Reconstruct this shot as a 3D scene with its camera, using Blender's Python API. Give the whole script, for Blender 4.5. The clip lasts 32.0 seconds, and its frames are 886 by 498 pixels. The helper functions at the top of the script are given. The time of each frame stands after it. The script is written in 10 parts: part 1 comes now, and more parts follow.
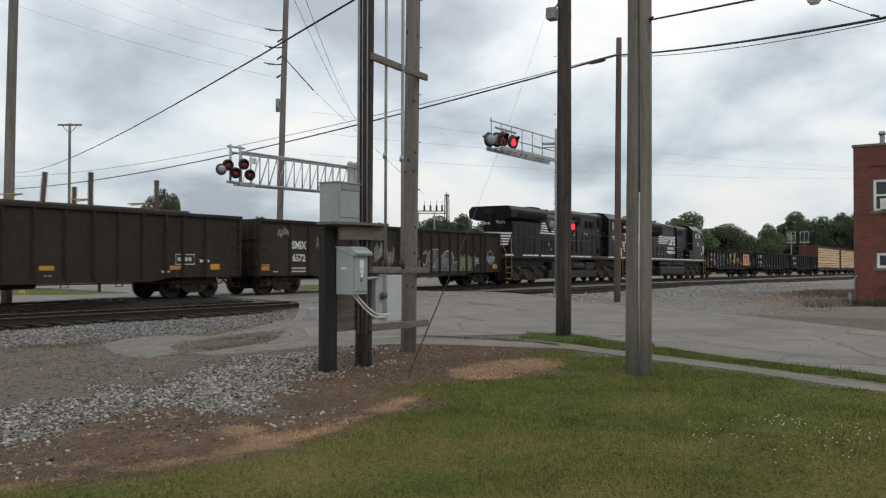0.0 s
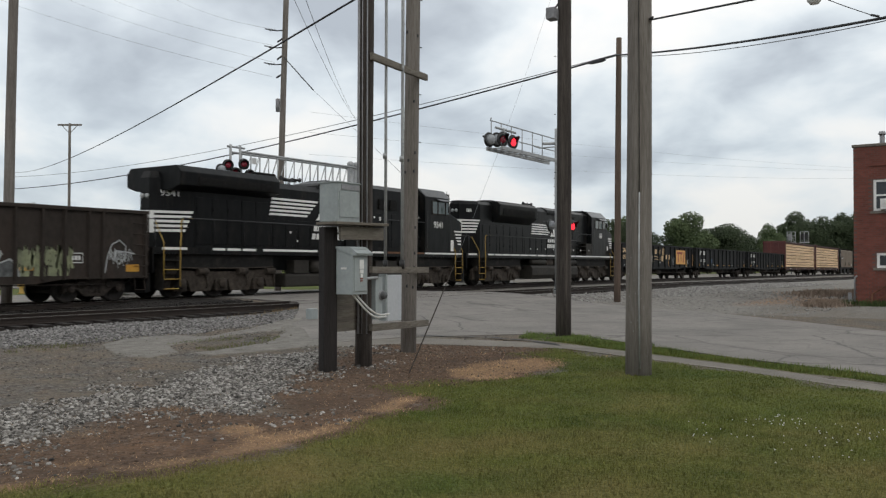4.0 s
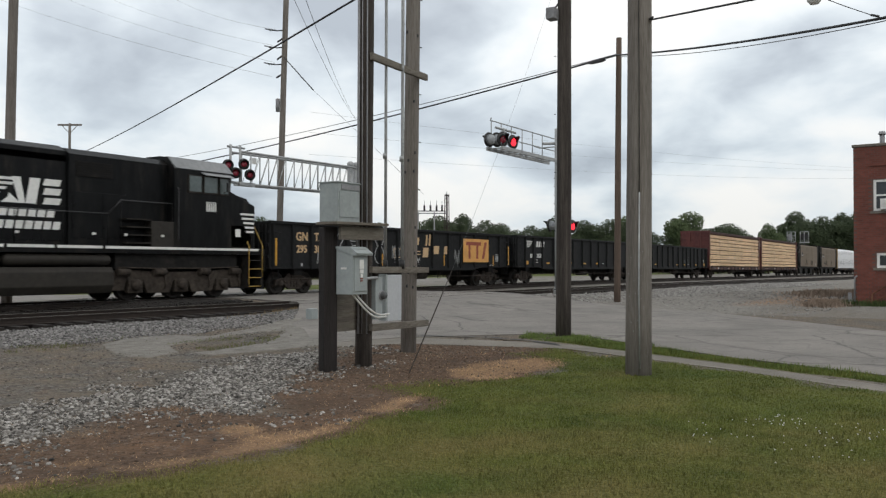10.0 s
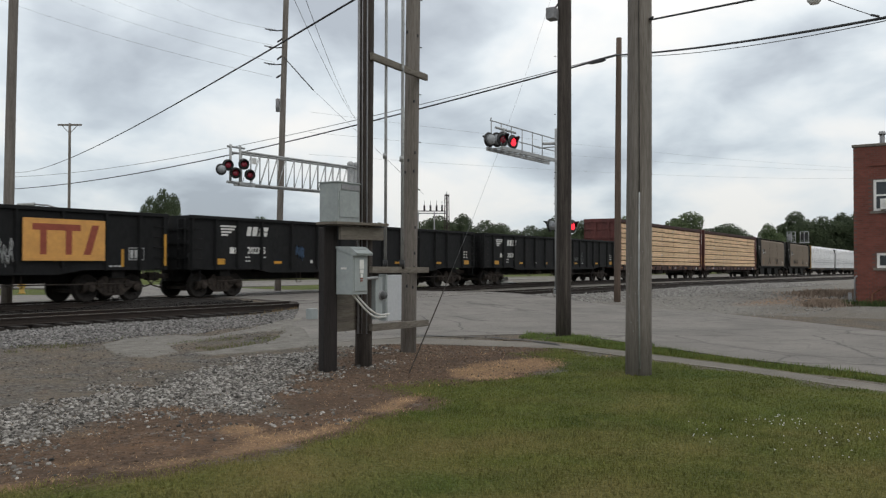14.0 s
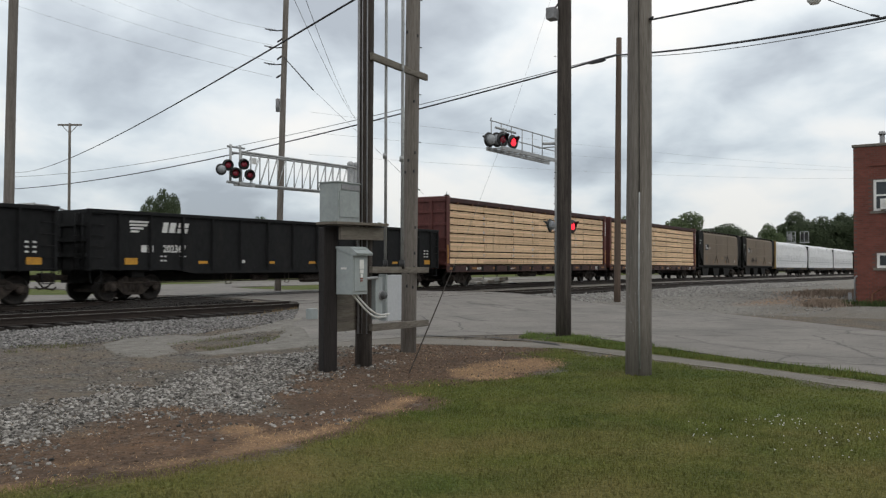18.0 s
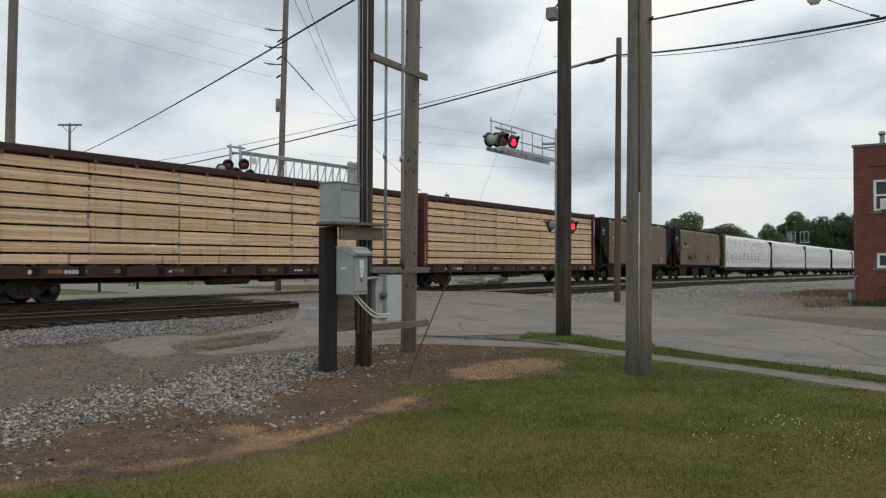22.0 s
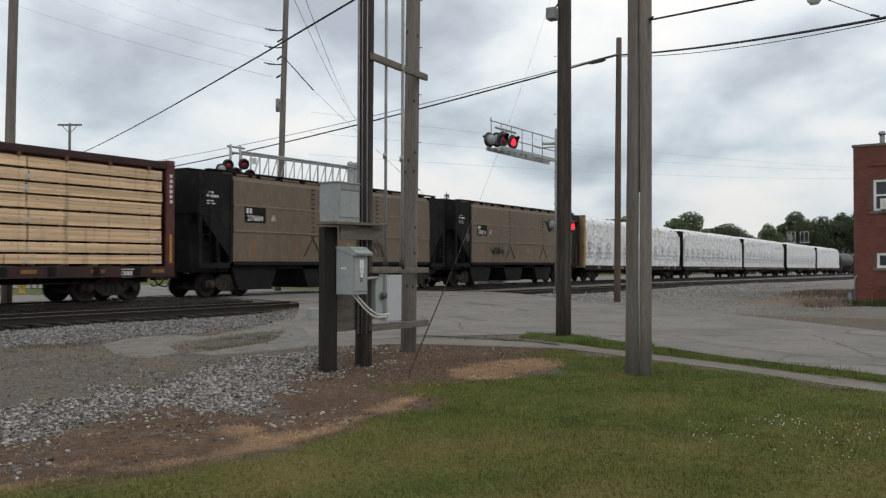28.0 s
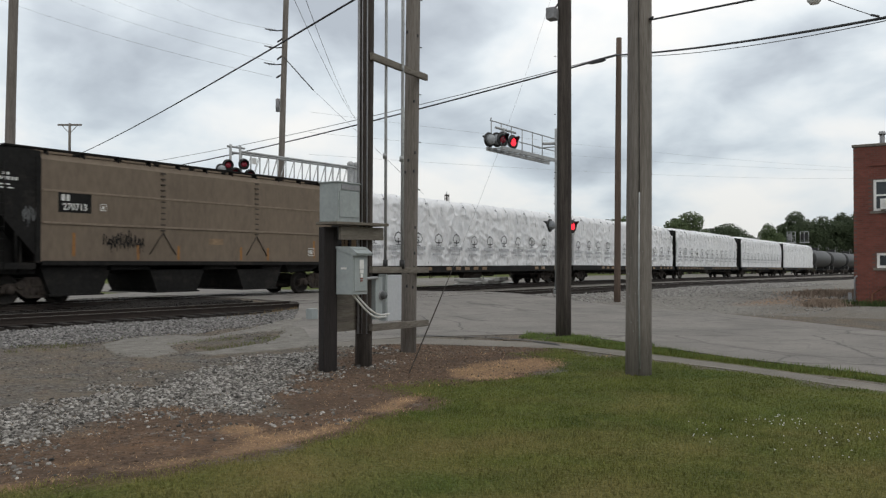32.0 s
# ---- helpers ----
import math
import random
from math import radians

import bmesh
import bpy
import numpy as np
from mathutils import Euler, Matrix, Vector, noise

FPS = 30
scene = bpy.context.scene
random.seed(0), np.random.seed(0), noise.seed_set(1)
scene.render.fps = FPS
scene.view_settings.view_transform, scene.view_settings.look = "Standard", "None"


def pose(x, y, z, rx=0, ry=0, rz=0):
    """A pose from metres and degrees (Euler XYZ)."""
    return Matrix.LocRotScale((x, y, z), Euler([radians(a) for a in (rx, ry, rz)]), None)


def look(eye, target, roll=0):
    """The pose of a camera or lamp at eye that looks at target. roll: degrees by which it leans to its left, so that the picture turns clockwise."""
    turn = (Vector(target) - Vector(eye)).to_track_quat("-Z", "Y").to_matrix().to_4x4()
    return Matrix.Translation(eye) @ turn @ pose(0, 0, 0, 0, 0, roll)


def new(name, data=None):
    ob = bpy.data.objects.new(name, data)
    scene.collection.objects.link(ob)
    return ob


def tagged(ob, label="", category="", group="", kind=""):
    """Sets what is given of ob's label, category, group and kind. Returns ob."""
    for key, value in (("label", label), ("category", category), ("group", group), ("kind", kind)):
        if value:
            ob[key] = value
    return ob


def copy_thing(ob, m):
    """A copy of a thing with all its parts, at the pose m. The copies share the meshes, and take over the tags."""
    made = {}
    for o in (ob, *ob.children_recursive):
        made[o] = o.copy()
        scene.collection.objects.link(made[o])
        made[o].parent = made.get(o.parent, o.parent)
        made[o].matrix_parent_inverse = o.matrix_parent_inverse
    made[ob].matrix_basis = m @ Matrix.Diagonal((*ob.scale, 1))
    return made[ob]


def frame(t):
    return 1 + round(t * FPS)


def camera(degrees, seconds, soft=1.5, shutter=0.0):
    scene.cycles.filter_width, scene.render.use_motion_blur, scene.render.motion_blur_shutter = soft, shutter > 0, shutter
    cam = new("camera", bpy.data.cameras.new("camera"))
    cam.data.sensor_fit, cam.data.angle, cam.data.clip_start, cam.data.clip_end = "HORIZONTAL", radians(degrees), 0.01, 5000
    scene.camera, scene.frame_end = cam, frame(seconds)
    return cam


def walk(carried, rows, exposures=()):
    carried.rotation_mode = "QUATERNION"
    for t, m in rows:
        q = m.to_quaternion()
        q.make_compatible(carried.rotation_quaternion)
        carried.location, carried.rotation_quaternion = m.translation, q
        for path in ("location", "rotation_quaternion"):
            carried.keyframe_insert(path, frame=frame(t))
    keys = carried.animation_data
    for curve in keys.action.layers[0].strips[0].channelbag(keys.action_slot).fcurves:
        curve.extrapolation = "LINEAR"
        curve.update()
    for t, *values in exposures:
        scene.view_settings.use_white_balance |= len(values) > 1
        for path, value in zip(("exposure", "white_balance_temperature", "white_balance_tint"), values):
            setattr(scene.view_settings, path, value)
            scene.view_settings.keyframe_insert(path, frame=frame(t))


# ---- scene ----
# ---------- camera: stands still on a tripod ----------
YAW, PITCH, EYE = 57.08, 0.988, (0.0, 0.0, 1.287)
cam = camera(55.65, 32.0, soft=1.25, shutter=0.35)
_fw = Vector((math.sin(radians(YAW)) * math.cos(radians(PITCH)), math.cos(radians(YAW)) * math.cos(radians(PITCH)), math.sin(radians(PITCH))))
_still = look(EYE, tuple(Vector(EYE) + _fw * 10), 0.067)
walk(cam, [(0.0, _still), (32.0, _still)], exposures=[(0.0, 0.0), (3.5, 0.0), (5.8, 0.13), (8.5, 0.16), (10.0, 0.1), (11.0, 0.03), (12.0, 0.0), (20.0, 0.0), (22.0, -0.08), (23.5, -0.15), (25.0, -0.1), (28.0, -0.04), (30.0, 0.0), (32.0, 0.0)])

# ---------- world: bright overcast sky with broken cloud ----------
world = bpy.data.worlds.new("overcast_sky")
scene.world = world
world.use_nodes = True


def build_world(nt):
    nd, ln = nt.nodes, nt.links
    nd.clear()
    out = nd.new("ShaderNodeOutputWorld")
    bg = nd.new("ShaderNodeBackground")
    sky = nd.new("ShaderNodeTexSky")
    sky.sky_type = "NISHITA"
    sky.sun_disc = False
    sky.sun_elevation, sky.sun_rotation = radians(48), radians(200)
    sky.air_density, sky.dust_density = 1.0, 2.0
    tc = nd.new("ShaderNodeTexCoord")
    sep = nd.new("ShaderNodeSeparateXYZ")
    ln.new(tc.outputs["Generated"], sep.inputs[0])
    # flat cloud deck: direction divided by its height
    up = nd.new("ShaderNodeMath"); up.operation = "MAXIMUM"; up.inputs[1].default_value = 0.0
    ln.new(sep.outputs["Z"], up.inputs[0])
    add = nd.new("ShaderNodeMath"); add.operation = "ADD"; add.inputs[1].default_value = 0.4
    ln.new(up.outputs[0], add.inputs[0])
    dx = nd.new("ShaderNodeMath"); dx.operation = "DIVIDE"
    dy = nd.new("ShaderNodeMath"); dy.operation = "DIVIDE"
    ln.new(sep.outputs["X"], dx.inputs[0]); ln.new(add.outputs[0], dx.inputs[1])
    ln.new(sep.outputs["Y"], dy.inputs[0]); ln.new(add.outputs[0], dy.inputs[1])
    com = nd.new("ShaderNodeCombineXYZ")
    ln.new(dx.outputs[0], com.inputs[0]); ln.new(dy.outputs[0], com.inputs[1])

    def cloud(scale, detail, rough, seed, dist=0.0):
        n = nd.new("ShaderNodeTexNoise")
        n.noise_dimensions = "3D"
        n.inputs["Scale"].default_value = scale
        n.inputs["Detail"].default_value = detail
        n.inputs["Roughness"].default_value = rough
        n.inputs["Distortion"].default_value = dist
        mp = nd.new("ShaderNodeMapping")
        mp.inputs["Location"].default_value = seed
        ln.new(com.outputs[0], mp.inputs[0]); ln.new(mp.outputs[0], n.inputs["Vector"])
        return n.outputs["Fac"]

    big = cloud(2.0, 5.0, 0.45, (5.1, 2.6, 0.4), 0.4)
    fine = cloud(6.0, 7.0, 0.52, (7.3, 2.1, 3.3), 0.3)
    mixv = nd.new("ShaderNodeMath"); mixv.operation = "MULTIPLY_ADD"; mixv.inputs[1].default_value = 0.3
    ln.new(fine, mixv.inputs[0]); ln.new(big, mixv.inputs[2])
    # thicker and thinner places of the deck: bearing, height and width in degrees, and how much thinner
    deck_sum = mixv.outputs[0]
    warp = nd.new("ShaderNodeVectorMath"); warp.operation = "MULTIPLY_ADD"
    wn = nd.new("ShaderNodeTexNoise"); wn.inputs["Scale"].default_value, wn.inputs["Detail"].default_value = 4.0, 4
    ln.new(tc.outputs["Generated"], wn.inputs["Vector"]); ln.new(wn.outputs["Color"], warp.inputs[0])
    warp.inputs[1].default_value = (0.16, 0.16, 0.16)
    ln.new(tc.outputs["Generated"], warp.inputs[2])
    for bearing, height, wide, amount in ((57.7, 17.0, 7.3, -0.11), (48.5, 16.8, 5.8, -0.09), (59.6, 10.2, 4.2, -0.03), (79.6, 11.6, 6.5, -0.05), (37.3, 10.6, 6.2, -0.045), (32.4, 6.4, 7.3, -0.04), (43.3, 13.6, 6.6, 0.06), (33.0, 14.3, 5.8, 0.045), (73.4, 10.0, 5.4, 0.055), (62.7, 14.5, 3.1, 0.05), (80.9, 6.8, 5.5, 0.085), (85.0, 15.5, 6.0, 0.075), (72.0, 13.5, 4.5, 0.035), (53.8, 6.4, 5.8, 0.03), (68.7, 16.5, 4.2, 0.045), (76.2, 4.9, 6.2, -0.03), (50.0, 10.6, 4.2, 0.04), (80.0, 3.0, 6.0, -0.06), (66.0, 3.5, 5.5, -0.04), (44.0, 3.5, 7.0, -0.045)):
        el = radians(height)
        d = nd.new("ShaderNodeVectorMath"); d.operation = "SUBTRACT"
        d.inputs[1].default_value = (math.sin(radians(bearing)) * math.cos(el) + 0.08, math.cos(radians(bearing)) * math.cos(el) + 0.08, math.sin(el) + 0.08)
        ln.new(warp.outputs[0], d.inputs[0])
        flat = nd.new("ShaderNodeVectorMath"); flat.operation = "MULTIPLY"; flat.inputs[1].default_value = (1, 1, 1.9)
        ln.new(d.outputs[0], flat.inputs[0])
        far = nd.new("ShaderNodeVectorMath"); far.operation = "LENGTH"
        ln.new(flat.outputs[0], far.inputs[0])
        r = nd.new("ShaderNodeMapRange"); r.interpolation_type = "SMOOTHSTEP"
        r.inputs["From Min"].default_value, r.inputs["From Max"].default_value = 0.0, radians(wide) * 1.9
        r.inputs["To Min"].default_value, r.inputs["To Max"].default_value = amount, 0.0
        ln.new(far.outputs["Value"], r.inputs["Value"])
        s = nd.new("ShaderNodeMath"); s.operation = "ADD"
        ln.new(deck_sum, s.inputs[0]); ln.new(r.outputs[0], s.inputs[1])
        deck_sum = s.outputs[0]
    ramp = nd.new("ShaderNodeValToRGB")
    e = ramp.color_ramp.elements
    e[0].position, e[0].color = 0.44, (0.44, 0.48, 0.53, 1)
    e[1].position, e[1].color = 0.79, (1.0, 0.975, 0.935, 1)
    for at, col in ((0.52, (0.57, 0.62, 0.67)), (0.585, (0.70, 0.755, 0.795)), (0.645, (0.82, 0.86, 0.88)), (0.71, (0.92, 0.925, 0.915))):
        e.new(at).color = (*col, 1)
    ln.new(deck_sum, ramp.inputs[0])
    # the clear sky stands faintly behind the deck
    mix = nd.new("ShaderNodeMix"); mix.data_type = "RGBA"; mix.inputs["Factor"].default_value = 0.90
    sc = nd.new("ShaderNodeMix"); sc.data_type = "RGBA"; sc.blend_type = "MULTIPLY"; sc.inputs["Factor"].default_value = 1.0
    sc.inputs["B"].default_value = (0.1, 0.1, 0.1, 1)
    ln.new(sky.outputs[0], sc.inputs["A"])
    ln.new(sc.outputs["Result"], mix.inputs["A"]); ln.new(ramp.outputs[0], mix.inputs["B"])
    # an overcast deck is brightest overhead
    hz = nd.new("ShaderNodeValToRGB")
    h = hz.color_ramp.elements
    h[0].position, h[0].color = 0.0, (0.8, 0.825, 0.845, 1)
    h[1].position, h[1].color = 1.0, (1.12, 1.115, 1.1, 1)
    h.new(0.12).color = (0.91, 0.93, 0.945, 1)
    h.new(0.3).color = (1.13, 1.125, 1.115, 1)
    ln.new(sep.outputs["Z"], hz.inputs[0])
    mul = nd.new("ShaderNodeMix"); mul.data_type = "RGBA"; mul.blend_type = "MULTIPLY"; mul.inputs["Factor"].default_value = 1.0
    ln.new(mix.outputs["Result"], mul.inputs["A"]); ln.new(hz.outputs[0], mul.inputs["B"])
    ln.new(mul.outputs["Result"], bg.inputs["Color"])
    bg.inputs["Strength"].default_value = 1.05
    ln.new(bg.outputs[0], out.inputs[0])


build_world(world.node_tree)
sun_data = bpy.data.lights.new("sun", "SUN")
sun_data.energy, sun_data.angle, sun_data.color = 0.38, radians(30), (1.0, 0.92, 0.8)
sun = new("sun", sun_data)
sun.matrix_world = look((-10, -27, 32), (0, 0, 0))

# ---------- mesh tools ----------
def mesh_of(name, bm):
    me = bpy.data.meshes.new(name)
    bm.to_mesh(me)
    bm.free()
    return me


def part(name, bm, material, parent=None, label="", smooth=False):
    me = mesh_of(name, bm)
    for m in (material if isinstance(material, (list, tuple)) else [material]):
        me.materials.append(m)
    if smooth:
        for p in me.polygons:
            p.use_smooth = True
    ob = new(name, me)
    if parent is not None:
        ob.parent = parent
    if label:
        tagged(ob, label)
    return ob


def share(name, me, parent, m=None, label=""):
    """Another object on the same mesh."""
    ob = new(name, me)
    ob.parent = parent
    if m is not None:
        ob.matrix_basis = m
    if label:
        tagged(ob, label)
    return ob


def thing(name, label, category, m=None, group="", kind=""):
    ob = new(name)
    ob.empty_display_size = 0.3
    if m is not None:
        ob.matrix_basis = m
    return tagged(ob, label, category, group, kind)


def B():
    return bmesh.new()


def box(bm, x0, x1, y0, y1, z0, z1, mi=0, bev=0.0, m=None):
    co = [(x0, y0, z0), (x1, y0, z0), (x1, y1, z0), (x0, y1, z0), (x0, y0, z1), (x1, y0, z1), (x1, y1, z1), (x0, y1, z1)]
    vs = [bm.verts.new(m @ Vector(c) if m is not None else c) for c in co]
    fs = []
    for q in ((3, 2, 1, 0), (4, 5, 6, 7), (0, 1, 5, 4), (1, 2, 6, 5), (2, 3, 7, 6), (3, 0, 4, 7)):
        f = bm.faces.new([vs[i] for i in q])
        f.material_index = mi
        fs.append(f)
    if bev > 0:
        es = list({e for f in fs for e in f.edges})
        bmesh.ops.bevel(bm, geom=es, offset=bev, segments=2, profile=0.6, affect="EDGES", clamp_overlap=True)
    return fs


def prism(bm, pts, axis, a, b, mi=0, bev=0.0):
    """A flat outline pts pushed along axis (0, 1, 2) from a to b."""
    def put(p, w):
        c = list(p)
        c.insert(axis, w)
        return c
    lo = [bm.verts.new(put(p, a)) for p in pts]
    hi = [bm.verts.new(put(p, b)) for p in pts]
    n = len(pts)
    fs = [bm.faces.new(lo), bm.faces.new(hi)]
    for i in range(n):
        j = (i + 1) % n
        fs.append(bm.faces.new((lo[i], lo[j], hi[j], hi[i])))
    for f in fs:
        f.material_index = mi
    bmesh.ops.recalc_face_normals(bm, faces=fs)
    if bev > 0:
        es = list({e for f in fs for e in f.edges})
        bmesh.ops.bevel(bm, geom=es, offset=bev, segments=2, profile=0.6, affect="EDGES", clamp_overlap=True)
    return fs


def tube(bm, pts, radii, n=8, mi=0, caps=True, smooth=True):
    """A round bar along points."""
    pts = [Vector(p) for p in pts]
    if not isinstance(radii, (list, tuple)):
        radii = [radii] * len(pts)
    rings = []
    side = None
    for i, p in enumerate(pts):
        d = (pts[min(i + 1, len(pts) - 1)] - pts[max(i - 1, 0)]).normalized()
        if side is None:
            ref = Vector((0, 0, 1)) if abs(d.z) < 0.9 else Vector((1, 0, 0))
            side = d.cross(ref).normalized()
        else:
            side = (side - d * side.dot(d)).normalized()
        u = d.cross(side)
        rings.append([bm.verts.new(p + (side * math.cos(2 * math.pi * k / n) + u * math.sin(2 * math.pi * k / n)) * radii[i]) for k in range(n)])
    for a, b in zip(rings, rings[1:]):
        for k in range(n):
            f = bm.faces.new((a[k], a[(k + 1) % n], b[(k + 1) % n], b[k]))
            f.material_index = mi
            f.smooth = smooth
    if caps:
        for ring in (rings[0][::-1], rings[-1]):
            f = bm.faces.new(ring)
            f.material_index = mi
    return rings


def lathe(bm, prof, n=20, axis="z", at=(0, 0, 0), mi=0):
    """Profile (r, h) turned about an axis."""
    rings = []
    for r, h in prof:
        ring = []
        for k in range(n):
            a = 2 * math.pi * k / n
            c, s = r * math.cos(a), r * math.sin(a)
            p = {"z": (c, s, h), "y": (c, h, s), "x": (h, c, s)}[axis]
            ring.append(bm.verts.new((p[0] + at[0], p[1] + at[1], p[2] + at[2])))
        rings.append(ring)
    fs = []
    for a, b in zip(rings, rings[1:]):
        for k in range(n):
            f = bm.faces.new((a[k], a[(k + 1) % n], b[(k + 1) % n], b[k]))
            f.smooth = True
            f.material_index = mi
            fs.append(f)
    for ring in (rings[0], rings[-1]):
        if len({tuple(v.co) for v in ring}) > 2:
            f = bm.faces.new(ring)
            f.material_index = mi
            fs.append(f)
    bmesh.ops.recalc_face_normals(bm, faces=fs)
    return fs


def lettering(name, text, size, m, material, parent, label="", bold=0.0, shear=0.0, wide=1.0, depth=0.002):
    """Built-in font, turned into a mesh; reads along local x, up local y."""
    cu = bpy.data.curves.new(name, "FONT")
    cu.body, cu.size, cu.offset, cu.shear, cu.extrude = text, size, bold, shear, depth
    cu.resolution_u = 2
    cu.align_x = "CENTER"
    cu.align_y = "CENTER"
    tmp = bpy.data.objects.new(name, cu)
    scene.collection.objects.link(tmp)
    me = bpy.data.meshes.new_from_object(tmp.evaluated_get(bpy.context.evaluated_depsgraph_get()))
    bpy.data.objects.remove(tmp)
    bpy.data.curves.remove(cu)
    me.transform(Matrix.Diagonal((wide, 1, 1, 1)))
    me.materials.clear()
    me.materials.append(material)
    ob = new(name, me)
    ob.parent = parent
    ob.matrix_basis = m
    if label:
        tagged(ob, label)
    return ob


def clamp01(v):
    return max(0.0, min(1.0, v))


def interp(x, xs, ys):
    return float(np.interp(x, xs, ys))


# ---------- the lie of the land and of the running line ----------
RAIL_Y, S0, CURVE, GRADE = 25.74, 56.43, 0.00017, -0.00564
SPEED, GAIN = 6.315, 0.00528


def line_at(s):
    """Place on the running line at s metres along it: x, y, z, turn."""
    e = max(0.0, s - S0)
    return (min(s, S0) + math.sin(CURVE * e) / CURVE, RAIL_Y - (1 - math.cos(CURVE * e)) / CURVE, GRADE * e, -CURVE * e)


def siding_y(x):
    """Centre line of the empty nearer line, which leans away a little."""
    return 19.9 - 0.05 * (x - 10)


def land(x, y):
    """Height of the ground."""
    fall = GRADE * min(max(0.0, x - S0), 220.0)
    road = interp(y, [0, 9, 17, 28.3, 31, 60, 100], [-0.27, -0.27, -0.03, -0.03, -0.22, -0.25, -0.3])
    yard = interp(y, [0, 9, 14.5, 34, 60, 100], [-0.27, -0.27, -0.24, -0.24, -0.3, -0.3])
    w = clamp01((x - 15.5) / 3.0) * clamp01((36.5 - x) / 3.0)
    return fall + yard * (1 - w) + road * w

# ---------- materials ----------
def mat(name, col, col2=None, rough=0.7, metal=0.0, scale=8.0, big=0.7, bump=0.15, bscale=None, stretch=(1, 1, 1), stain=None, stain_amount=0.4, spec=0.4, rand=0.0, bdist=0.01):
    """Painted, wooden or earthen surface: two colours mixed by fine grain and by broad wear, stains, relief."""
    m = bpy.data.materials.new(name)
    m.use_nodes = True
    nt = m.node_tree
    nd, ln = nt.nodes, nt.links
    bs = nd["Principled BSDF"]
    bs.inputs["Roughness"].default_value = rough
    bs.inputs["Metallic"].default_value = metal
    bs.inputs["Specular IOR Level"].default_value = spec
    col2 = col2 or tuple(c * 0.72 for c in col)
    tc = nd.new("ShaderNodeTexCoord")
    mp = nd.new("ShaderNodeMapping")
    mp.inputs["Scale"].default_value = stretch
    ln.new(tc.outputs["Object"], mp.inputs[0])

    def noise_node(s, d, r=0.6):
        n = nd.new("ShaderNodeTexNoise")
        n.inputs["Scale"].default_value, n.inputs["Detail"].default_value, n.inputs["Roughness"].default_value = s, d, r
        ln.new(mp.outputs[0], n.inputs["Vector"])
        return n.outputs["Fac"]

    fine = noise_node(scale, 5)
    broad = noise_node(big, 4)
    av = nd.new("ShaderNodeMath"); av.operation = "ADD"
    ln.new(fine, av.inputs[0]); ln.new(broad, av.inputs[1])
    mr = nd.new("ShaderNodeMapRange")
    mr.inputs["From Min"].default_value, mr.inputs["From Max"].default_value = 0.75, 1.25
    ln.new(av.outputs[0], mr.inputs["Value"])
    mx = nd.new("ShaderNodeMix"); mx.data_type = "RGBA"
    mx.inputs["A"].default_value, mx.inputs["B"].default_value = (*col2, 1), (*col, 1)
    ln.new(mr.outputs[0], mx.inputs["Factor"])
    last = mx.outputs["Result"]
    if stain:
        st = noise_node(big * 2.3, 6, 0.7)
        r2 = nd.new("ShaderNodeMapRange")
        r2.inputs["From Min"].default_value, r2.inputs["From Max"].default_value = 0.52, 0.72
        r2.inputs["To Max"].default_value = stain_amount
        ln.new(st, r2.inputs["Value"])
        m2 = nd.new("ShaderNodeMix"); m2.data_type = "RGBA"
        m2.inputs["B"].default_value = (*stain, 1)
        ln.new(r2.outputs[0], m2.inputs["Factor"]); ln.new(last, m2.inputs["A"])
        last = m2.outputs["Result"]
    if rand:
        oi = nd.new("ShaderNodeObjectInfo")
        r3 = nd.new("ShaderNodeMapRange")
        r3.inputs["To Min"].default_value, r3.inputs["To Max"].default_value = 1 - rand, 1 + rand
        ln.new(oi.outputs["Random"], r3.inputs["Value"])
        m3 = nd.new("ShaderNodeMix"); m3.data_type = "RGBA"; m3.blend_type = "MULTIPLY"; m3.inputs["Factor"].default_value = 1
        ln.new(last, m3.inputs["A"]); ln.new(r3.outputs[0], m3.inputs["B"])
        last = m3.outputs["Result"]
    ln.new(last, bs.inputs["Base Color"])
    if rough < 0.95:
        rr = nd.new("ShaderNodeMapRange")
        rr.inputs["To Min"].default_value, rr.inputs["To Max"].default_value = min(1, rough + 0.12), max(0.05, rough - 0.1)
        ln.new(fine, rr.inputs["Value"]); ln.new(rr.outputs[0], bs.inputs["Roughness"])
    if bump:
        bn = noise_node(bscale or scale * 1.7, 4)
        bp = nd.new("ShaderNodeBump")
        bp.inputs["Strength"].default_value, bp.inputs["Distance"].default_value = bump, bdist
        ln.new(bn, bp.inputs["Height"]); ln.new(bp.outputs[0], bs.inputs["Normal"])
    return m


def glow(name, col, strength):
    m = mat(name, col, rough=0.3, bump=0)
    bs = m.node_tree.nodes["Principled BSDF"]
    bs.inputs["Emission Color"].default_value = (*col, 1)
    bs.inputs["Emission Strength"].default_value = strength
    return m


def glass_mat(name, col, rough=0.08):
    m = mat(name, col, rough=rough, bump=0.02, spec=0.6)
    return m


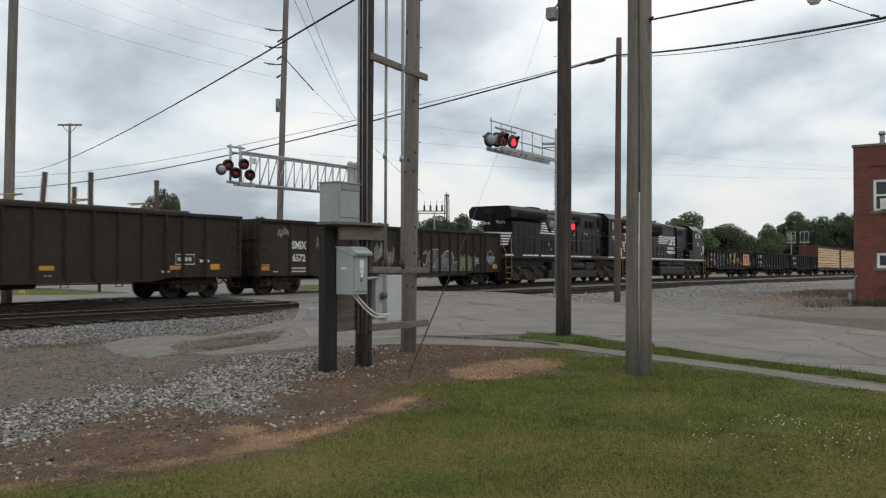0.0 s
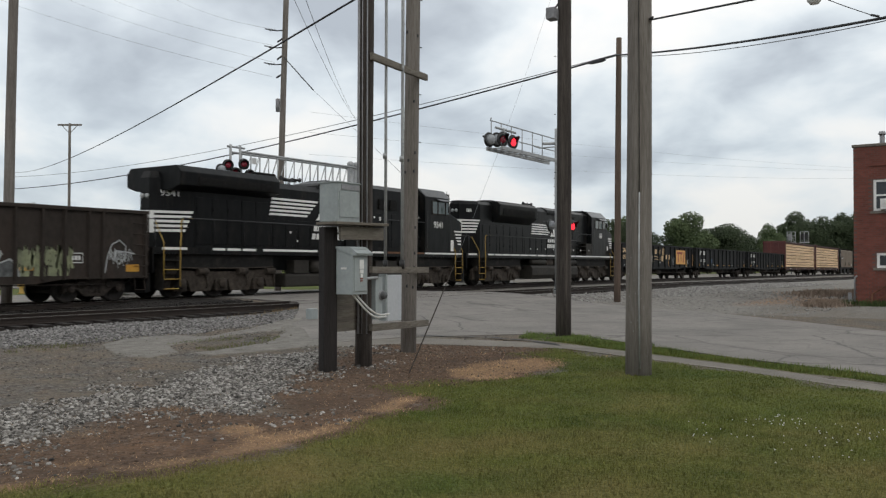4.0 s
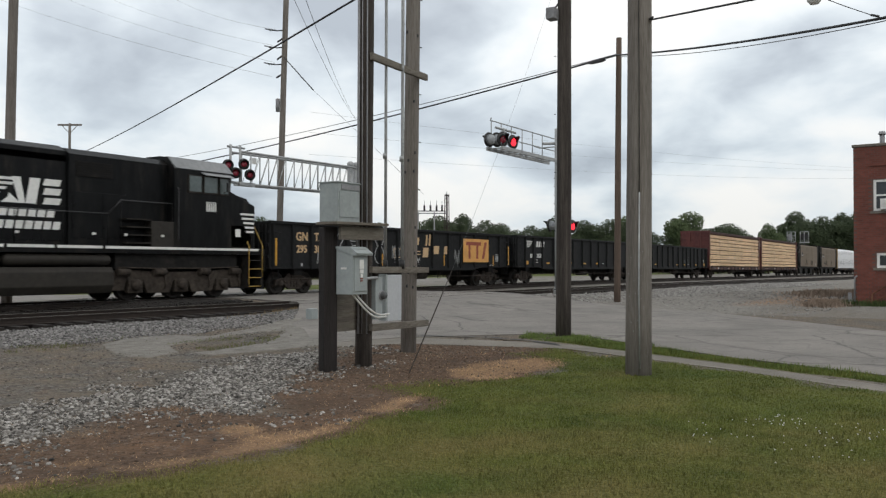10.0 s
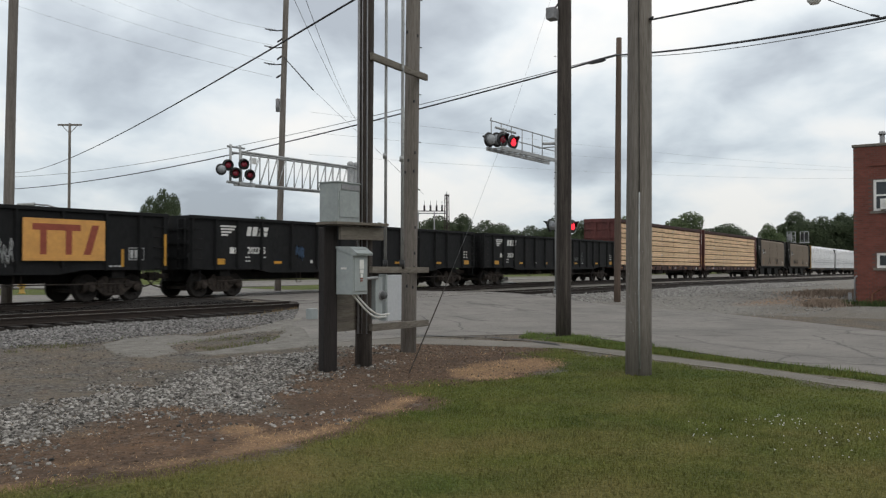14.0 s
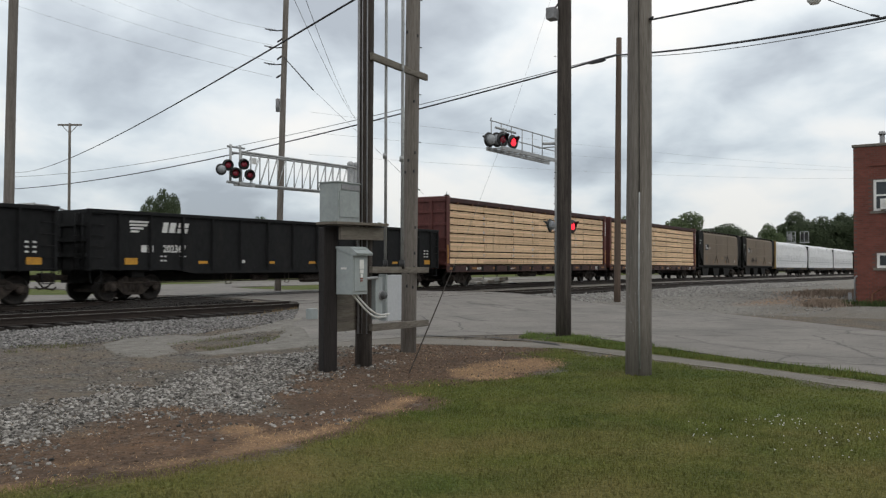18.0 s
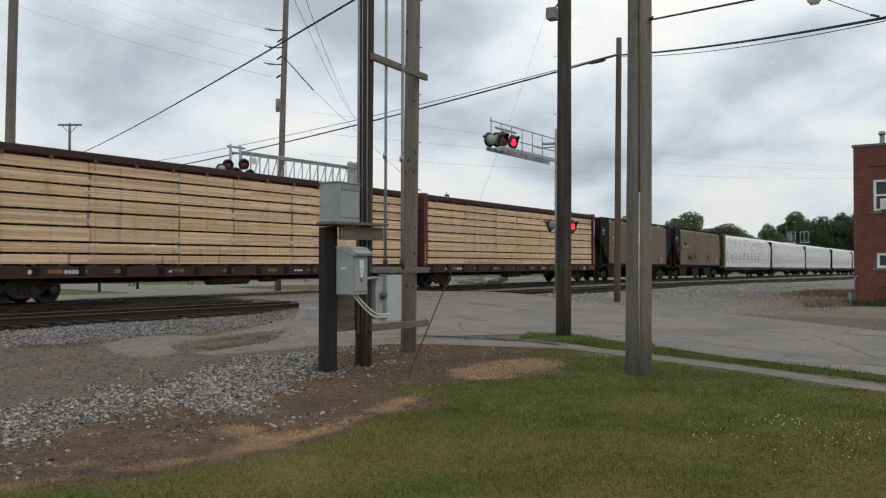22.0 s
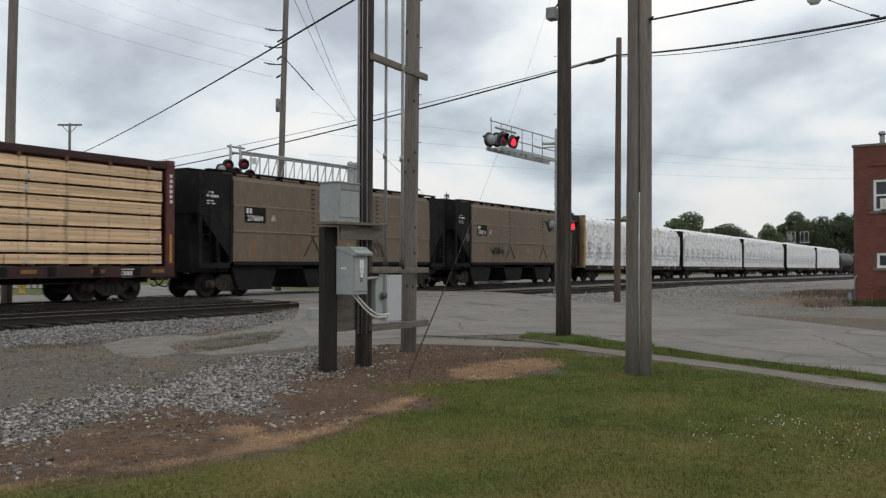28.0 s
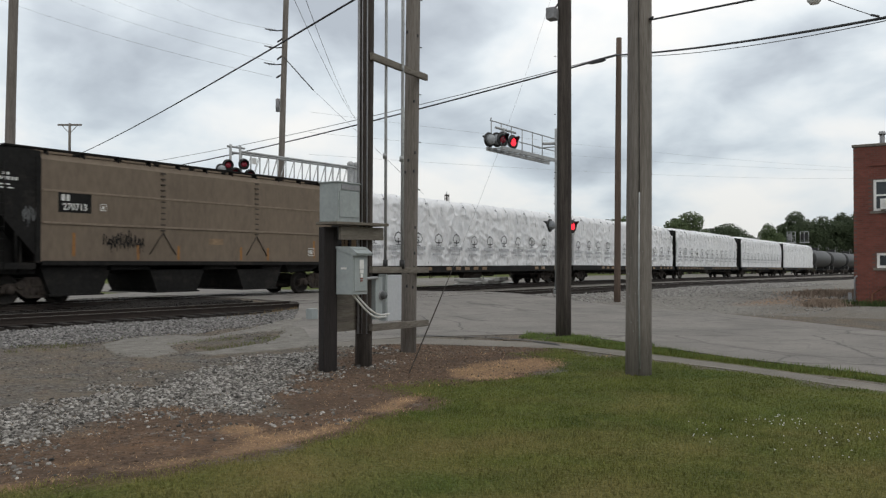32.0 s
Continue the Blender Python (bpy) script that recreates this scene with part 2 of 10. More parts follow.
def lumber_material():
    """Sawn boards seen edge on: each board its own tone along its length, fine grain, a few knots and drips."""
    m = mat("fresh_sawn_lumber", (0.84, 0.615, 0.4), (0.68, 0.475, 0.29), 0.8, scale=5, big=0.5, bump=0.15, stretch=(0.25, 4, 4), stain=(0.42, 0.27, 0.13), stain_amount=0.4, rand=0.07)
    nd, ln = m.node_tree.nodes, m.node_tree.links
    bs = nd["Principled BSDF"]
    src = bs.inputs["Base Color"].links[0].from_socket
    tc = nd.new("ShaderNodeTexCoord")

    def times(fac, lo, hi, a, b, src):
        r = nd.new("ShaderNodeMapRange")
        r.inputs["From Min"].default_value, r.inputs["From Max"].default_value = lo, hi
        r.inputs["To Min"].default_value, r.inputs["To Max"].default_value = a, b
        ln.new(fac, r.inputs["Value"])
        x = nd.new("ShaderNodeMix"); x.data_type = "RGBA"; x.blend_type = "MULTIPLY"; x.inputs["Factor"].default_value = 1
        ln.new(src, x.inputs["A"]); ln.new(r.outputs[0], x.inputs["B"])
        return x.outputs["Result"]

    mp = nd.new("ShaderNodeMapping"); mp.inputs["Scale"].default_value = (0.28, 0.0, 22.0)
    ln.new(tc.outputs["Object"], mp.inputs[0])
    fl = nd.new("ShaderNodeVectorMath"); fl.operation = "FLOOR"
    ln.new(mp.outputs[0], fl.inputs[0])
    wn = nd.new("ShaderNodeTexWhiteNoise")
    ln.new(fl.outputs[0], wn.inputs["Vector"])
    src = times(wn.outputs["Value"], 0.0, 1.0, 0.72, 1.14, src)
    kn = nd.new("ShaderNodeTexVoronoi"); kn.inputs["Scale"].default_value = 1.0
    mk = nd.new("ShaderNodeMapping"); mk.inputs["Scale"].default_value = (2.2, 1.0, 7.0)
    ln.new(tc.outputs["Object"], mk.inputs[0]); ln.new(mk.outputs[0], kn.inputs["Vector"])
    src = times(kn.outputs["Distance"], 0.05, 0.16, 0.45, 1.0, src)
    dr = nd.new("ShaderNodeTexNoise"); dr.inputs["Scale"].default_value, dr.inputs["Detail"].default_value = 1.0, 4
    md = nd.new("ShaderNodeMapping"); md.inputs["Scale"].default_value = (3.5, 1.0, 0.5)
    ln.new(tc.outputs["Object"], md.inputs[0]); ln.new(md.outputs[0], dr.inputs["Vector"])
    src = times(dr.outputs["Fac"], 0.62, 0.72, 1.0, 0.68, src)
    ln.new(src, bs.inputs["Base Color"])
    return m


M = {}
M["pole_grey"] = mat("weathered_grey_pole_wood", (0.235, 0.212, 0.19), (0.115, 0.1, 0.088), 0.9, scale=17, big=1.2, bump=0.8, stretch=(6, 6, 0.3), stain=(0.07, 0.058, 0.049), stain_amount=0.6)
M["pole_brown"] = mat("creosoted_brown_pole_wood", (0.072, 0.06, 0.052), (0.02, 0.016, 0.014), 0.88, scale=15, big=1.0, bump=0.8, stretch=(6, 6, 0.3), stain=(0.15, 0.13, 0.112), stain_amount=0.5)
M["pole_dark"] = mat("dark_creosote_post_wood", (0.024, 0.019, 0.018), (0.01, 0.0085, 0.008), 0.85, scale=12, big=1.2, bump=0.4, stretch=(6, 6, 0.4))
M["pole_red"] = mat("reddish_brown_pole_wood", (0.135, 0.095, 0.072), (0.075, 0.056, 0.045), 0.88, scale=12, big=1.0, bump=0.4, stretch=(6, 6, 0.35))
M["plank"] = mat("weathered_plank_wood", (0.2, 0.18, 0.15), (0.1, 0.085, 0.07), 0.9, scale=10, big=2, bump=0.4, stretch=(0.8, 8, 8), stain=(0.06, 0.05, 0.045), stain_amount=0.5)
M["box_grey"] = mat("grey_enamel_cabinet_steel", (0.33, 0.36, 0.36), (0.27, 0.3, 0.3), 0.5, scale=20, big=1.5, bump=0.03, stain=(0.2, 0.21, 0.2), stain_amount=0.35)
M["box_pale"] = mat("pale_grey_cabinet_steel", (0.5, 0.52, 0.54), (0.42, 0.44, 0.46), 0.5, scale=20, big=1.5, bump=0.03)
M["galv"] = mat("galvanised_steel", (0.4, 0.41, 0.41), (0.27, 0.275, 0.28), 0.55, 0.35, scale=25, big=3, bump=0.05)
M["galv_dull"] = mat("dull_grey_conduit", (0.3, 0.3, 0.31), (0.2, 0.2, 0.21), 0.6, 0.3, scale=25, big=3, bump=0.05)
M["black"] = mat("black_enamel", (0.015, 0.015, 0.016), (0.03, 0.03, 0.03), 0.5, scale=20, big=2, bump=0.03)
M["wire"] = mat("dark_cable_sheath", (0.03, 0.03, 0.032), rough=0.7, bump=0)
M["wire_thin"] = mat("grey_line_wire", (0.2, 0.21, 0.22), rough=0.6, bump=0)
M["white"] = mat("white_paint", (0.78, 0.78, 0.76), (0.66, 0.66, 0.64), 0.6, scale=12, big=2, bump=0.05, stain=(0.4, 0.38, 0.34), stain_amount=0.35)
M["glass"] = glass_mat("dark_window_glass", (0.03, 0.035, 0.04))
# opaque cab panes; daylight through the far windows is put into the colour
M["cab_glass"] = glass_mat("greenish_daylit_cab_glass", (0.09, 0.115, 0.115))
M["hop_mark"] = mat("faded_brown_spray_paint", (0.06, 0.05, 0.04), (0.085, 0.068, 0.052), 0.8, scale=6, big=2, bump=0)
M["car_paint"] = mat("dark_maroon_car_paint", (0.022, 0.014, 0.014), (0.016, 0.011, 0.011), 0.25, scale=6, big=1, bump=0)
M["rubber"] = mat("black_tyre_rubber", (0.018, 0.018, 0.018), rough=0.85, bump=0.1)
M["lens_dark"] = mat("unlit_red_lens", (0.3, 0.03, 0.05), (0.2, 0.02, 0.03), 0.2, bump=0)
M["lens_back"] = mat("grey_lamp_housing_back", (0.34, 0.36, 0.38), rough=0.5, bump=0)
M["lens_lit"] = glow("lit_red_lens", (1.0, 0.03, 0.05), 1.5)
M["brick"] = mat("red_brick", (0.24, 0.085, 0.06), (0.16, 0.06, 0.045), 0.9, scale=30, big=2.0, bump=0.3, stain=(0.08, 0.05, 0.045), stain_amount=0.3, rand=0.3)
M["mortar"] = mat("old_mortar", (0.16, 0.1, 0.085), (0.1, 0.07, 0.06), 0.95, scale=40, big=2, bump=0.3)
M["coping"] = mat("weathered_coping_stone", (0.2, 0.18, 0.15), (0.12, 0.11, 0.1), 0.9, scale=20, big=2)
M["leaf"] = mat("broad_leaf_green", (0.102, 0.135, 0.06), (0.06, 0.086, 0.04), 0.75, scale=3, big=0.35, bump=0, spec=0.2)
M["leaf_dark"] = mat("dark_leaf_green", (0.068, 0.09, 0.046), (0.039, 0.054, 0.029), 0.75, scale=3, big=0.3, bump=0, spec=0.2)
M["bark"] = mat("grey_brown_bark", (0.09, 0.075, 0.06), rough=0.95, bump=0.4, stretch=(3, 3, 0.5))
M["rail"] = mat("rusty_rail_steel", (0.045, 0.034, 0.028), (0.025, 0.02, 0.018), 0.75, 0.3, scale=20, big=2)
M["rail_top"] = mat("worn_rail_head", (0.36, 0.34, 0.31), (0.24, 0.22, 0.2), 0.4, 0.6, scale=20, big=2, bump=0.02)
M["tie"] = mat("creosoted_tie_wood", (0.032, 0.026, 0.023), (0.018, 0.015, 0.013), 0.92, scale=10, big=2, bump=0.4, stretch=(6, 0.7, 6))
M["stone"] = mat("crushed_grey_stone", (0.34, 0.33, 0.32), (0.19, 0.185, 0.185), 0.92, scale=30, big=6, bump=0.4, rand=0.0)
M["asphalt"] = mat("worn_grey_asphalt", (0.2, 0.187, 0.17), (0.14, 0.132, 0.122), 0.92, scale=45, big=0.4, bump=0.35, stain=(0.1, 0.093, 0.085), stain_amount=0.5)
M["concrete"] = mat("old_concrete_walk", (0.215, 0.193, 0.165), (0.12, 0.108, 0.092), 0.92, scale=40, big=0.9, bump=0.3, stain=(0.09, 0.085, 0.055), stain_amount=0.6)
M["slab"] = mat("pale_broken_concrete", (0.42, 0.41, 0.39), (0.27, 0.26, 0.245), 0.92, scale=12, big=2, bump=0.3, stain=(0.16, 0.15, 0.14), stain_amount=0.5)
M["crack"] = mat("tar_filled_crack", (0.05, 0.05, 0.05), rough=0.9, bump=0.1)
# train
M["loco_black"] = mat("glossy_black_engine_paint", (0.01, 0.0105, 0.011), (0.003, 0.0034, 0.0038), 0.36, spec=0.12, scale=5, big=0.7, bump=0.35, bscale=1.3, bdist=0.03, stain=(0.03, 0.026, 0.022), stain_amount=0.7, stretch=(1.3, 1, 0.3))
M["rail_dull"] = mat("dull_worn_black_rail", (0.05, 0.05, 0.052), (0.03, 0.03, 0.031), 0.5, scale=12, big=2, bump=0)
M["loco_grime"] = mat("grimy_underframe", (0.026, 0.023, 0.02), (0.012, 0.011, 0.01), 0.8, spec=0.2, scale=9, big=1.2, bump=0.25, stain=(0.09, 0.075, 0.06), stain_amount=0.4)
M["tank_grime"] = mat("grimy_fuel_tank", (0.034, 0.03, 0.025), (0.021, 0.019, 0.0165), 0.65, spec=0.25, scale=6, big=0.8, bump=0.1)
M["truck"] = mat("dusty_cast_steel_truck", (0.062, 0.051, 0.044), (0.024, 0.02, 0.018), 0.85, spec=0.2, scale=10, big=2, bump=0.3, stain=(0.11, 0.085, 0.065), stain_amount=0.5)
M["truck_dust"] = mat("dusty_engine_truck_casting", (0.066, 0.054, 0.044), (0.022, 0.018, 0.015), 0.85, spec=0.2, scale=8, big=1.6, bump=0.3, stain=(0.025, 0.021, 0.018), stain_amount=0.7)
M["wheel"] = mat("rust_brown_wheel_steel", (0.035, 0.03, 0.027), (0.02, 0.018, 0.016), 0.75, 0.3, scale=10, big=3, bump=0.1)
M["wheel_tread"] = mat("bright_wheel_tread", (0.3, 0.29, 0.28), rough=0.4, metal=0.8, bump=0)
M["gon_brown"] = mat("dirty_brown_gondola_paint", (0.042, 0.033, 0.028), (0.024, 0.02, 0.017), 0.78, spec=0.2, scale=7, big=0.6, bump=0.1, stain=(0.07, 0.045, 0.033), stain_amount=0.4, stretch=(1, 1, 0.5))
M["gon_black"] = mat("faded_black_gondola_paint", (0.014, 0.0145, 0.0155), (0.0085, 0.009, 0.0095), 0.7, spec=0.18, scale=7, big=0.6, bump=0.08, stain=(0.024, 0.022, 0.02), stain_amount=0.45, stretch=(1, 1, 0.5))
M["oxide"] = mat("oxide_red_car_paint", (0.13, 0.04, 0.035), (0.075, 0.026, 0.024), 0.75, scale=7, big=0.7, bump=0.1, stain=(0.05, 0.035, 0.03), stain_amount=0.5, stretch=(1, 1, 0.5))
M["oxide_dark"] = mat("grimy_oxide_red_sill", (0.062, 0.025, 0.023), (0.03, 0.016, 0.015), 0.8, scale=7, big=1.5, bump=0.15, stain=(0.02, 0.015, 0.014), stain_amount=0.7)
M["lumber"] = lumber_material()
# dark lumber tone that stands in for shade in the load's gaps
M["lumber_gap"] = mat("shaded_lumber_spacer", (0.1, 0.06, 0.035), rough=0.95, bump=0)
M["strap"] = mat("grey_steel_strap", (0.35, 0.33, 0.3), rough=0.5, metal=0.5, bump=0)
M["tag"] = mat("white_load_tag", (0.6, 0.61, 0.62), (0.36, 0.36, 0.36), rough=0.6, bump=0)
M["hop_brown"] = mat("dusty_brown_hopper_paint", (0.17, 0.132, 0.096), (0.122, 0.094, 0.069), 0.75, scale=6, big=0.4, bump=0.06, stain=(0.09, 0.07, 0.054), stain_amount=0.55, stretch=(1, 1, 0.4))
M["hop_pale"] = mat("pale_dusty_seam", (0.22, 0.175, 0.13), (0.15, 0.118, 0.087), 0.8, scale=6, big=1, bump=0)
M["hop_seam"] = mat("sooty_brown_weld", (0.055, 0.043, 0.032), (0.035, 0.028, 0.022), 0.8, scale=8, big=2, bump=0)
M["hop_black"] = mat("sooty_black_hopper_paint", (0.014, 0.0135, 0.013), (0.008, 0.0078, 0.0075), 0.78, spec=0.18, scale=7, big=0.8, bump=0.08, stain=(0.05, 0.043, 0.037), stain_amount=0.4)
M["wrap"] = mat("white_plastic_load_wrap", (0.8, 0.8, 0.81), (0.68, 0.69, 0.71), 0.4, scale=4, big=0.9, bump=0.9, bscale=3.0, stretch=(1.6, 1, 0.6), bdist=0.12)
M["print_grey"] = mat("faint_grey_wrap_print", (0.42, 0.43, 0.45), rough=0.6, bump=0)
M["ochre"] = mat("dirty_ochre_paint", (0.38, 0.25, 0.08), (0.22, 0.14, 0.055), 0.75, scale=6, big=1.5, bump=0.05, stain=(0.07, 0.045, 0.03), stain_amount=0.7)
M["sill_tan"] = mat("dull_tan_sill_patch", (0.26, 0.18, 0.11), (0.16, 0.11, 0.07), 0.8, scale=8, big=3, bump=0)
M["print_dark"] = mat("dark_wrap_print", (0.035, 0.035, 0.04), rough=0.6, bump=0)
M["let_white"] = mat("white_stencil_paint", (0.72, 0.72, 0.7), (0.5, 0.5, 0.48), 0.6, scale=15, big=2, bump=0)
M["let_tan"] = mat("tan_stencil_paint", (0.6, 0.42, 0.24), (0.48, 0.33, 0.18), 0.6, scale=15, big=2, bump=0)
M["yellow"] = mat("reflective_amber_patch", (0.6, 0.31, 0.03), (0.4, 0.2, 0.03), 0.5, scale=20, big=4, bump=0)
M["orange"] = mat("weathered_orange_panel", (0.66, 0.34, 0.09), (0.55, 0.28, 0.08), 0.6, scale=8, big=2, bump=0.03)
M["panel_red"] = mat("faded_red_letter_paint", (0.3, 0.07, 0.04), rough=0.65, bump=0)
# pale tone imitates sky reflected off the second engine's sloping roof
M["roof_sky_sheen"] = mat("roof_paint_with_sky_sheen", (0.22, 0.225, 0.23), (0.15, 0.155, 0.16), 0.5, scale=6, big=1, bump=0.04)
M["roof_grey"] = mat("dull_grey_roof_paint", (0.1, 0.105, 0.11), (0.065, 0.068, 0.07), 0.5, scale=6, big=1, bump=0.04)
M["hand_yellow"] = mat("yellow_handrail_paint", (0.48, 0.31, 0.06), (0.33, 0.21, 0.05), 0.55, scale=10, big=3, bump=0)
M["scrawl_pale"] = mat("pale_spray_paint", (0.45, 0.46, 0.46), (0.25, 0.26, 0.26), 0.7, scale=5, big=2, bump=0)
M["scrawl_grey"] = mat("grey_spray_paint", (0.17, 0.18, 0.18), (0.045, 0.046, 0.047), 0.7, scale=9, big=2.5, bump=0, stretch=(1, 1, 0.5))
M["scrawl_blue"] = mat("faded_blue_spray_paint", (0.03, 0.07, 0.14), (0.02, 0.035, 0.06), 0.7, scale=5, big=2, bump=0)
M["scrawl_green"] = mat("olive_spray_paint", (0.26, 0.28, 0.16), (0.14, 0.15, 0.1), 0.7, scale=5, big=2, bump=0)
M["rust"] = mat("orange_rust", (0.2, 0.1, 0.05), (0.1, 0.05, 0.03), 0.9, scale=8, big=2)
M["tank_black"] = mat("black_tank_car_paint", (0.02, 0.02, 0.022), (0.03, 0.03, 0.03), 0.5, scale=6, big=0.6, bump=0.03)
M["orange_faded"] = mat("faded_orange_paint", (0.3, 0.14, 0.04), (0.18, 0.09, 0.04), 0.8, scale=10, big=3, bump=0)

# ---------- ground: one sheet to the horizon, with its covers as weights ----------
def grass_line(x):
    return interp(x, [-60, 0, 3.2, 4.4, 5.3, 7.4, 9.4, 10.4, 12.2, 13.6, 14.2, 15], [7.5, 6.6, 5.6, 5.35, 5.05, 5.35, 5.6, 5.9, 6.1, 6.3, 6.3, 6.2])


def vnoise(x, y, seed=0):
    """Smooth value noise on a unit lattice, -1 to 1, for arrays."""
    x, y = np.asarray(x, float), np.asarray(y, float)
    xi, yi = np.floor(x), np.floor(y)
    u, v = x - xi, y - yi
    u, v = u * u * (3 - 2 * u), v * v * (3 - 2 * v)

    def h(a, b):
        w = np.sin(a * 127.1 + b * 311.7 + seed * 74.7) * 43758.5453
        return 2 * (w - np.floor(w)) - 1
    return (h(xi, yi) * (1 - u) + h(xi + 1, yi) * u) * (1 - v) + (h(xi, yi + 1) * (1 - u) + h(xi + 1, yi + 1) * u) * v


def fbm(x, y, s, o=4, seed=0):
    r, a = 0.0, 0.55
    for k in range(o):
        r = r + a * vnoise(np.asarray(x) * s * 2 ** k, np.asarray(y) * s * 2 ** k, seed + k)
        a *= 0.55
    return r


def inside(poly, x, y):
    hit = np.zeros(np.shape(x), bool)
    j = len(poly) - 1
    for i in range(len(poly)):
        xi, yi = poly[i]
        xj, yj = poly[j]
        hit ^= ((yi > y) != (yj > y)) & (x < (xj - xi) * (y - yi) / (yj - yi + 1e-12) + xi)
        j = i
    return hit


def depth_in(poly, x, y):
    """Distance to an outline: positive inside, negative outside."""
    d = np.full(np.shape(x), 1e9)
    for (ax, ay), (bx, by) in zip(poly, poly[1:] + poly[:1]):
        ex, ey = bx - ax, by - ay
        t = np.clip(((x - ax) * ex + (y - ay) * ey) / (ex * ex + ey * ey + 1e-12), 0, 1)
        d = np.minimum(d, np.hypot(x - ax - t * ex, y - ay - t * ey))
    return np.where(inside(poly, x, y), d, -d)


def c01(v):
    return np.clip(v, 0.0, 1.0)


# covers of the ground, as outlines in plan
LAWN = [(-60, -60), (-60, 7.6), (-6, 7.2), (0, 6.4), (3.4, 5.45), (4.6, 5.15), (5.3, 5.0), (5.7, 4.95), (6.9, 5.15), (7.6, 5.25), (8.2, 5.4), (8.2, 5.7), (8.6, 6.1), (9.0, 6.0), (8.9, 5.6), (9.9, 5.55), (11.1, 5.35), (11.95, 5.55), (12.9, 6.5), (14.0, 6.6), (12.3, 2.9), (11.2, 0.9), (11.0, -60)]
VERGE = [(12.2, -60), (12.2, 0.9), (13.35, 3.2), (14.9, 6.7), (15.6, 8.2), (16.6, 8.6), (17.2, 7.7), (15.7, 5.6), (14.3, 3.4), (13.2, 1.1), (13.2, -60)]
EARTH = [(-60, 7.0), (0, 7.6), (4.0, 7.1), (4.7, 6.95), (5.5, 7.55), (6.3, 7.75), (6.2, 6.9), (6.4, 6.5), (7.6, 7.35), (9.0, 8.3), (10.4, 9.0), (12.0, 9.7), (13.8, 9.5), (14.0, 6.0), (9.0, 4.6), (3.0, 4.8), (-60, 5)]
COARSE = [(-2, 7.9), (0, 9.6), (4.9, 8.8), (6.2, 8.75), (7.2, 8.95), (8.7, 9.5), (10.4, 9.9), (12.0, 10.1), (11.2, 9.4), (9.0, 8.3), (7.6, 7.35), (6.3, 6.5), (6.15, 6.95), (6.3, 7.75), (5.5, 7.55), (4.6, 7.0), (4.0, 7.1)]
PATCH = [(12.6, 10.3), (10.7, 10.6), (9.64, 10.8), (9.65, 11.7), (8.8, 11.3), (8.8, 11.8), (9.25, 13.2), (9.75, 13.95), (10.6, 14.55), (11.8, 14.5), (12.1, 13.7), (13.7, 14.2), (16.4, 15.7), (17.5, 15.0), (15, 11)]
NOTCH = [(10.4, 12.8), (11.5, 13.0), (13.4, 13.6), (13.8, 13.05), (11.7, 11.6), (10.2, 11.4), (9.5, 11.5)]


def straw_at(x, y):
    n = fbm(x, y, 1.3, 4, 5)
    e1 = ((x - 11.1) / 1.25) ** 2 + ((y - 5.95) / 0.5) ** 2
    e2 = ((x - 12.6) / 0.6) ** 2 + ((y - 7.2) / 0.18) ** 2
    e3 = np.abs(y - np.interp(x, [2, 4, 5.2, 6.4, 7.6, 8.4], [6.0, 5.45, 5.2, 5.3, 5.5, 5.7])) / np.interp(x, [2, 5, 6, 8], [0.35, 0.3, 0.25, 0.2])
    e3 = e3 + np.where(x > 7.9, (x - 7.9) * 3, 0)
    e4 = ((x - 5.9) / 0.55) ** 2 + ((y - 7.35) / 0.3) ** 2
    e5 = ((x - 5.6) / 0.3) ** 2 + ((y - 5.95) / 0.3) ** 2
    e6 = ((x - 3.95) / 0.35) ** 2 + ((y - 5.7) / 0.45) ** 2
    e7 = ((x - 7.5) / 0.55) ** 2 + ((y - 5.5) / 0.22) ** 2
    e8 = ((x - 4.6) / 0.8) ** 2 + ((y - 6.9) / 0.35) ** 2
    return c01(np.maximum.reduce([1.75 - e1, 0.9 - e2, 1.0 - e3, 0.6 - e4, 0.6 - e5, 0.6 - e6, 0.7 - e7, 0.2 - e8]) + 1.7 * n)


ROAD = [(13.1, -60), (13.1, 1.2), (14.2, 3.5), (15.6, 5.7), (17.0, 7.7), (16.3, 8.6), (14.9, 9.7), (14.3, 10.2), (12.6, 10.6), (12.4, 11.4), (14.2, 13.2), (15.2, 14.6), (16.3, 15.2), (17.9, 16.5),
        (20.0, 18.4), (21.2, 19.6), (21.8, 22.0), (22.6, 26.0), (22.9, 30.2), (-60, 30.2), (-60, 43.0), (17.0, 41.0), (21.7, 38.2), (24.1, 35.8), (27.0, 36.0), (29.4, 46.8), (28.6, 51.0), (-60, 60.0), (-60, 66.0), (28, 62), (30, 70), (38, 120), (50, 120), (40.5, 70), (39.0, 50), (90, 52), (90, 42), (38.0, 41), (36.2, 38), (35.3, 35), (35.9, 26),
        (34.2, 20.0), (32.0, 16.5), (29.0, 12.2), (27.2, 7.6), (24.0, 4.2), (21.6, 1.9), (20.6, -10), (20.6, -60)]


WALK = [(11.0, -40), (11.0, -2), (11.37, 1.03), (12.55, 3.08), (14.0, 6.4), (13.75, 7.5), (13.3, 9.3), (12.0, 10.1), (12.6, 10.9), (14.35, 9.95), (14.75, 8.0), (14.85, 6.8), (13.2, 3.24), (12.05, 1.08), (11.7, -2), (11.7, -40)]


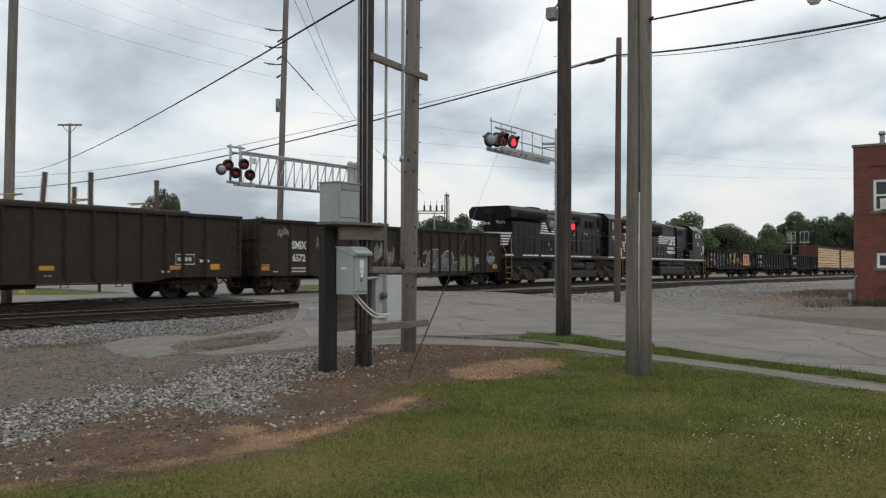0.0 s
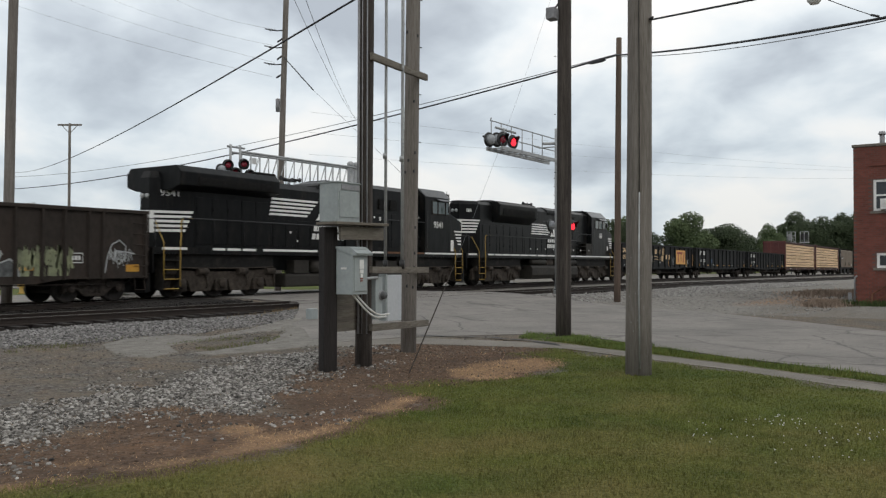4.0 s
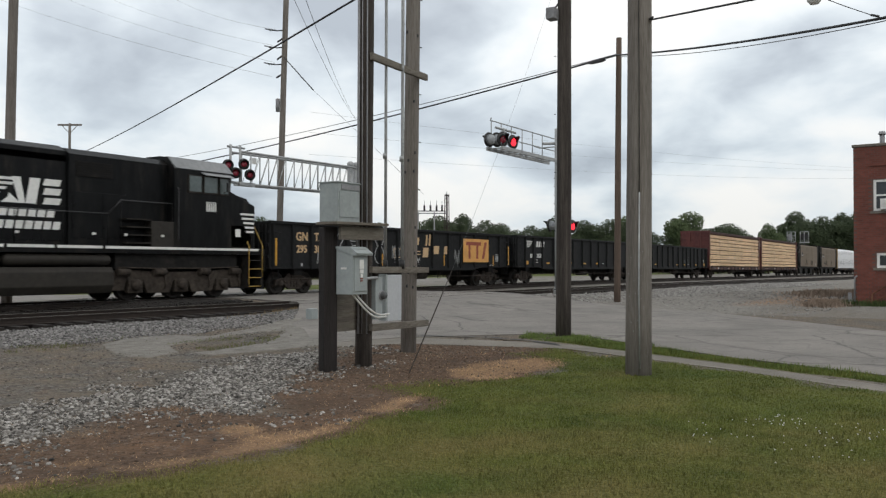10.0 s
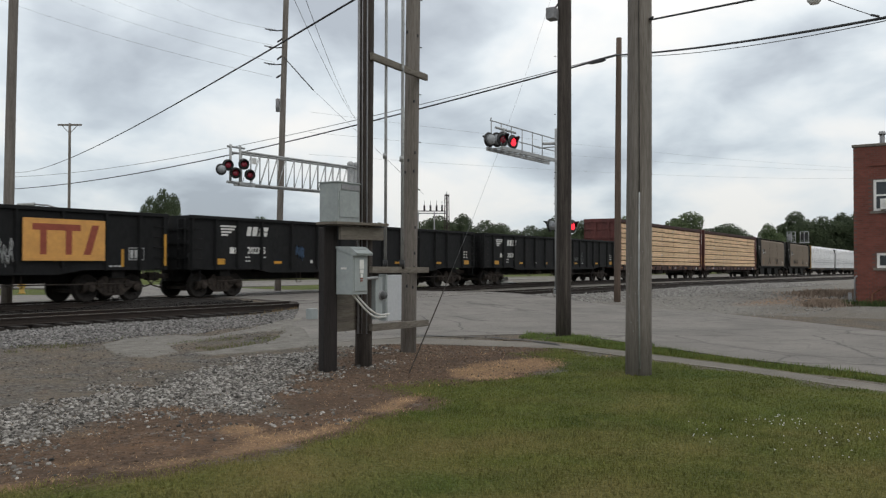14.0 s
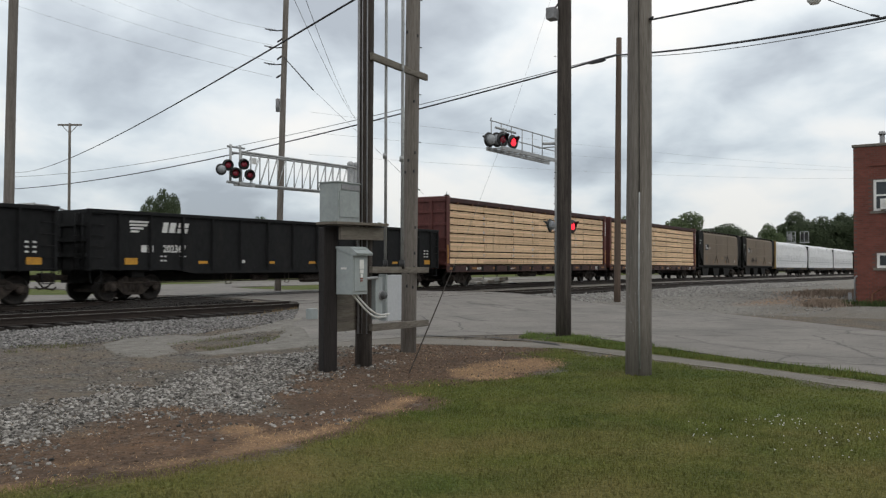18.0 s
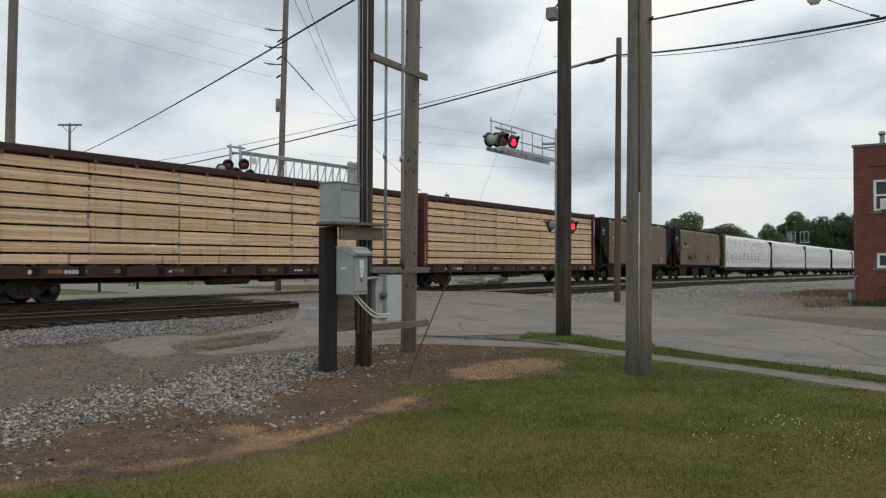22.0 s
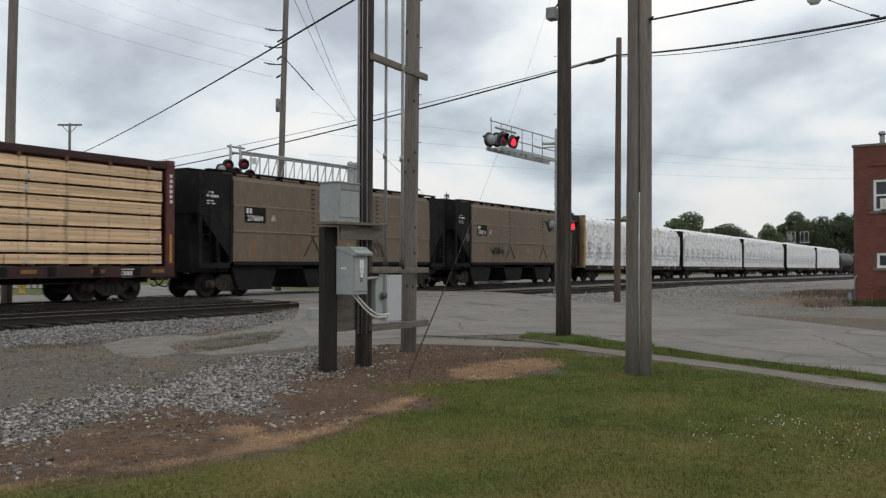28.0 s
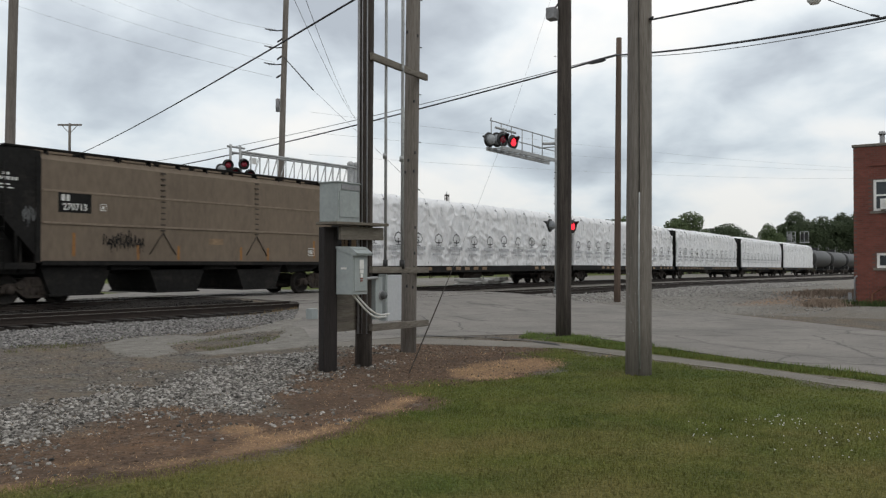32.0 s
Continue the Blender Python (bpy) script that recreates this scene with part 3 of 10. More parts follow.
def land_many(x, y):
    """land() for arrays."""
    fall = GRADE * np.clip(x - S0, 0.0, 220.0)
    road = np.interp(y, [0, 9, 17, 28.3, 31, 60, 100], [-0.27, -0.27, -0.03, -0.03, -0.22, -0.25, -0.3])
    yard = np.interp(y, [0, 9, 14.5, 34, 60, 100], [-0.27, -0.27, -0.24, -0.24, -0.3, -0.3])
    w = c01((x - 15.5) / 3.0) * c01((36.5 - x) / 3.0)
    return fall + yard * (1 - w) + road * w


def ground_z(x, y):
    """Height of the ground sheet, with the ballast shoulders and a little unevenness."""
    z = land_many(x, y)
    sh = c01((3.0 - np.abs(y - RAIL_Y)) / 1.6) * (x < 500)
    z = np.maximum(z, z * (1 - sh) + sh * (GRADE * np.clip(x - S0, 0, 220) - 0.2))
    sh = c01((2.6 - np.abs(y - siding_y(x))) / 1.2) * (x < 500)
    z = z * (1 - sh) + sh * (GRADE * np.clip(x - S0, 0, 220) - 0.245)
    near = (x > -80) & (x < 260) & (y > -60) & (y < 120)
    z = z + near * (0.018 * fbm(x, y, 0.9) + 0.02 * fbm(x, y, 0.35, 3, 9))
    patch = c01(np.minimum(depth_in(PATCH, x, y), -depth_in(NOTCH, x, y)) / 0.1 + 0.5)
    return z + 0.03 * patch


def build_ground():
    def lines(lo, hi, fine, far):
        a = list(np.arange(lo, hi + 1e-6, fine))
        step, v = fine, hi
        while v < far:
            step *= 1.28
            v += step
            a.append(v)
        step, v, pre = fine, lo, []
        while v > -far:
            step *= 1.28
            v -= step
            pre.append(v)
        return pre[::-1] + a
    xs = np.array(lines(2.0, 24.0, 0.11, 4000.0))
    ys = np.array(lines(-1.5, 18.5, 0.11, 4000.0))
    nx, ny = len(xs), len(ys)
    x, y = np.meshgrid(xs, ys)
    z = ground_z(x, y)
    n1, n2 = fbm(x, y, 0.9), fbm(x, y, 0.35, 3, 9)
    paved = depth_in(ROAD, x, y) > 0.25
    z = np.where(paved, land_many(x, y) - 0.09, z)
    z = np.where(depth_in(WALK, x, y) > 0.1, land_many(x, y) - 0.06, z)
    g = np.maximum(c01((depth_in(LAWN, x, y) + 0.45 * n1) / 0.4 + 0.4), c01(depth_in(VERGE, x, y) / 0.2 + 0.6))
    far_g = np.where(y > 28.5, c01((y - 29.5 - n2) / 0.6) * (((x < 31) & (y > 35)) | ((x > 35) & (x < 47)) | (y > 60)), 0)
    far_g = np.maximum(far_g, ((x > 42) & (y < 3 + n2)).astype(float))
    g = np.where(x > 20, far_g, np.maximum(g, np.where(y > 28.5, far_g, 0)))
    earth = c01((depth_in(EARTH, x, y) + 0.5 * n1) / 0.5 + 0.5)
    st = straw_at(x, y)
    st = np.where(x > 30, c01(1.2 - (((x - 40) / 8) ** 2 + ((y - 7.2) / 1.6) ** 2) + 0.8 * n2) * 0.8, np.where((y > 9) | (x > 14.2), 0, st))
    pan = c01(np.minimum(depth_in(PATCH, x, y), -depth_in(NOTCH, x, y)) / 0.12 + 0.5 + 1.0 * n1)
    pan = np.where(((x > 27) & (y < 24)) | ((x > 46) & (y > 28)), c01(0.75 + 0.5 * n2), pan)
    dy1, dy2 = np.abs(y - RAIL_Y), np.abs(y - siding_y(x))
    # bed: dirty ballast, darkened further as if shaded by the train
    bed = np.maximum(c01((2.0 + 0.25 * n1 - dy1) / 0.4), c01((1.45 + 0.15 * n1 - dy2) / 0.3)) * (x < 420)
    bed = np.maximum(bed, c01((y - siding_y(x) + 1.3) / 0.3) * c01((RAIL_Y + 1.5 - y) / 0.3) * c01((21.4 - x) / 0.3))
    idx = np.arange(nx * ny).reshape(ny, nx)
    quads = np.stack([idx[:-1, :-1], idx[:-1, 1:], idx[1:, 1:], idx[1:, :-1]], -1).reshape(-1, 4)
    me = bpy.data.meshes.new("ground")
    me.from_pydata(np.stack([x, y, z], -1).reshape(-1, 3).tolist(), [], quads.tolist())
    for nm, w in (("grass", g), ("dirt", earth), ("straw", st), ("pan", pan), ("bed", bed)):
        at = me.attributes.new(nm, "FLOAT", "POINT")
        at.data.foreach_set("value", np.ascontiguousarray(w, dtype=np.float32).reshape(-1))
    me.polygons.foreach_set("use_smooth", np.ones(len(me.polygons), bool))
    me.materials.append(ground_material())
    return tagged(new("ground", me), "mown lawn, dry dirt and grey gravel beside the tracks", "ground", kind="structure")


def grass_colour(nd, ln, tc):
    """Mottled lawn: two greens in fine grain, yellowed in broad patches; shared by sheet and blades."""
    def nz(s, d, r):
        n = nd.new("ShaderNodeTexNoise")
        n.inputs["Scale"].default_value, n.inputs["Detail"].default_value, n.inputs["Roughness"].default_value = s, d, r
        ln.new(tc.outputs["Object"], n.inputs["Vector"])
        return n.outputs["Fac"]

    def two(a, b, f, lo, hi):
        r = nd.new("ShaderNodeMapRange")
        r.inputs["From Min"].default_value, r.inputs["From Max"].default_value = lo, hi
        ln.new(f, r.inputs["Value"])
        x = nd.new("ShaderNodeMix"); x.data_type = "RGBA"
        for k, v in (("A", a), ("B", b)):
            if isinstance(v, tuple):
                x.inputs[k].default_value = (*v, 1)
            else:
                ln.new(v, x.inputs[k])
        ln.new(r.outputs[0], x.inputs["Factor"])
        return x.outputs["Result"]
    c = two((0.063, 0.08, 0.017), (0.113, 0.125, 0.028), nz(1.6, 6, 0.65), 0.32, 0.68)
    # drier towards the bare earth, fresher towards the walk
    sp = nd.new("ShaderNodeSeparateXYZ")
    ln.new(tc.outputs["Object"], sp.inputs[0])
    dry = nd.new("ShaderNodeMath"); dry.operation = "MULTIPLY_ADD"
    dry.inputs[1].default_value, dry.inputs[2].default_value = -0.035, 0.24
    ln.new(sp.outputs["X"], dry.inputs[0])
    pl = nd.new("ShaderNodeMath"); pl.operation = "ADD"
    ln.new(dry.outputs[0], pl.inputs[0]); ln.new(nz(0.75, 6, 0.6), pl.inputs[1])
    c = two(c, (0.175, 0.142, 0.052), pl.outputs[0], 0.4, 0.78)
    return two(c, (0.055, 0.09, 0.017), nz(0.45, 3, 0.5), 0.54, 0.84)


def ground_material():
    m = bpy.data.materials.new("earth_with_covers")
    m.use_nodes = True
    nt = m.node_tree
    nd, ln = nt.nodes, nt.links
    bs = nd["Principled BSDF"]
    bs.inputs["Roughness"].default_value = 0.95
    bs.inputs["Specular IOR Level"].default_value = 0.2
    tc = nd.new("ShaderNodeTexCoord")

    def nz(s, d=5, r=0.6):
        n = nd.new("ShaderNodeTexNoise")
        n.inputs["Scale"].default_value, n.inputs["Detail"].default_value, n.inputs["Roughness"].default_value = s, d, r
        ln.new(tc.outputs["Object"], n.inputs["Vector"])
        return n.outputs["Fac"]

    def two(a, b, f, lo=0.35, hi=0.65):
        r = nd.new("ShaderNodeMapRange")
        r.inputs["From Min"].default_value, r.inputs["From Max"].default_value = lo, hi
        ln.new(f, r.inputs["Value"])
        x = nd.new("ShaderNodeMix"); x.data_type = "RGBA"
        for k, v in (("A", a), ("B", b)):
            if isinstance(v, tuple):
                x.inputs[k].default_value = (*v, 1)
            else:
                ln.new(v, x.inputs[k])
        ln.new(r.outputs[0], x.inputs["Factor"])
        return x.outputs["Result"]

    def at(nm):
        a = nd.new("ShaderNodeAttribute")
        a.attribute_name = nm
        return a.outputs["Fac"]

    vor = nd.new("ShaderNodeTexVoronoi")
    vor.inputs["Scale"].default_value = 22
    ln.new(tc.outputs["Object"], vor.inputs["Vector"])
    sepc = nd.new("ShaderNodeSeparateColor")
    ln.new(vor.outputs["Color"], sepc.inputs[0])
    gravel = two((0.045, 0.042, 0.038), (0.17, 0.16, 0.148), sepc.outputs[0], 0.1, 0.95)
    fines = two((0.052, 0.042, 0.032), (0.245, 0.2, 0.155), nz(11, 10, 0.88), 0.35, 0.68)
    fines = two(fines, (0.16, 0.11, 0.075), nz(0.9, 7, 0.75), 0.52, 0.68)
    gravel = two(gravel, fines, nz(1.1, 7, 0.7), 0.36, 0.58)
    gravel = two(gravel, (0.06, 0.062, 0.03), nz(1.9, 6, 0.7), 0.62, 0.72)
    pan = two((0.14, 0.13, 0.116), (0.25, 0.235, 0.212), nz(3.5, 9, 0.75))
    pan = two(pan, (0.075, 0.07, 0.063), nz(1.7, 8, 0.8), 0.6, 0.75)
    dirt = two((0.024, 0.016, 0.0115), (0.185, 0.118, 0.078), nz(13, 10, 0.88), 0.36, 0.68)
    dirt = two(dirt, (0.19, 0.108, 0.06), nz(1.6, 8, 0.82), 0.5, 0.68)
    dirt = two(dirt, (0.16, 0.15, 0.138), nz(2.6, 9, 0.85), 0.55, 0.66)
    dirt = two(dirt, (0.05, 0.035, 0.027), nz(0.8, 6, 0.7), 0.54, 0.7)
    straw = two((0.34, 0.21, 0.118), (0.15, 0.093, 0.06), nz(22, 8, 0.8), 0.36, 0.64)
    grass = grass_colour(nd, ln, tc)
    grass = two(grass, (0.06, 0.075, 0.019), nz(26, 5, 0.7), 0.5, 0.85)
    c = two(gravel, pan, at("pan"), 0.2, 0.8)
    # the bed's near-black mixes dirt with painted shade below the train
    c = two(c, two((0.011, 0.0095, 0.0085), (0.03, 0.025, 0.022), nz(8, 6, 0.7)), at("bed"), 0.1, 0.9)
    c = two(c, dirt, at("dirt"), 0.1, 0.9)
    c = two(c, straw, at("straw"), 0.1, 1.0)
    c = two(c, grass, at("grass"), 0.2, 0.8)
    ln.new(c, bs.inputs["Base Color"])
    bp = nd.new("ShaderNodeBump")
    bp.inputs["Strength"].default_value, bp.inputs["Distance"].default_value = 0.8, 0.03
    ln.new(vor.outputs["Distance"], bp.inputs["Height"]); ln.new(bp.outputs[0], bs.inputs["Normal"])
    return m


def sheet(name, outline, lift, material, label, cat, cuts=(), thick=0.08):
    """A paved sheet that follows the land."""
    bm = B()
    f = bm.faces.new([bm.verts.new((x, y, 0)) for x, y in outline])
    bmesh.ops.triangulate(bm, faces=[f])
    for y in list(np.arange(-2, 40, 1.0)) + list(cuts):
        bmesh.ops.bisect_plane(bm, geom=bm.verts[:] + bm.edges[:] + bm.faces[:], plane_co=(0, y, 0), plane_no=(0, 1, 0))
    for x in np.arange(12, 40, 1.5):
        bmesh.ops.bisect_plane(bm, geom=bm.verts[:] + bm.edges[:] + bm.faces[:], plane_co=(x, 0, 0), plane_no=(1, 0, 0))
    for v in bm.verts:
        v.co.z = land(v.co.x, v.co.y) + lift
    bmesh.ops.recalc_face_normals(bm, faces=bm.faces[:])
    if bm.faces[0].normal.z < 0:
        bmesh.ops.reverse_faces(bm, faces=bm.faces[:])
    ex = bmesh.ops.extrude_edge_only(bm, edges=[e for e in bm.edges if e.is_boundary])
    for v in [g for g in ex["geom"] if isinstance(g, bmesh.types.BMVert)]:
        v.co.z -= thick
    bmesh.ops.recalc_face_normals(bm, faces=bm.faces[:])
    ob = part(name, bm, material)
    return tagged(ob, label, cat, kind="structure")


def road_material():
    """Old asphalt: grain, broad patches, a web of thin dark cracks."""
    m = mat("worn_grey_asphalt", (0.225, 0.206, 0.187), (0.145, 0.134, 0.123), 0.92, scale=30, big=0.5, bump=0.4, stain=(0.092, 0.086, 0.079), stain_amount=0.55)
    nt = m.node_tree
    nd, ln = nt.nodes, nt.links
    bs = nd["Principled BSDF"]
    last = bs.inputs["Base Color"].links[0].from_socket
    tc = nd.new("ShaderNodeTexCoord")
    wob = nd.new("ShaderNodeTexNoise")
    wob.inputs["Scale"].default_value, wob.inputs["Detail"].default_value = 1.2, 6
    ln.new(tc.outputs["Object"], wob.inputs["Vector"])
    mixv = nd.new("ShaderNodeMix"); mixv.data_type = "VECTOR"; mixv.inputs["Factor"].default_value = 0.3
    ln.new(tc.outputs["Object"], mixv.inputs["A"]); ln.new(wob.outputs["Color"], mixv.inputs["B"])
    for sc, wide, deep in ((0.45, 0.012, 0.55), (1.6, 0.016, 0.3)):
        v = nd.new("ShaderNodeTexVoronoi"); v.feature = "DISTANCE_TO_EDGE"
        v.inputs["Scale"].default_value = sc
        ln.new(mixv.outputs["Result"], v.inputs["Vector"])
        r = nd.new("ShaderNodeMapRange")
        r.inputs["From Min"].default_value, r.inputs["From Max"].default_value = wide * 0.3, wide
        r.inputs["To Min"].default_value, r.inputs["To Max"].default_value = deep, 0.0
        ln.new(v.outputs["Distance"], r.inputs["Value"])
        x = nd.new("ShaderNodeMix"); x.data_type = "RGBA"
        x.inputs["B"].default_value = (0.045, 0.042, 0.04, 1)
        ln.new(r.outputs[0], x.inputs["Factor"]); ln.new(last, x.inputs["A"])
        last = x.outputs["Result"]
    ln.new(last, bs.inputs["Base Color"])
    return m


build_ground()
sheet("road", ROAD, 0.02, road_material(), "worn grey asphalt road over the level crossing", "road")
sheet("pavement", WALK, 0.014, M["concrete"], "narrow old concrete walk along the lawn", "walk", thick=0.12)


def build_track(name, label, centre, x0, x1, holes):
    """Rails and ties of one line; ties leave out the crossing."""
    tr = thing(name, label, "railway track", kind="structure")
    for side in (-0.745, 0.745):
        bm = B()
        prof = [(-0.07, -0.17), (0.07, -0.17), (0.07, -0.155), (0.012, -0.14), (0.012, -0.045), (0.036, -0.035), (0.036, 0.0), (-0.036, 0.0), (-0.036, -0.035), (-0.012, -0.045), (-0.012, -0.14), (-0.07, -0.155)]
        xs = list(np.arange(x0, 120, 6.0)) + list(np.arange(120, x1 + 1, 20.0))
        rings = []
        for x in xs:
            cx, cy, cz = centre(x)
            rings.append([bm.verts.new((cx, cy + side + p[0], cz + p[1])) for p in prof])
        for a, b in zip(rings, rings[1:]):
            for k in range(len(prof)):
                f = bm.faces.new((a[k], a[(k + 1) % len(prof)], b[(k + 1) % len(prof)], b[k]))
                f.material_index = 1 if k == 6 else 0
        bmesh.ops.recalc_face_normals(bm, faces=bm.faces[:])
        part("rail", bm, [M["rail"], M["rail_top"]], tr)
    tie = B()
    box(tie, -0.115, 0.115, -1.3, 1.3, -0.33, -0.165, bev=0.012)
    me = mesh_of("tie", tie)
    me.materials.append(M["tie"])
    x, n = x0, 0
    far = B()
    while x < min(x1, 150):
        cx, cy, cz = centre(x)
        if not (holes[0] < x < holes[1]):
            j = random.uniform(-0.04, 0.04)
            if 8 < x < 70:
                share("tie", me, tr, pose(cx + j, cy, cz + random.uniform(-0.012, 0.008), 0, 0, random.uniform(-1.5, 1.5)))
            else:
                box(far, cx - 0.115, cx + 0.115, cy - 1.3, cy + 1.3, cz - 0.33, cz - 0.165)
        x += 0.53
    tagged(part("ties", far, M["tie"], tr), kind="stuff")
    return tr


def main_line(s):
    x, y, z, _ = line_at(s)
    return x, y, z


def siding(x):
    return x, siding_y(x), GRADE * max(0, x - S0)


build_track("track_main", "busy running line with worn rails on creosoted ties", main_line, -60, 420, (21.6, 35.0))
build_track("track_siding", "empty rusty second line nearer the road", siding, -60, 260, (20.4, 33.2))


def road_seam(pts, wide):
    """One open seam in the asphalt, a wandering dark strip."""
    rng = random.Random(int(pts[0][0] * 100))
    bm = B()
    a, b = Vector((*pts[0], 0)), Vector((*pts[1], 0))
    n = max(6, int((b - a).length / 0.4))
    side = Vector((-(b - a).y, (b - a).x, 0)).normalized()
    prev, w = None, 0.0
    for i in range(n + 1):
        w = w * 0.8 + rng.uniform(-0.05, 0.05)
        c = a.lerp(b, i / n) + side * w
        h = wide * rng.uniform(0.3, 1.0) * (0.2 if i in (0, n) else 1)
        row = []
        for s in (-h, h):
            p = c + side * s
            row.append(bm.verts.new((p.x, p.y, land(p.x, p.y) + 0.025)))
        if prev:
            bm.faces.new((prev[0], row[0], row[1], prev[1]))
        prev = row
    bmesh.ops.recalc_face_normals(bm, faces=bm.faces[:])
    return tagged(part("road_seam", bm, M["crack"]), "thin dark open seam in the asphalt", "seam", kind="structure")


for q in (((20.6, 7.2), (15.2, -1.0)), ((18.3, 7.4), (13.9, 0.6)), ((25.5, 8.5), (18.2, -0.5)), ((27.0, 9.1), (21.0, 2.4)), ((17.6, 11.8), (25.6, 19.5)), ((14.2, 11.6), (19.0, 16.2)), ((21.0, 9.4), (29.5, 18.2)), ((16.6, 9.8), (20.4, 8.2)), ((22.5, 15.4), (26.0, 12.2)), ((13.0, 11.2), (15.6, 10.6))):
    road_seam(q, 0.014)
for q in (((14.6, 10.6), (15.3, 8.9)), ((15.3, 8.9), (15.0, 7.6)), ((15.0, 7.6), (14.4, 6.7))):
    road_seam(q, 0.09)

# ---------- poles, wires, cabinets, signals, house ----------
RIGHT = Vector((0.5436, -0.8393, 0))


def pole(x, y, h, r, material, label, lean=0.0, name="utility_pole", extras=None, sides=18):
    z = land(x, y)
    t = thing(name, label, "utility pole", Matrix.Translation((x, y, z)))
    bm = B()
    n = 9
    pts, rad = [], []
    for i in range(n + 1):
        u = i / n
        w = 0.012 * noise.noise((x, y, u * 3)) * (0 if i == 0 else 1)
        pts.append(RIGHT * (lean * h * u + w) + Vector((0, 0, -0.4 + (h + 0.4) * u)))
        rad.append(r * (1.03 - 0.2 * u) * (1 + 0.02 * noise.noise((x * 3, u * 9, y))))
    tube(bm, pts, rad, sides)
    part("shaft", bm, material, t)
    if extras:
        extras(t, h, r)
    return t


def pole_right_extras(t, h, r):
    face = Vector((-0.94, -0.34, 0)) * r * 1.03
    bm = B()
    side = Vector((0.34, -0.94, 0))
    a = face + side * 0.02
    tube(bm, [a + Vector((0, 0, 0.1)), a + side * -0.012 + Vector((0, 0, 1.2)), a + Vector((0, 0, 2.55))], 0.011, 6)
    part("ground_wire_guard", bm, M["galv"], t, "pale wire guard strip")
    bm = B()
    tube(bm, [a + Vector((0, 0, 2.5)), a * 0.98 + Vector((0, 0, 6)), a * 0.93 + Vector((0, 0, 9))], 0.006, 5)
    part("ground_wire", bm, M["wire"], t)
    bm = B()
    c = Vector((0.02, -0.14, 4.98))
    tube(bm, [c + Vector((-0.12, -0.12, 0)), c + Vector((0.12, 0.1, 0))], 0.018, 6)
    part("wire_clamp", bm, M["wire"], t)
    bm = B()
    for i in range(26):
        an, zz = random.uniform(2.6, 4.6), random.uniform(0.2, 1.8)
        p = Vector((math.cos(an), math.sin(an), 0)) * r * 1.0
        box(bm, p.x - 0.004, p.x + 0.004, p.y - 0.004, p.y + 0.004, zz, zz + 0.008)
    tagged(part("staples", bm, M["galv"], t), kind="stuff")


def pole_conduit_extras(t, h, r):
    bm = B()
    face = Vector((-0.84, -0.54, 0))
    for off, rad in ((-0.62, 0.022), (-0.1, 0.008), (0.5, 0.012)):
        d = (face + RIGHT * off).normalized() * (r * 1.08)
        tube(bm, [d + Vector((0, 0, 0.5)), d * 0.98 + Vector((0, 0, 4)), d * 0.9 + Vector((0, 0, h - 1))], rad, 6)
    part("riser", bm, M["galv_dull"], t, "grey riser pipe and cables")


def climbing_studs(t, h, r):
    bm = B()
    for i in range(22):
        s = 1 if i % 2 else -1
        z = 1.6 + i * 0.42
        c = RIGHT * (s * r * 0.93) + RIGHT * (0.0112 * z)
        tube(bm, [c + Vector((0, 0, z)), c + RIGHT * (s * 0.045) + Vector((0, 0, z))], 0.009, 5)
    for i in range(14):
        an, z = random.uniform(2.9, 4.7), random.uniform(1, 7)
        p = Vector((math.cos(an), math.sin(an), 0)) * r * 0.96 + RIGHT * (0.0112 * z)
        box(bm, p.x - 0.014, p.x + 0.014, p.y - 0.014, p.y + 0.014, z, z + 0.05)
    tagged(part("studs", bm, M["black"], t, "rusty climbing studs"), kind="stuff")


def flood_extras(t, h, r):
    z = 6.92
    bm = B()
    box(bm, -0.34, -0.09, 0.05, 0.25, z - 0.12, z + 0.13, bev=0.02)
    part("lamp_box", bm, M["galv_dull"], t, "small grey lamp box")
    bm = B()
    tube(bm, [(-0.2, 0.2, z), (-0.05, 0.1, z + 0.25), (-0.02, 0.05, z + 0.3)], 0.02, 6)
    part("bracket", bm, M["black"], t)
    bm = B()
    for i in range(16):
        zz = 1 + i * 0.42
        s = 1 if i % 3 else -1
        c = RIGHT * (s * r * 0.93)
        tube(bm, [c + Vector((0, 0, zz)), c + RIGHT * (s * 0.04) + Vector((0, 0, zz))], 0.008, 5)
    tagged(part("studs", bm, M["black"], t), kind="stuff")


def line_extras(t, h, r):
    bm = B()
    L0, L = -RIGHT, -RIGHT
    at = lambda k, z: L0 * k + RIGHT * (0.0247 * z) + Vector((0, 0, z))
    for z in (12.3, 13.22, 14.15):
        tube(bm, [at(0.1, z), at(0.45, z - 0.03), at(1.1, z + 0.08)], 0.03, 6)
        for k in (0.55, 0.68, 0.81):
            lathe(bm, [(0.02, -0.03), (0.05, -0.02), (0.05, 0.02), (0.02, 0.03)], 8, "x", tuple(at(k, z)))
    for z in (11.75, 12.75, 13.7):
        tube(bm, [at(0.12, z), at(0.4, z - 0.2)], 0.05, 6)
    tagged(part("insulators", bm, M["black"], t), kind="stuff")
    bm = B()
    lathe(bm, [(0.0, 9.7), (0.11, 9.72), (0.12, 10.4), (0.0, 10.45)], 10, "z", tuple(L * 0.28 + RIGHT * 0.245))
    part("transformer", bm, M["galv_dull"], t, "small grey pole transformer")


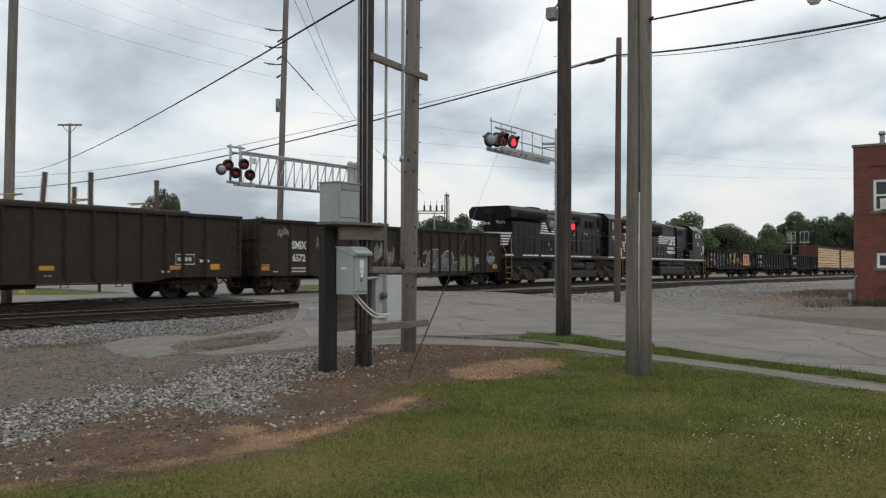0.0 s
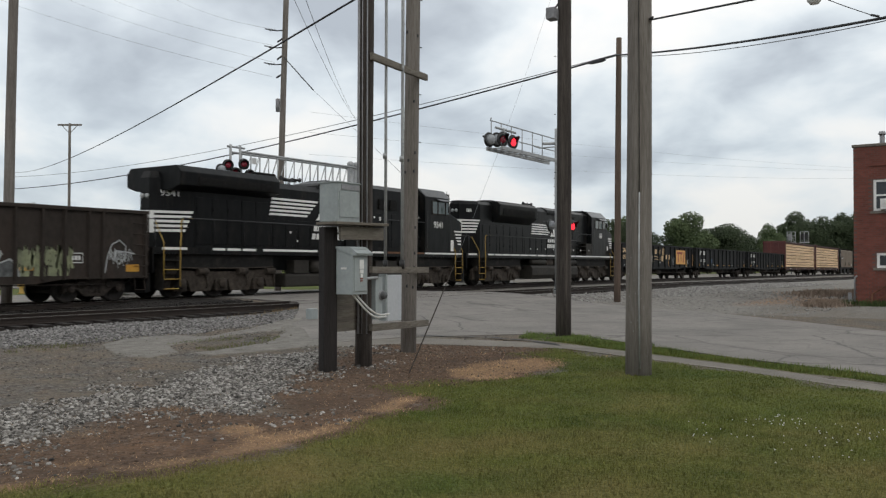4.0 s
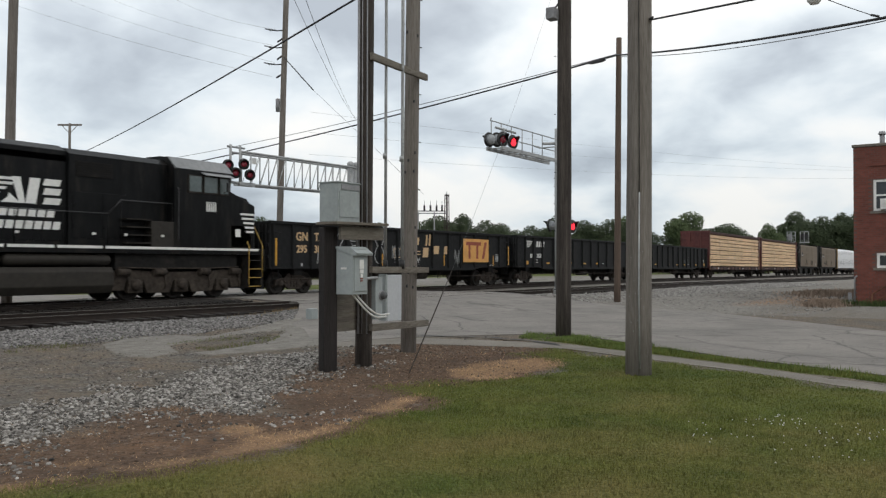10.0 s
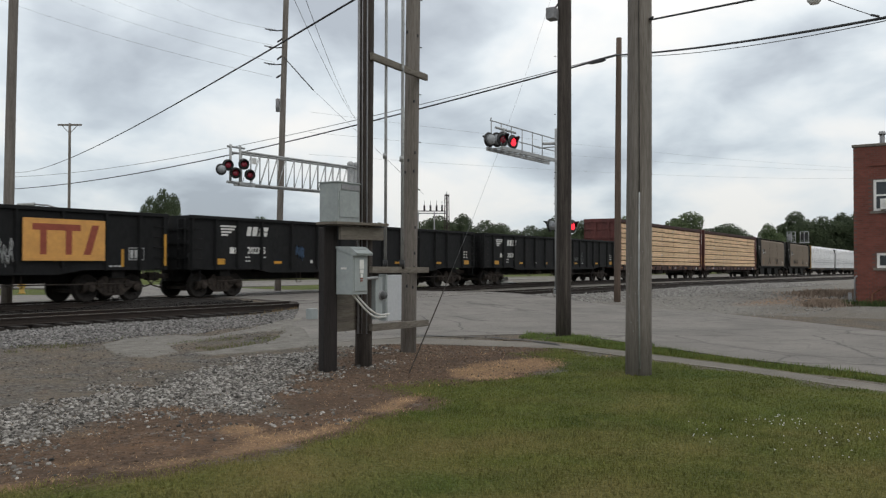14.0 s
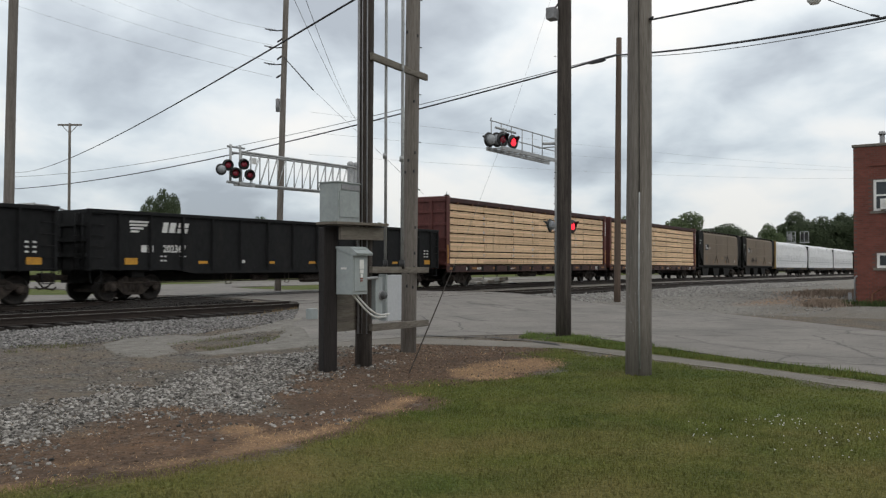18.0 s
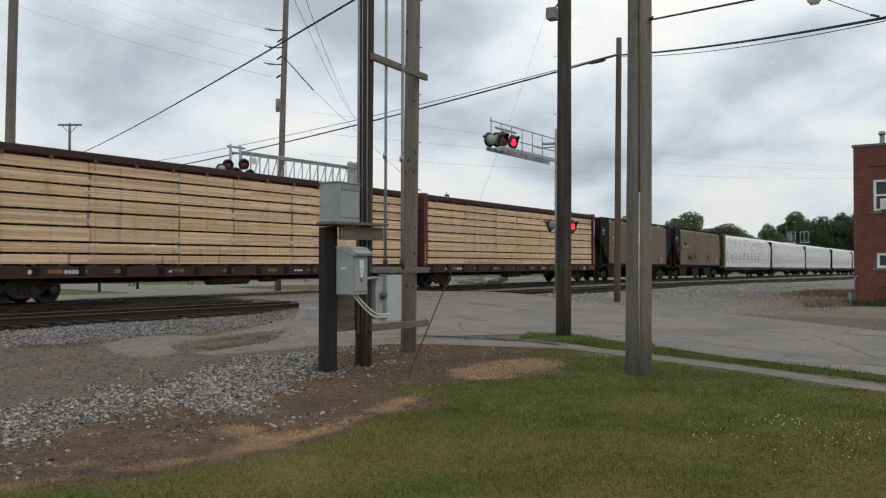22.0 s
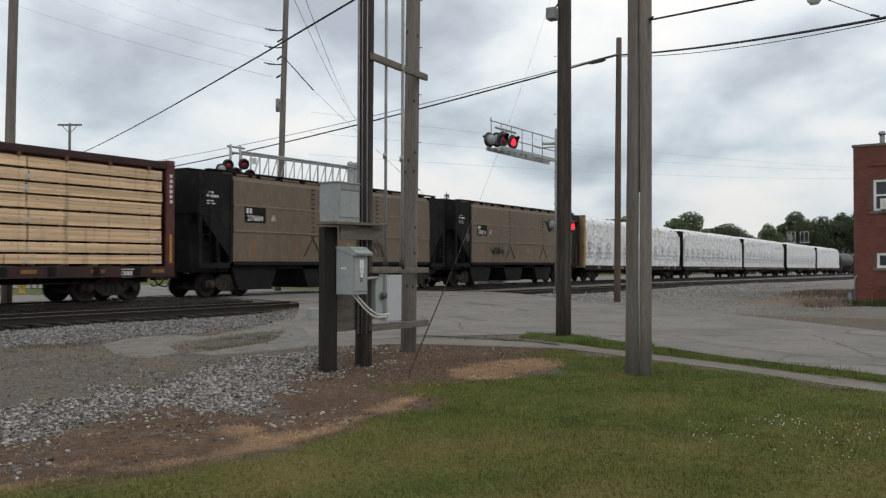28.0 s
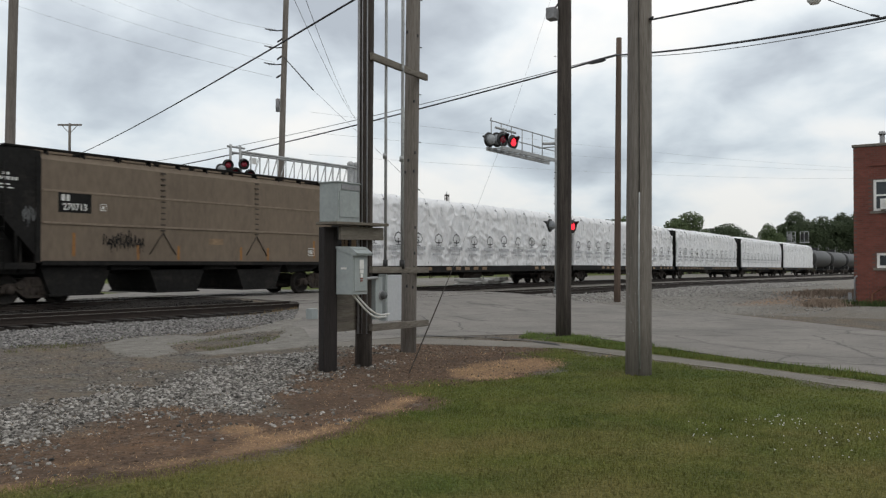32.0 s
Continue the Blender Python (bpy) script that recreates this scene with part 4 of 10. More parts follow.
def crossarm_extras(t, h, r):
    bm = B()
    box(bm, -0.75, 0.75, -0.07, 0.07, h - 0.2, h - 0.05)
    tube(bm, [(-0.5, 0, h - 0.15), (0, 0, h - 0.9), (0.5, 0, h - 0.15)], 0.03, 5)
    ob = part("crossarm", bm, M["pole_grey"], t)
    ob.matrix_basis = pose(0, 0, 0, 0, 0, -57) @ Matrix.Diagonal((1.4, 1, 1, 1))


pole(11.42, 4.12, 11.5, 0.178, M["pole_grey"], "thick weathered grey timber pole on the lawn", 0.006, extras=pole_right_extras, sides=24)
pole(10.06, 7.95, 11.5, 0.125, M["pole_brown"], "dark brown timber pole with riser pipes", 0.005, extras=pole_conduit_extras, sides=20)
pole(12.1, 8.56, 11.5, 0.135, M["pole_grey"], "weathered grey timber pole with climbing studs", 0.0112, extras=climbing_studs, sides=20)
pole(16.58, 7.65, 11.5, 0.163, M["pole_brown"], "dark timber pole with a lamp box near the kerb", 0.0047, extras=flood_extras, sides=20)
pole(30.6, 11.88, 10.15, 0.125, M["pole_red"], "slim reddish timber pole standing on the gravel", 0.01)
pole(16.54, 29.1, 14.0, 0.18, M["pole_grey"], "tall weathered grey pole beyond the tracks", 0.014)
pole(33.2, 32.13, 17.0, 0.175, M["pole_grey"], "tall grey line pole with insulators beyond the tracks", 0.0247, extras=line_extras)
pole(44.1, 67.8, 13.9, 0.13, M["pole_grey"], "distant timber pole with a short crossarm", 0.0, extras=crossarm_extras)
post = thing("timber_post", "stout dark creosoted post carrying cabinets", "post", Matrix.Translation((9.25, 7.96, land(9.25, 7.96))))
bm = B()
prism(bm, [(-0.105, -0.1), (0.105, -0.1), (0.105, 0.1), (-0.105, 0.1)], 2, -0.3, 2.08, bev=0.015)
part("shaft", bm, M["pole_dark"], post).matrix_basis = pose(0, 0, 0, 0, 0, -25)


def wire(name, label, pts, r, material, sag=0.0):
    """A hanging line from end to end."""
    a, b = Vector(pts[0]), Vector(pts[1])
    bm = B()
    n = 18
    tube(bm, [a.lerp(b, i / n) - Vector((0, 0, sag * 4 * (i / n) * (1 - i / n))) for i in range(n + 1)], r, 5)
    ob = part(name, bm, material)
    return tagged(ob, label, "overhead wire", "overhead wires")


END5 = (30.45, 11.79, 9.26)
wire("overhead_cable", "thick black cable hung between timber poles", [(48.6, 84.8, 8.94), END5], 0.038, M["wire"], 0.95)
wire("overhead_cable", "thin messenger wire beside the thick cable", [(48.6, 84.8, 10.2), (30.45, 11.79, 9.3)], 0.018, M["wire_thin"], 1.0)
wire("overhead_cable", "thick black cable hung between timber poles", [END5, (19.0, 1.6, 6.26), ], 0.032, M["wire"], 0.12)
wire("overhead_cable", "thin wire below the thick cable", [(30.5, 11.7, 9.2), (18.9, 1.5, 6.18)], 0.012, M["wire_thin"], 0.2)
wire("overhead_cable", "black service cable reaching the riser pole", [(48.6, 84.8, 10.7), (10.0, 7.92, 5.38)], 0.017, M["wire"], 0.85)
wire("overhead_cable", "black cable from the pole on the lawn", [(11.5, 4.0, 4.73), (9.0, 1.2, 4.05)], 0.014, M["wire"], 0.0)
for z, far in ((13.99, (46.3, 56.6, 23.3)), (13.1, (46.6, 65.3, 24.8)), (12.2, (47.3, 73.3, 26.4)), (11.4, (32.9, 59.0, 20.1))):
    wire("line_wire", "thin grey line wire", [(33.0, 32.4, z), far], 0.008, M["galv"], 0.3)
for e in ((22.1, 20.7, 10.8), (22.4, 20.4, 10.8)):
    wire("line_wire", "thin grey line wire", [e, (62.4, 50.3, 15.0)], 0.01, M["wire_thin"], 0.4)
wire("line_wire", "dark stay from the line pole", [(33.3, 31.9, 12.5), (31.6, 28.2, 9.95)], 0.03, M["wire"], 0)
wire("line_wire", "thin grey stay wire", [(31.6, 28.2, 9.95), (27.0, 18.4, 4.0)], 0.008, M["wire_thin"], 0)
for z0, z1 in ((10.9, 7.6), (8.2, 6.3), (9.6, 7.3)):
    wire("line_wire", "faint distant line wire", [(40, 36, z0), (120, 13, z1 + 6)], 0.007, M["galv"], 0.5)
sp = thing("cable_splice", "dark splice case hung under the thick cable", "cable splice")
bm = B(); tube(bm, [(30.58, 12.3, 9.17), (30.62, 12.45, 9.165), (30.74, 12.95, 9.16), (30.78, 13.1, 9.17)], [0.02, 0.055, 0.055, 0.02], 8); part("case", bm, M["wire"], sp)
bm = B(); tube(bm, [(30.6, 12.4, 9.17), (30.6, 12.4, 9.27)], 0.012, 5); part("hanger", bm, M["galv_dull"], sp)
bm = B(); tube(bm, [(30.76, 13.0, 9.17), (30.76, 13.0, 9.27)], 0.012, 5); part("hanger", bm, M["galv_dull"], sp)
lp = thing("hanging_lamp", "pale round lamp hung from a span wire over the road", "street lamp")
bm = B(); lathe(bm, [(0.0, 7.46), (0.1, 7.48), (0.17, 7.57), (0.18, 7.66), (0.12, 7.76), (0.0, 7.8)], 16, "z", (21.5, 3.39, 0)); part("globe", bm, M["white"], lp)
bm = B(); tube(bm, [(21.5, 3.39, 7.78), (21.3, 3.7, 8.5), (21.0, 4.1, 9.3)], 0.012, 6); tube(bm, [(21.5, 3.39, 7.7), (21.9, 2.8, 7.44), (22.3, 2.2, 7.2), (22.7, 1.5, 7.0), (23.4, 0.4, 6.8)], 0.01, 6); part("span_wire", bm, M["wire"], lp)
bm = B(); tube(bm, [(22.24, 2.26, 7.22), (22.34, 2.1, 7.18)], 0.03, 8); part("coupling", bm, M["wire"], lp)
guy = thing("guy_wire", "slack guy wire running down into the dirt", "guy wire")
bm = B()
G0, G1 = Vector((16.4, 7.7, 7.4)), Vector((9.66, 6.84, -0.3))
tube(bm, [G0.lerp(G1, i / 14) + Vector((0, 0, -0.28 * math.sin(math.pi * i / 14))) for i in range(12)], 0.002, 5)
part("strand", bm, M["wire_thin"], guy)
bm = B()
tube(bm, [G0.lerp(G1, i / 14) + Vector((0, 0, -0.28 * math.sin(math.pi * i / 14))) for i in range(11, 15)], [0.005, 0.011, 0.012, 0.008], 6)
part("guard", bm, M["pole_brown"], guy, "dark bent guard near the ground")

# electrical rack between the posts
rack = thing("meter_rack", "weathered plank rack between poles carrying electric boxes", "electric rack")


def plank(a, b, h, d, name="plank"):
    a, b = Vector(a), Vector(b)
    bm = B()
    L = (b - a).length
    box(bm, 0, L, -d / 2, d / 2, -h / 2, h / 2, bev=0.008)
    ob = part(name, bm, M["plank"], rack)
    ob.matrix_basis = Matrix.Translation(a) @ (b - a).to_track_quat("X", "Z").to_matrix().to_4x4()
    return ob


plank((10.02, 7.78, 4.42), (12.36, 8.36, 4.6), 0.11, 0.06)
plank((10.02, 7.78, 1.19), (12.4, 8.36, 1.17), 0.1, 0.06)
plank((10.02, 7.78, 0.32), (12.4, 8.36, 0.23), 0.11, 0.06)
plank((9.05, 7.82, 1.855), (10.15, 7.74, 1.865), 0.04, 0.42, "shelf")
plank((9.22, 7.72, 1.72), (10.2, 7.7, 1.73), 0.19, 0.05)
bm = B()
box(bm, 9.25, 9.99, 8.0, 8.03, 0.28, 0.86)
part("backboard", bm, M["plank"], rack, "weathered plywood backboard")
for x, y, r in ((10.742, 8.05, 0.024), (11.2, 8.05, 0.027)):
    bm = B()
    tube(bm, [(x, y, 1.24), (x + 0.005, y, 3.4), (x + 0.01, y, 6.2), (x + 0.02, y, 11)], r, 10)
    for z in (3.0, 4.5):
        tube(bm, [(x - 0.02, y, z - 0.04), (x - 0.02, y, z + 0.04)], r * 1.35, 10)
    part("conduit", bm, M["galv"], rack, "tall grey conduit")
    bm = B()
    tube(bm, [(x, y, 1.2), (x, y, 1.34)], r * 1.6, 10)
    part("conduit_fitting", bm, M["black"], rack)


def cabinet(name, label, x0, x1, y0, y1, z0, z1, material):
    t = thing(name, label, "electric cabinet")
    bm = B()
    box(bm, x0, x1, y0, y1, z0, z1, bev=0.008)
    part("case", bm, material, t)
    return t


c1 = cabinet("electric_cabinet", "large grey steel cabinet standing on a plank shelf", 9.182, 9.667, 7.72, 8.068, 1.885, 2.44, M["box_grey"])
bm = B(); box(bm, 9.165, 9.685, 7.7, 8.08, 2.44, 2.458, bev=0.004); part("lid", bm, M["box_grey"], c1)
bm = B(); box(bm, 9.205, 9.645, 7.705, 7.721, 1.95, 2.32, bev=0.004); part("door_panel", bm, M["box_grey"], c1)
bm = B(); box(bm, 9.25, 9.655, 7.708, 7.721, 2.345, 2.42); part("vent_slot", bm, M["galv_dull"], c1, "dark recessed vent slot")
bm = B()
for x in (9.215, 9.625):
    for z in (1.95, 2.15, 2.33):
        box(bm, x, x + 0.015, 7.697, 7.706, z, z + 0.015)
box(bm, 9.667, 9.71, 7.76, 7.82, 2.02, 2.08)
tagged(part("screws", bm, M["galv"], c1), kind="stuff")
bm = B(); box(bm, 9.3, 9.6, 7.76, 7.98, 1.872, 1.89); part("feet", bm, M["galv_dull"], c1)
c2 = cabinet("switch_box", "grey steel switch box with a sloping hood and labels", 9.253, 9.574, 7.5, 7.81, 0.843, 1.5, M["box_grey"])
bm = B(); prism(bm, [(7.49, 1.4), (7.43, 1.4), (7.42, 1.43), (7.56, 1.525), (7.81, 1.53), (7.81, 1.5)], 0, 9.24, 9.61); part("hood", bm, M["box_grey"], c2)
bm = B(); box(bm, 9.27, 9.557, 7.485, 7.502, 0.89, 1.38, bev=0.004); part("door_panel", bm, M["box_grey"], c2)
bm = B(); box(bm, 9.375, 9.465, 7.476, 7.484, 1.21, 1.34); box(bm, 9.38, 9.46, 7.476, 7.484, 1.145, 1.2); box(bm, 9.4, 9.44, 7.476, 7.484, 1.085, 1.14); part("label", bm, M["white"], c2, "white paper label")
bm = B(); box(bm, 9.392, 9.448, 7.475, 7.484, 1.062, 1.078); box(bm, 9.392, 9.448, 7.475, 7.484, 1.03, 1.044); part("label", bm, M["panel_red"], c2, "small red warning label")
bm = B(); box(bm, 9.246, 9.253, 7.62, 7.72, 1.2, 1.23); part("label", bm, M["white"], c2)
bm = B(); box(bm, 9.574, 9.61, 7.56, 7.59, 0.95, 1.38); part("switch_lever", bm, M["galv"], c2)
for k, (off, drop) in enumerate(((0.0, 0.0), (0.07, 0.06))):
    bm = B()
    pts = []
    for i in range(13):
        u = i / 12
        pts.append((9.3 + off + 1.0 * u + 0.03 * math.sin(3.14 * u), 7.56 + 0.14 * u, 0.86 - (0.40 - drop * 0.6) * math.sin(min(1.57, 2.0 * u)) + (0.02 * u)))
    tube(bm, pts, 0.014, 8)
    part("hose", bm, M["white"], c2, "looping pale flexible conduit")
c3 = cabinet("meter_cabinet", "pale grey narrow steel cabinet hung between planks", 10.601, 10.98, 7.9, 8.055, 0.377, 1.104, M["box_pale"])
bm = B(); box(bm, 10.565, 10.601, 7.91, 8.05, 0.39, 1.12); part("side_plate", bm, M["box_grey"], c3)
bm = B(); box(bm, 10.98, 11.01, 7.93, 8.05, 0.45, 1.08); part("hinge", bm, M["black"], c3)
c4 = cabinet("meter_socket", "small grey meter socket with a round glass meter", 10.1, 10.27, 7.75, 7.85, 0.44, 1.08, M["box_grey"])
bm = B(); lathe(bm, [(0.0, -0.09), (0.05, -0.085), (0.065, -0.02), (0.065, 0.0)], 16, "y", (10.25, 7.76, 0.8)); part("meter_glass", bm, M["roof_grey"], c4)
bm = B(); lathe(bm, [(0.065, -0.03), (0.078, -0.02), (0.078, 0.05), (0.065, 0.05)], 16, "y", (10.25, 7.76, 0.8)); part("meter_ring", bm, M["galv_dull"], c4)
bm = B(); tube(bm, [(9.6, 7.65, 1.05), (9.9, 7.68, 1.07), (10.12, 7.74, 1.07), (10.18, 7.78, 1.05)], 0.022, 8); part("elbow_pipe", bm, M["galv"], c4)
cb = cabinet("utility_pedestal", "low blue-grey utility pedestal on the gravel", 16.5, 16.74, 14.75, 14.95, -0.2, 0.1, M["box_grey"])


# ---------- crossing signals ----------
LIGHTS = []


def lamp_head(parent, x, y, z, turn, lit, material_back="lens_back", size=1.0):
    """One round signal lamp with its dark backing disc, hood and lens; it faces local -y, turned about z."""
    bm = B()
    lathe(bm, [(0.0, 0.02), (0.3, 0.02), (0.31, 0.0), (0.3, -0.02), (0.0, -0.02)], 20, "y")
    head = part("backing_disc", bm, M["black"], parent, "round black backing disc")
    head.matrix_basis = pose(x, y, z, 0, 0, turn) @ Matrix.Scale(size, 4)
    bm = B()
    lathe(bm, [(0.0, 0.24), (0.1, 0.23), (0.2, 0.16), (0.215, 0.02)], 18, "y")
    part("lamp_case", bm, M[material_back], head)
    bm = B()
    rows = []
    for k in range(10):
        an = math.pi * (-0.05 + 1.1 * k / 9)
        rows.append((bm.verts.new((0.2 * math.cos(an), -0.02, 0.2 * math.sin(an))), bm.verts.new((0.22 * math.cos(an), -0.34 * max(0.3, math.sin(an)), 0.22 * math.sin(an)))))
    for (a, b), (c, d) in zip(rows, rows[1:]):
        bm.faces.new((a, c, d, b))
    bmesh.ops.solidify(bm, geom=bm.faces[:], thickness=0.012)
    bmesh.ops.recalc_face_normals(bm, faces=bm.faces[:])
    part("hood", bm, M["black"], head)
    bm = B()
    lathe(bm, [(0.0, -0.07), (0.11, -0.055), (0.175, -0.025), (0.175, -0.02)], 18, "y")
    part("lens", bm, M["lens_lit" if lit else "lens_dark"], head, "glowing red lens" if lit else "dark red lens")


cr = thing("crossing_signal", "galvanised crossing signal with a walkway arm and red lamps", "crossing signal", group="crossing signals")
bm = B(); tube(bm, [(35.05, 16.43, -0.1), (35.0, 16.43, 7.45)], [0.15, 0.13], 14); part("mast", bm, M["galv"], cr)
bm = B(); lathe(bm, [(0.34, -0.15), (0.3, 0.1), (0.22, 0.35), (0.16, 0.45), (0.14, 0.45)], 4, "z", (35.05, 16.35, -0.02)); part("mast_base", bm, M["galv"], cr)
bm = B()
for y in (16.45, 17.15):
    box(bm, 29.8, 35.6, y - 0.04, y + 0.04, 5.92, 6.06)
for x in np.arange(29.9, 35.4, 0.55):
    box(bm, x - 0.02, x + 0.02, 16.45, 17.15, 5.96, 6.02)
part("walkway", bm, M["galv"], cr)
bm = B()
for z in (6.62, 7.2):
    tube(bm, [(30.1, 17.15, z), (36.3, 17.15, z)], 0.025, 6)
tube(bm, [(29.7, 16.9, 7.22), (30.1, 17.15, 7.2)], 0.025, 6)
for x in (30.15, 31.0, 31.9, 32.9, 33.9, 34.9):
    tube(bm, [(x, 17.15, 6.0), (x, 17.15, 7.2)], 0.025, 6)
tube(bm, [(33.9, 17.15, 6.62), (34.1, 16.9, 6.5), (34.9, 16.45, 6.62)], 0.03, 6)
tube(bm, [(33.9, 16.62, 6.65), (36.2, 16.62, 6.95)], 0.06, 8)
part("railing", bm, M["galv"], cr)
bm = B()
tube(bm, [(29.9, 16.8, 6.85), (31.6, 16.8, 6.85)], 0.05, 8)
tube(bm, [(30.55, 16.8, 6.0), (30.55, 16.8, 6.9)], 0.06, 8)
box(bm, 30.42, 30.68, 16.7, 16.9, 6.2, 6.75)
part("lamp_bracket", bm, M["galv"], cr)
lamp_head(cr, 29.72, 17.0, 6.34, 166, False)
lamp_head(cr, 30.38, 16.74, 6.42, -20, False)
lamp_head(cr, 31.08, 16.63, 6.38, -12, True)
lamp_head(cr, 30.35, 17.0, 6.42, 150, False)
bm = B(); tube(bm, [(35.05, 17.0, 2.98), (35.05, 15.75, 2.95)], 0.04, 8); part("lamp_bracket", bm, M["galv"], cr)
lamp_head(cr, 35.2, 16.9, 3.05, 183, False)
lamp_head(cr, 34.9, 15.66, 2.97, -10, True)
bm = B()
for i in range(14):
    z = 3.7 + i * 0.13
    tube(bm, [(35.0, 16.5, z), (34.96 + 0.06 * math.sin(i * 2.1), 16.56, z + 0.06), (35.02, 16.48, z + 0.1)], 0.03, 5)
part("coiled_cable", bm, M["galv_dull"], cr, "loosely coiled grey cable")

cl = thing("crossing_signal", "galvanised crossing signal with a long truss arm and red lamps", "crossing signal", group="crossing signals")
for dx in (-0.25, 0.25):
    bm = B(); tube(bm, [(37.6 + dx, 30.5, -0.1), (37.6 + dx, 30.5, 7.0)], 0.16, 14); part("mast", bm, M["galv"], cl)
    bm = B(); lathe(bm, [(0.0, 7.12), (0.12, 7.1), (0.19, 7.0), (0.19, 6.75)], 14, "z", (37.6 + dx, 30.5, 0)); part("mast_cap", bm, M["galv"], cl)
for y in (30.2, 30.8):
    bm = B()
    tube(bm, [(28.6, y, 6.68), (37.6, y, 6.75)], 0.055, 8)
    tube(bm, [(28.8, y, 5.12), (37.6, y, 5.25)], 0.055, 8)
    part("chord", bm, M["galv"], cl)
    bm = B()
    xs = np.arange(29.3, 37.2, 0.62)
    for i, x in enumerate(xs):
        tube(bm, [(x, y, 5.15), (x, y, 6.7)], 0.022, 6)
        tube(bm, [(x, y, 5.15), (x + 0.62, y, 6.7)], 0.015, 6)
    part("truss_web", bm, M["galv"], cl)
bm = B()
for x in (28.0, 28.62):
    tube(bm, [(x, 30.2, 5.1), (x, 30.2, 6.95)], 0.06, 8)
tube(bm, [(27.8, 30.2, 6.85), (28.9, 30.2, 6.85)], 0.05, 6)
tube(bm, [(27.8, 30.2, 5.15), (29.6, 30.2, 5.15)], 0.07, 6)
box(bm, 28.5, 29.5, 30.1, 30.35, 5.02, 5.2)
part("lamp_bracket", bm, M["galv"], cl)
lamp_head(cl, 27.15, 29.9, 5.66, 160, False, size=0.88)
lamp_head(cl, 27.53, 29.85, 5.9, -28, False, size=0.88)
lamp_head(cl, 28.53, 29.85, 6.04, -28, False, size=0.88)
lamp_head(cl, 28.0, 29.85, 5.57, -28, False, size=0.88)
lamp_head(cl, 28.93, 29.85, 5.56, -28, False, size=0.88)
bm = B(); box(bm, 29.6, 29.9, 30.4, 30.43, 6.2, 6.5, m=None); part("sign_back", bm, M["white"], cl)


# ---------- brick building ----------
def brick_building():
    X, YC, Z0, Z1 = 35.28, 4.23, -0.45, 5.72
    b = thing("brick_building", "two-storey red brick building with white window frames", "building")
    bm = B()
    holes = [(2.35, 3.55, 3.28, 4.46), (2.6, 3.45, 1.14, 1.7)]
    ys = sorted({-14.0, YC} | {v for h in holes for v in h[:2]})
    zs = sorted({Z0, Z1} | {v for h in holes for v in h[2:]})
    for y0, y1 in zip(ys, ys[1:]):
        for z0, z1 in zip(zs, zs[1:]):
            if any(h[0] <= y0 and y1 <= h[1] and h[2] <= z0 and z1 <= h[3] for h in holes):
                continue
            box(bm, X + 0.012, X + 0.35, y0, y1, z0, z1)
    part("wall", bm, M["mortar"], b)
    bm = B(); box(bm, X + 0.35, X + 18, YC - 0.35, YC, Z0, Z1); part("wall", bm, M["mortar"], b)
    bm = B(); box(bm, X + 17.65, X + 18, -14, YC - 0.35, Z0, Z1); part("wall", bm, M["mortar"], b)
    bm = B(); box(bm, X + 0.35, X + 17.65, -14, -13.65, Z0, Z1); part("wall", bm, M["mortar"], b)
    bm = B(); box(bm, X + 0.1, X + 17.9, -13.9, YC - 0.1, Z1 - 0.25, Z1 - 0.1); part("roof", bm, M["crack"], b)
    bm = B()
    box(bm, X - 0.05, X + 0.42, -14.05, YC + 0.05, Z1, Z1 + 0.1, bev=0.02)
    box(bm, X + 0.42, X + 18.05, YC - 0.4, YC + 0.05, Z1, Z1 + 0.1, bev=0.02)
    part("coping", bm, M["coping"], b, "dark weathered coping")
    bm = B()
    zc, row = Z0, 0
    rng = random.Random(8)
    while zc < Z1 - 0.02:
        y = YC - (0.0 if row % 2 else 0.105)
        first = True
        while y > 0.2:
            w = 0.2 if not (first and row % 2 == 0) else 0.2
            y0, y1 = y - w, min(y, YC)
            if not any(y1 > h[0] - 0.02 and y0 < h[1] + 0.02 and zc + 0.06 > h[2] and zc < h[3] for h in holes):
                d = rng.uniform(0, 0.006)
                box(bm, X - 0.002 - d, X + 0.02, y0 + 0.005, y1 - 0.005, zc + 0.005, zc + 0.067)
            y -= 0.21
            first = False
        zc += 0.076
        row += 1
    for z in (4.98,):
        box(bm, X - 0.05, X + 0.02, 0.2, 3.75, z, z + 0.07)
    tagged(part("bricks", bm, brick_island(), b), kind="stuff")
    for h, name in zip(holes, ("upper_window", "lower_window")):
        bm = B()
        y0, y1, z0, z1 = h
        for q in ((y0, y0 + 0.09, z0, z1), (y1 - 0.09, y1, z0, z1), (y0 + 0.09, y1 - 0.09, z0, z0 + 0.09), (y0 + 0.09, y1 - 0.09, z1 - 0.09, z1)):
            box(bm, X + 0.03, X + 0.14, *q)
        if name == "upper_window":
            box(bm, X + 0.04, X + 0.13, y0 + 0.09, y1 - 0.09, (z0 + z1) / 2 - 0.03, (z0 + z1) / 2 + 0.03)
        fr = part("window", bm, M["white"], b, "white painted window frame")
        bm = B(); box(bm, X + 0.09, X + 0.1, y0 + 0.09, y1 - 0.09, z0 + 0.09, z1 - 0.09)
        part("pane", bm, M["glass"], fr)
        bm = B(); box(bm, X - 0.06, X + 0.03, y0 - 0.1, y1 + 0.12, z0 - 0.1, z0 - 0.005, bev=0.01); part("sill", bm, M["coping"], fr)
    bm = B(); box(bm, X - 0.25, X + 0.03, 2.6, 3.3, 3.33, 3.72, bev=0.02)
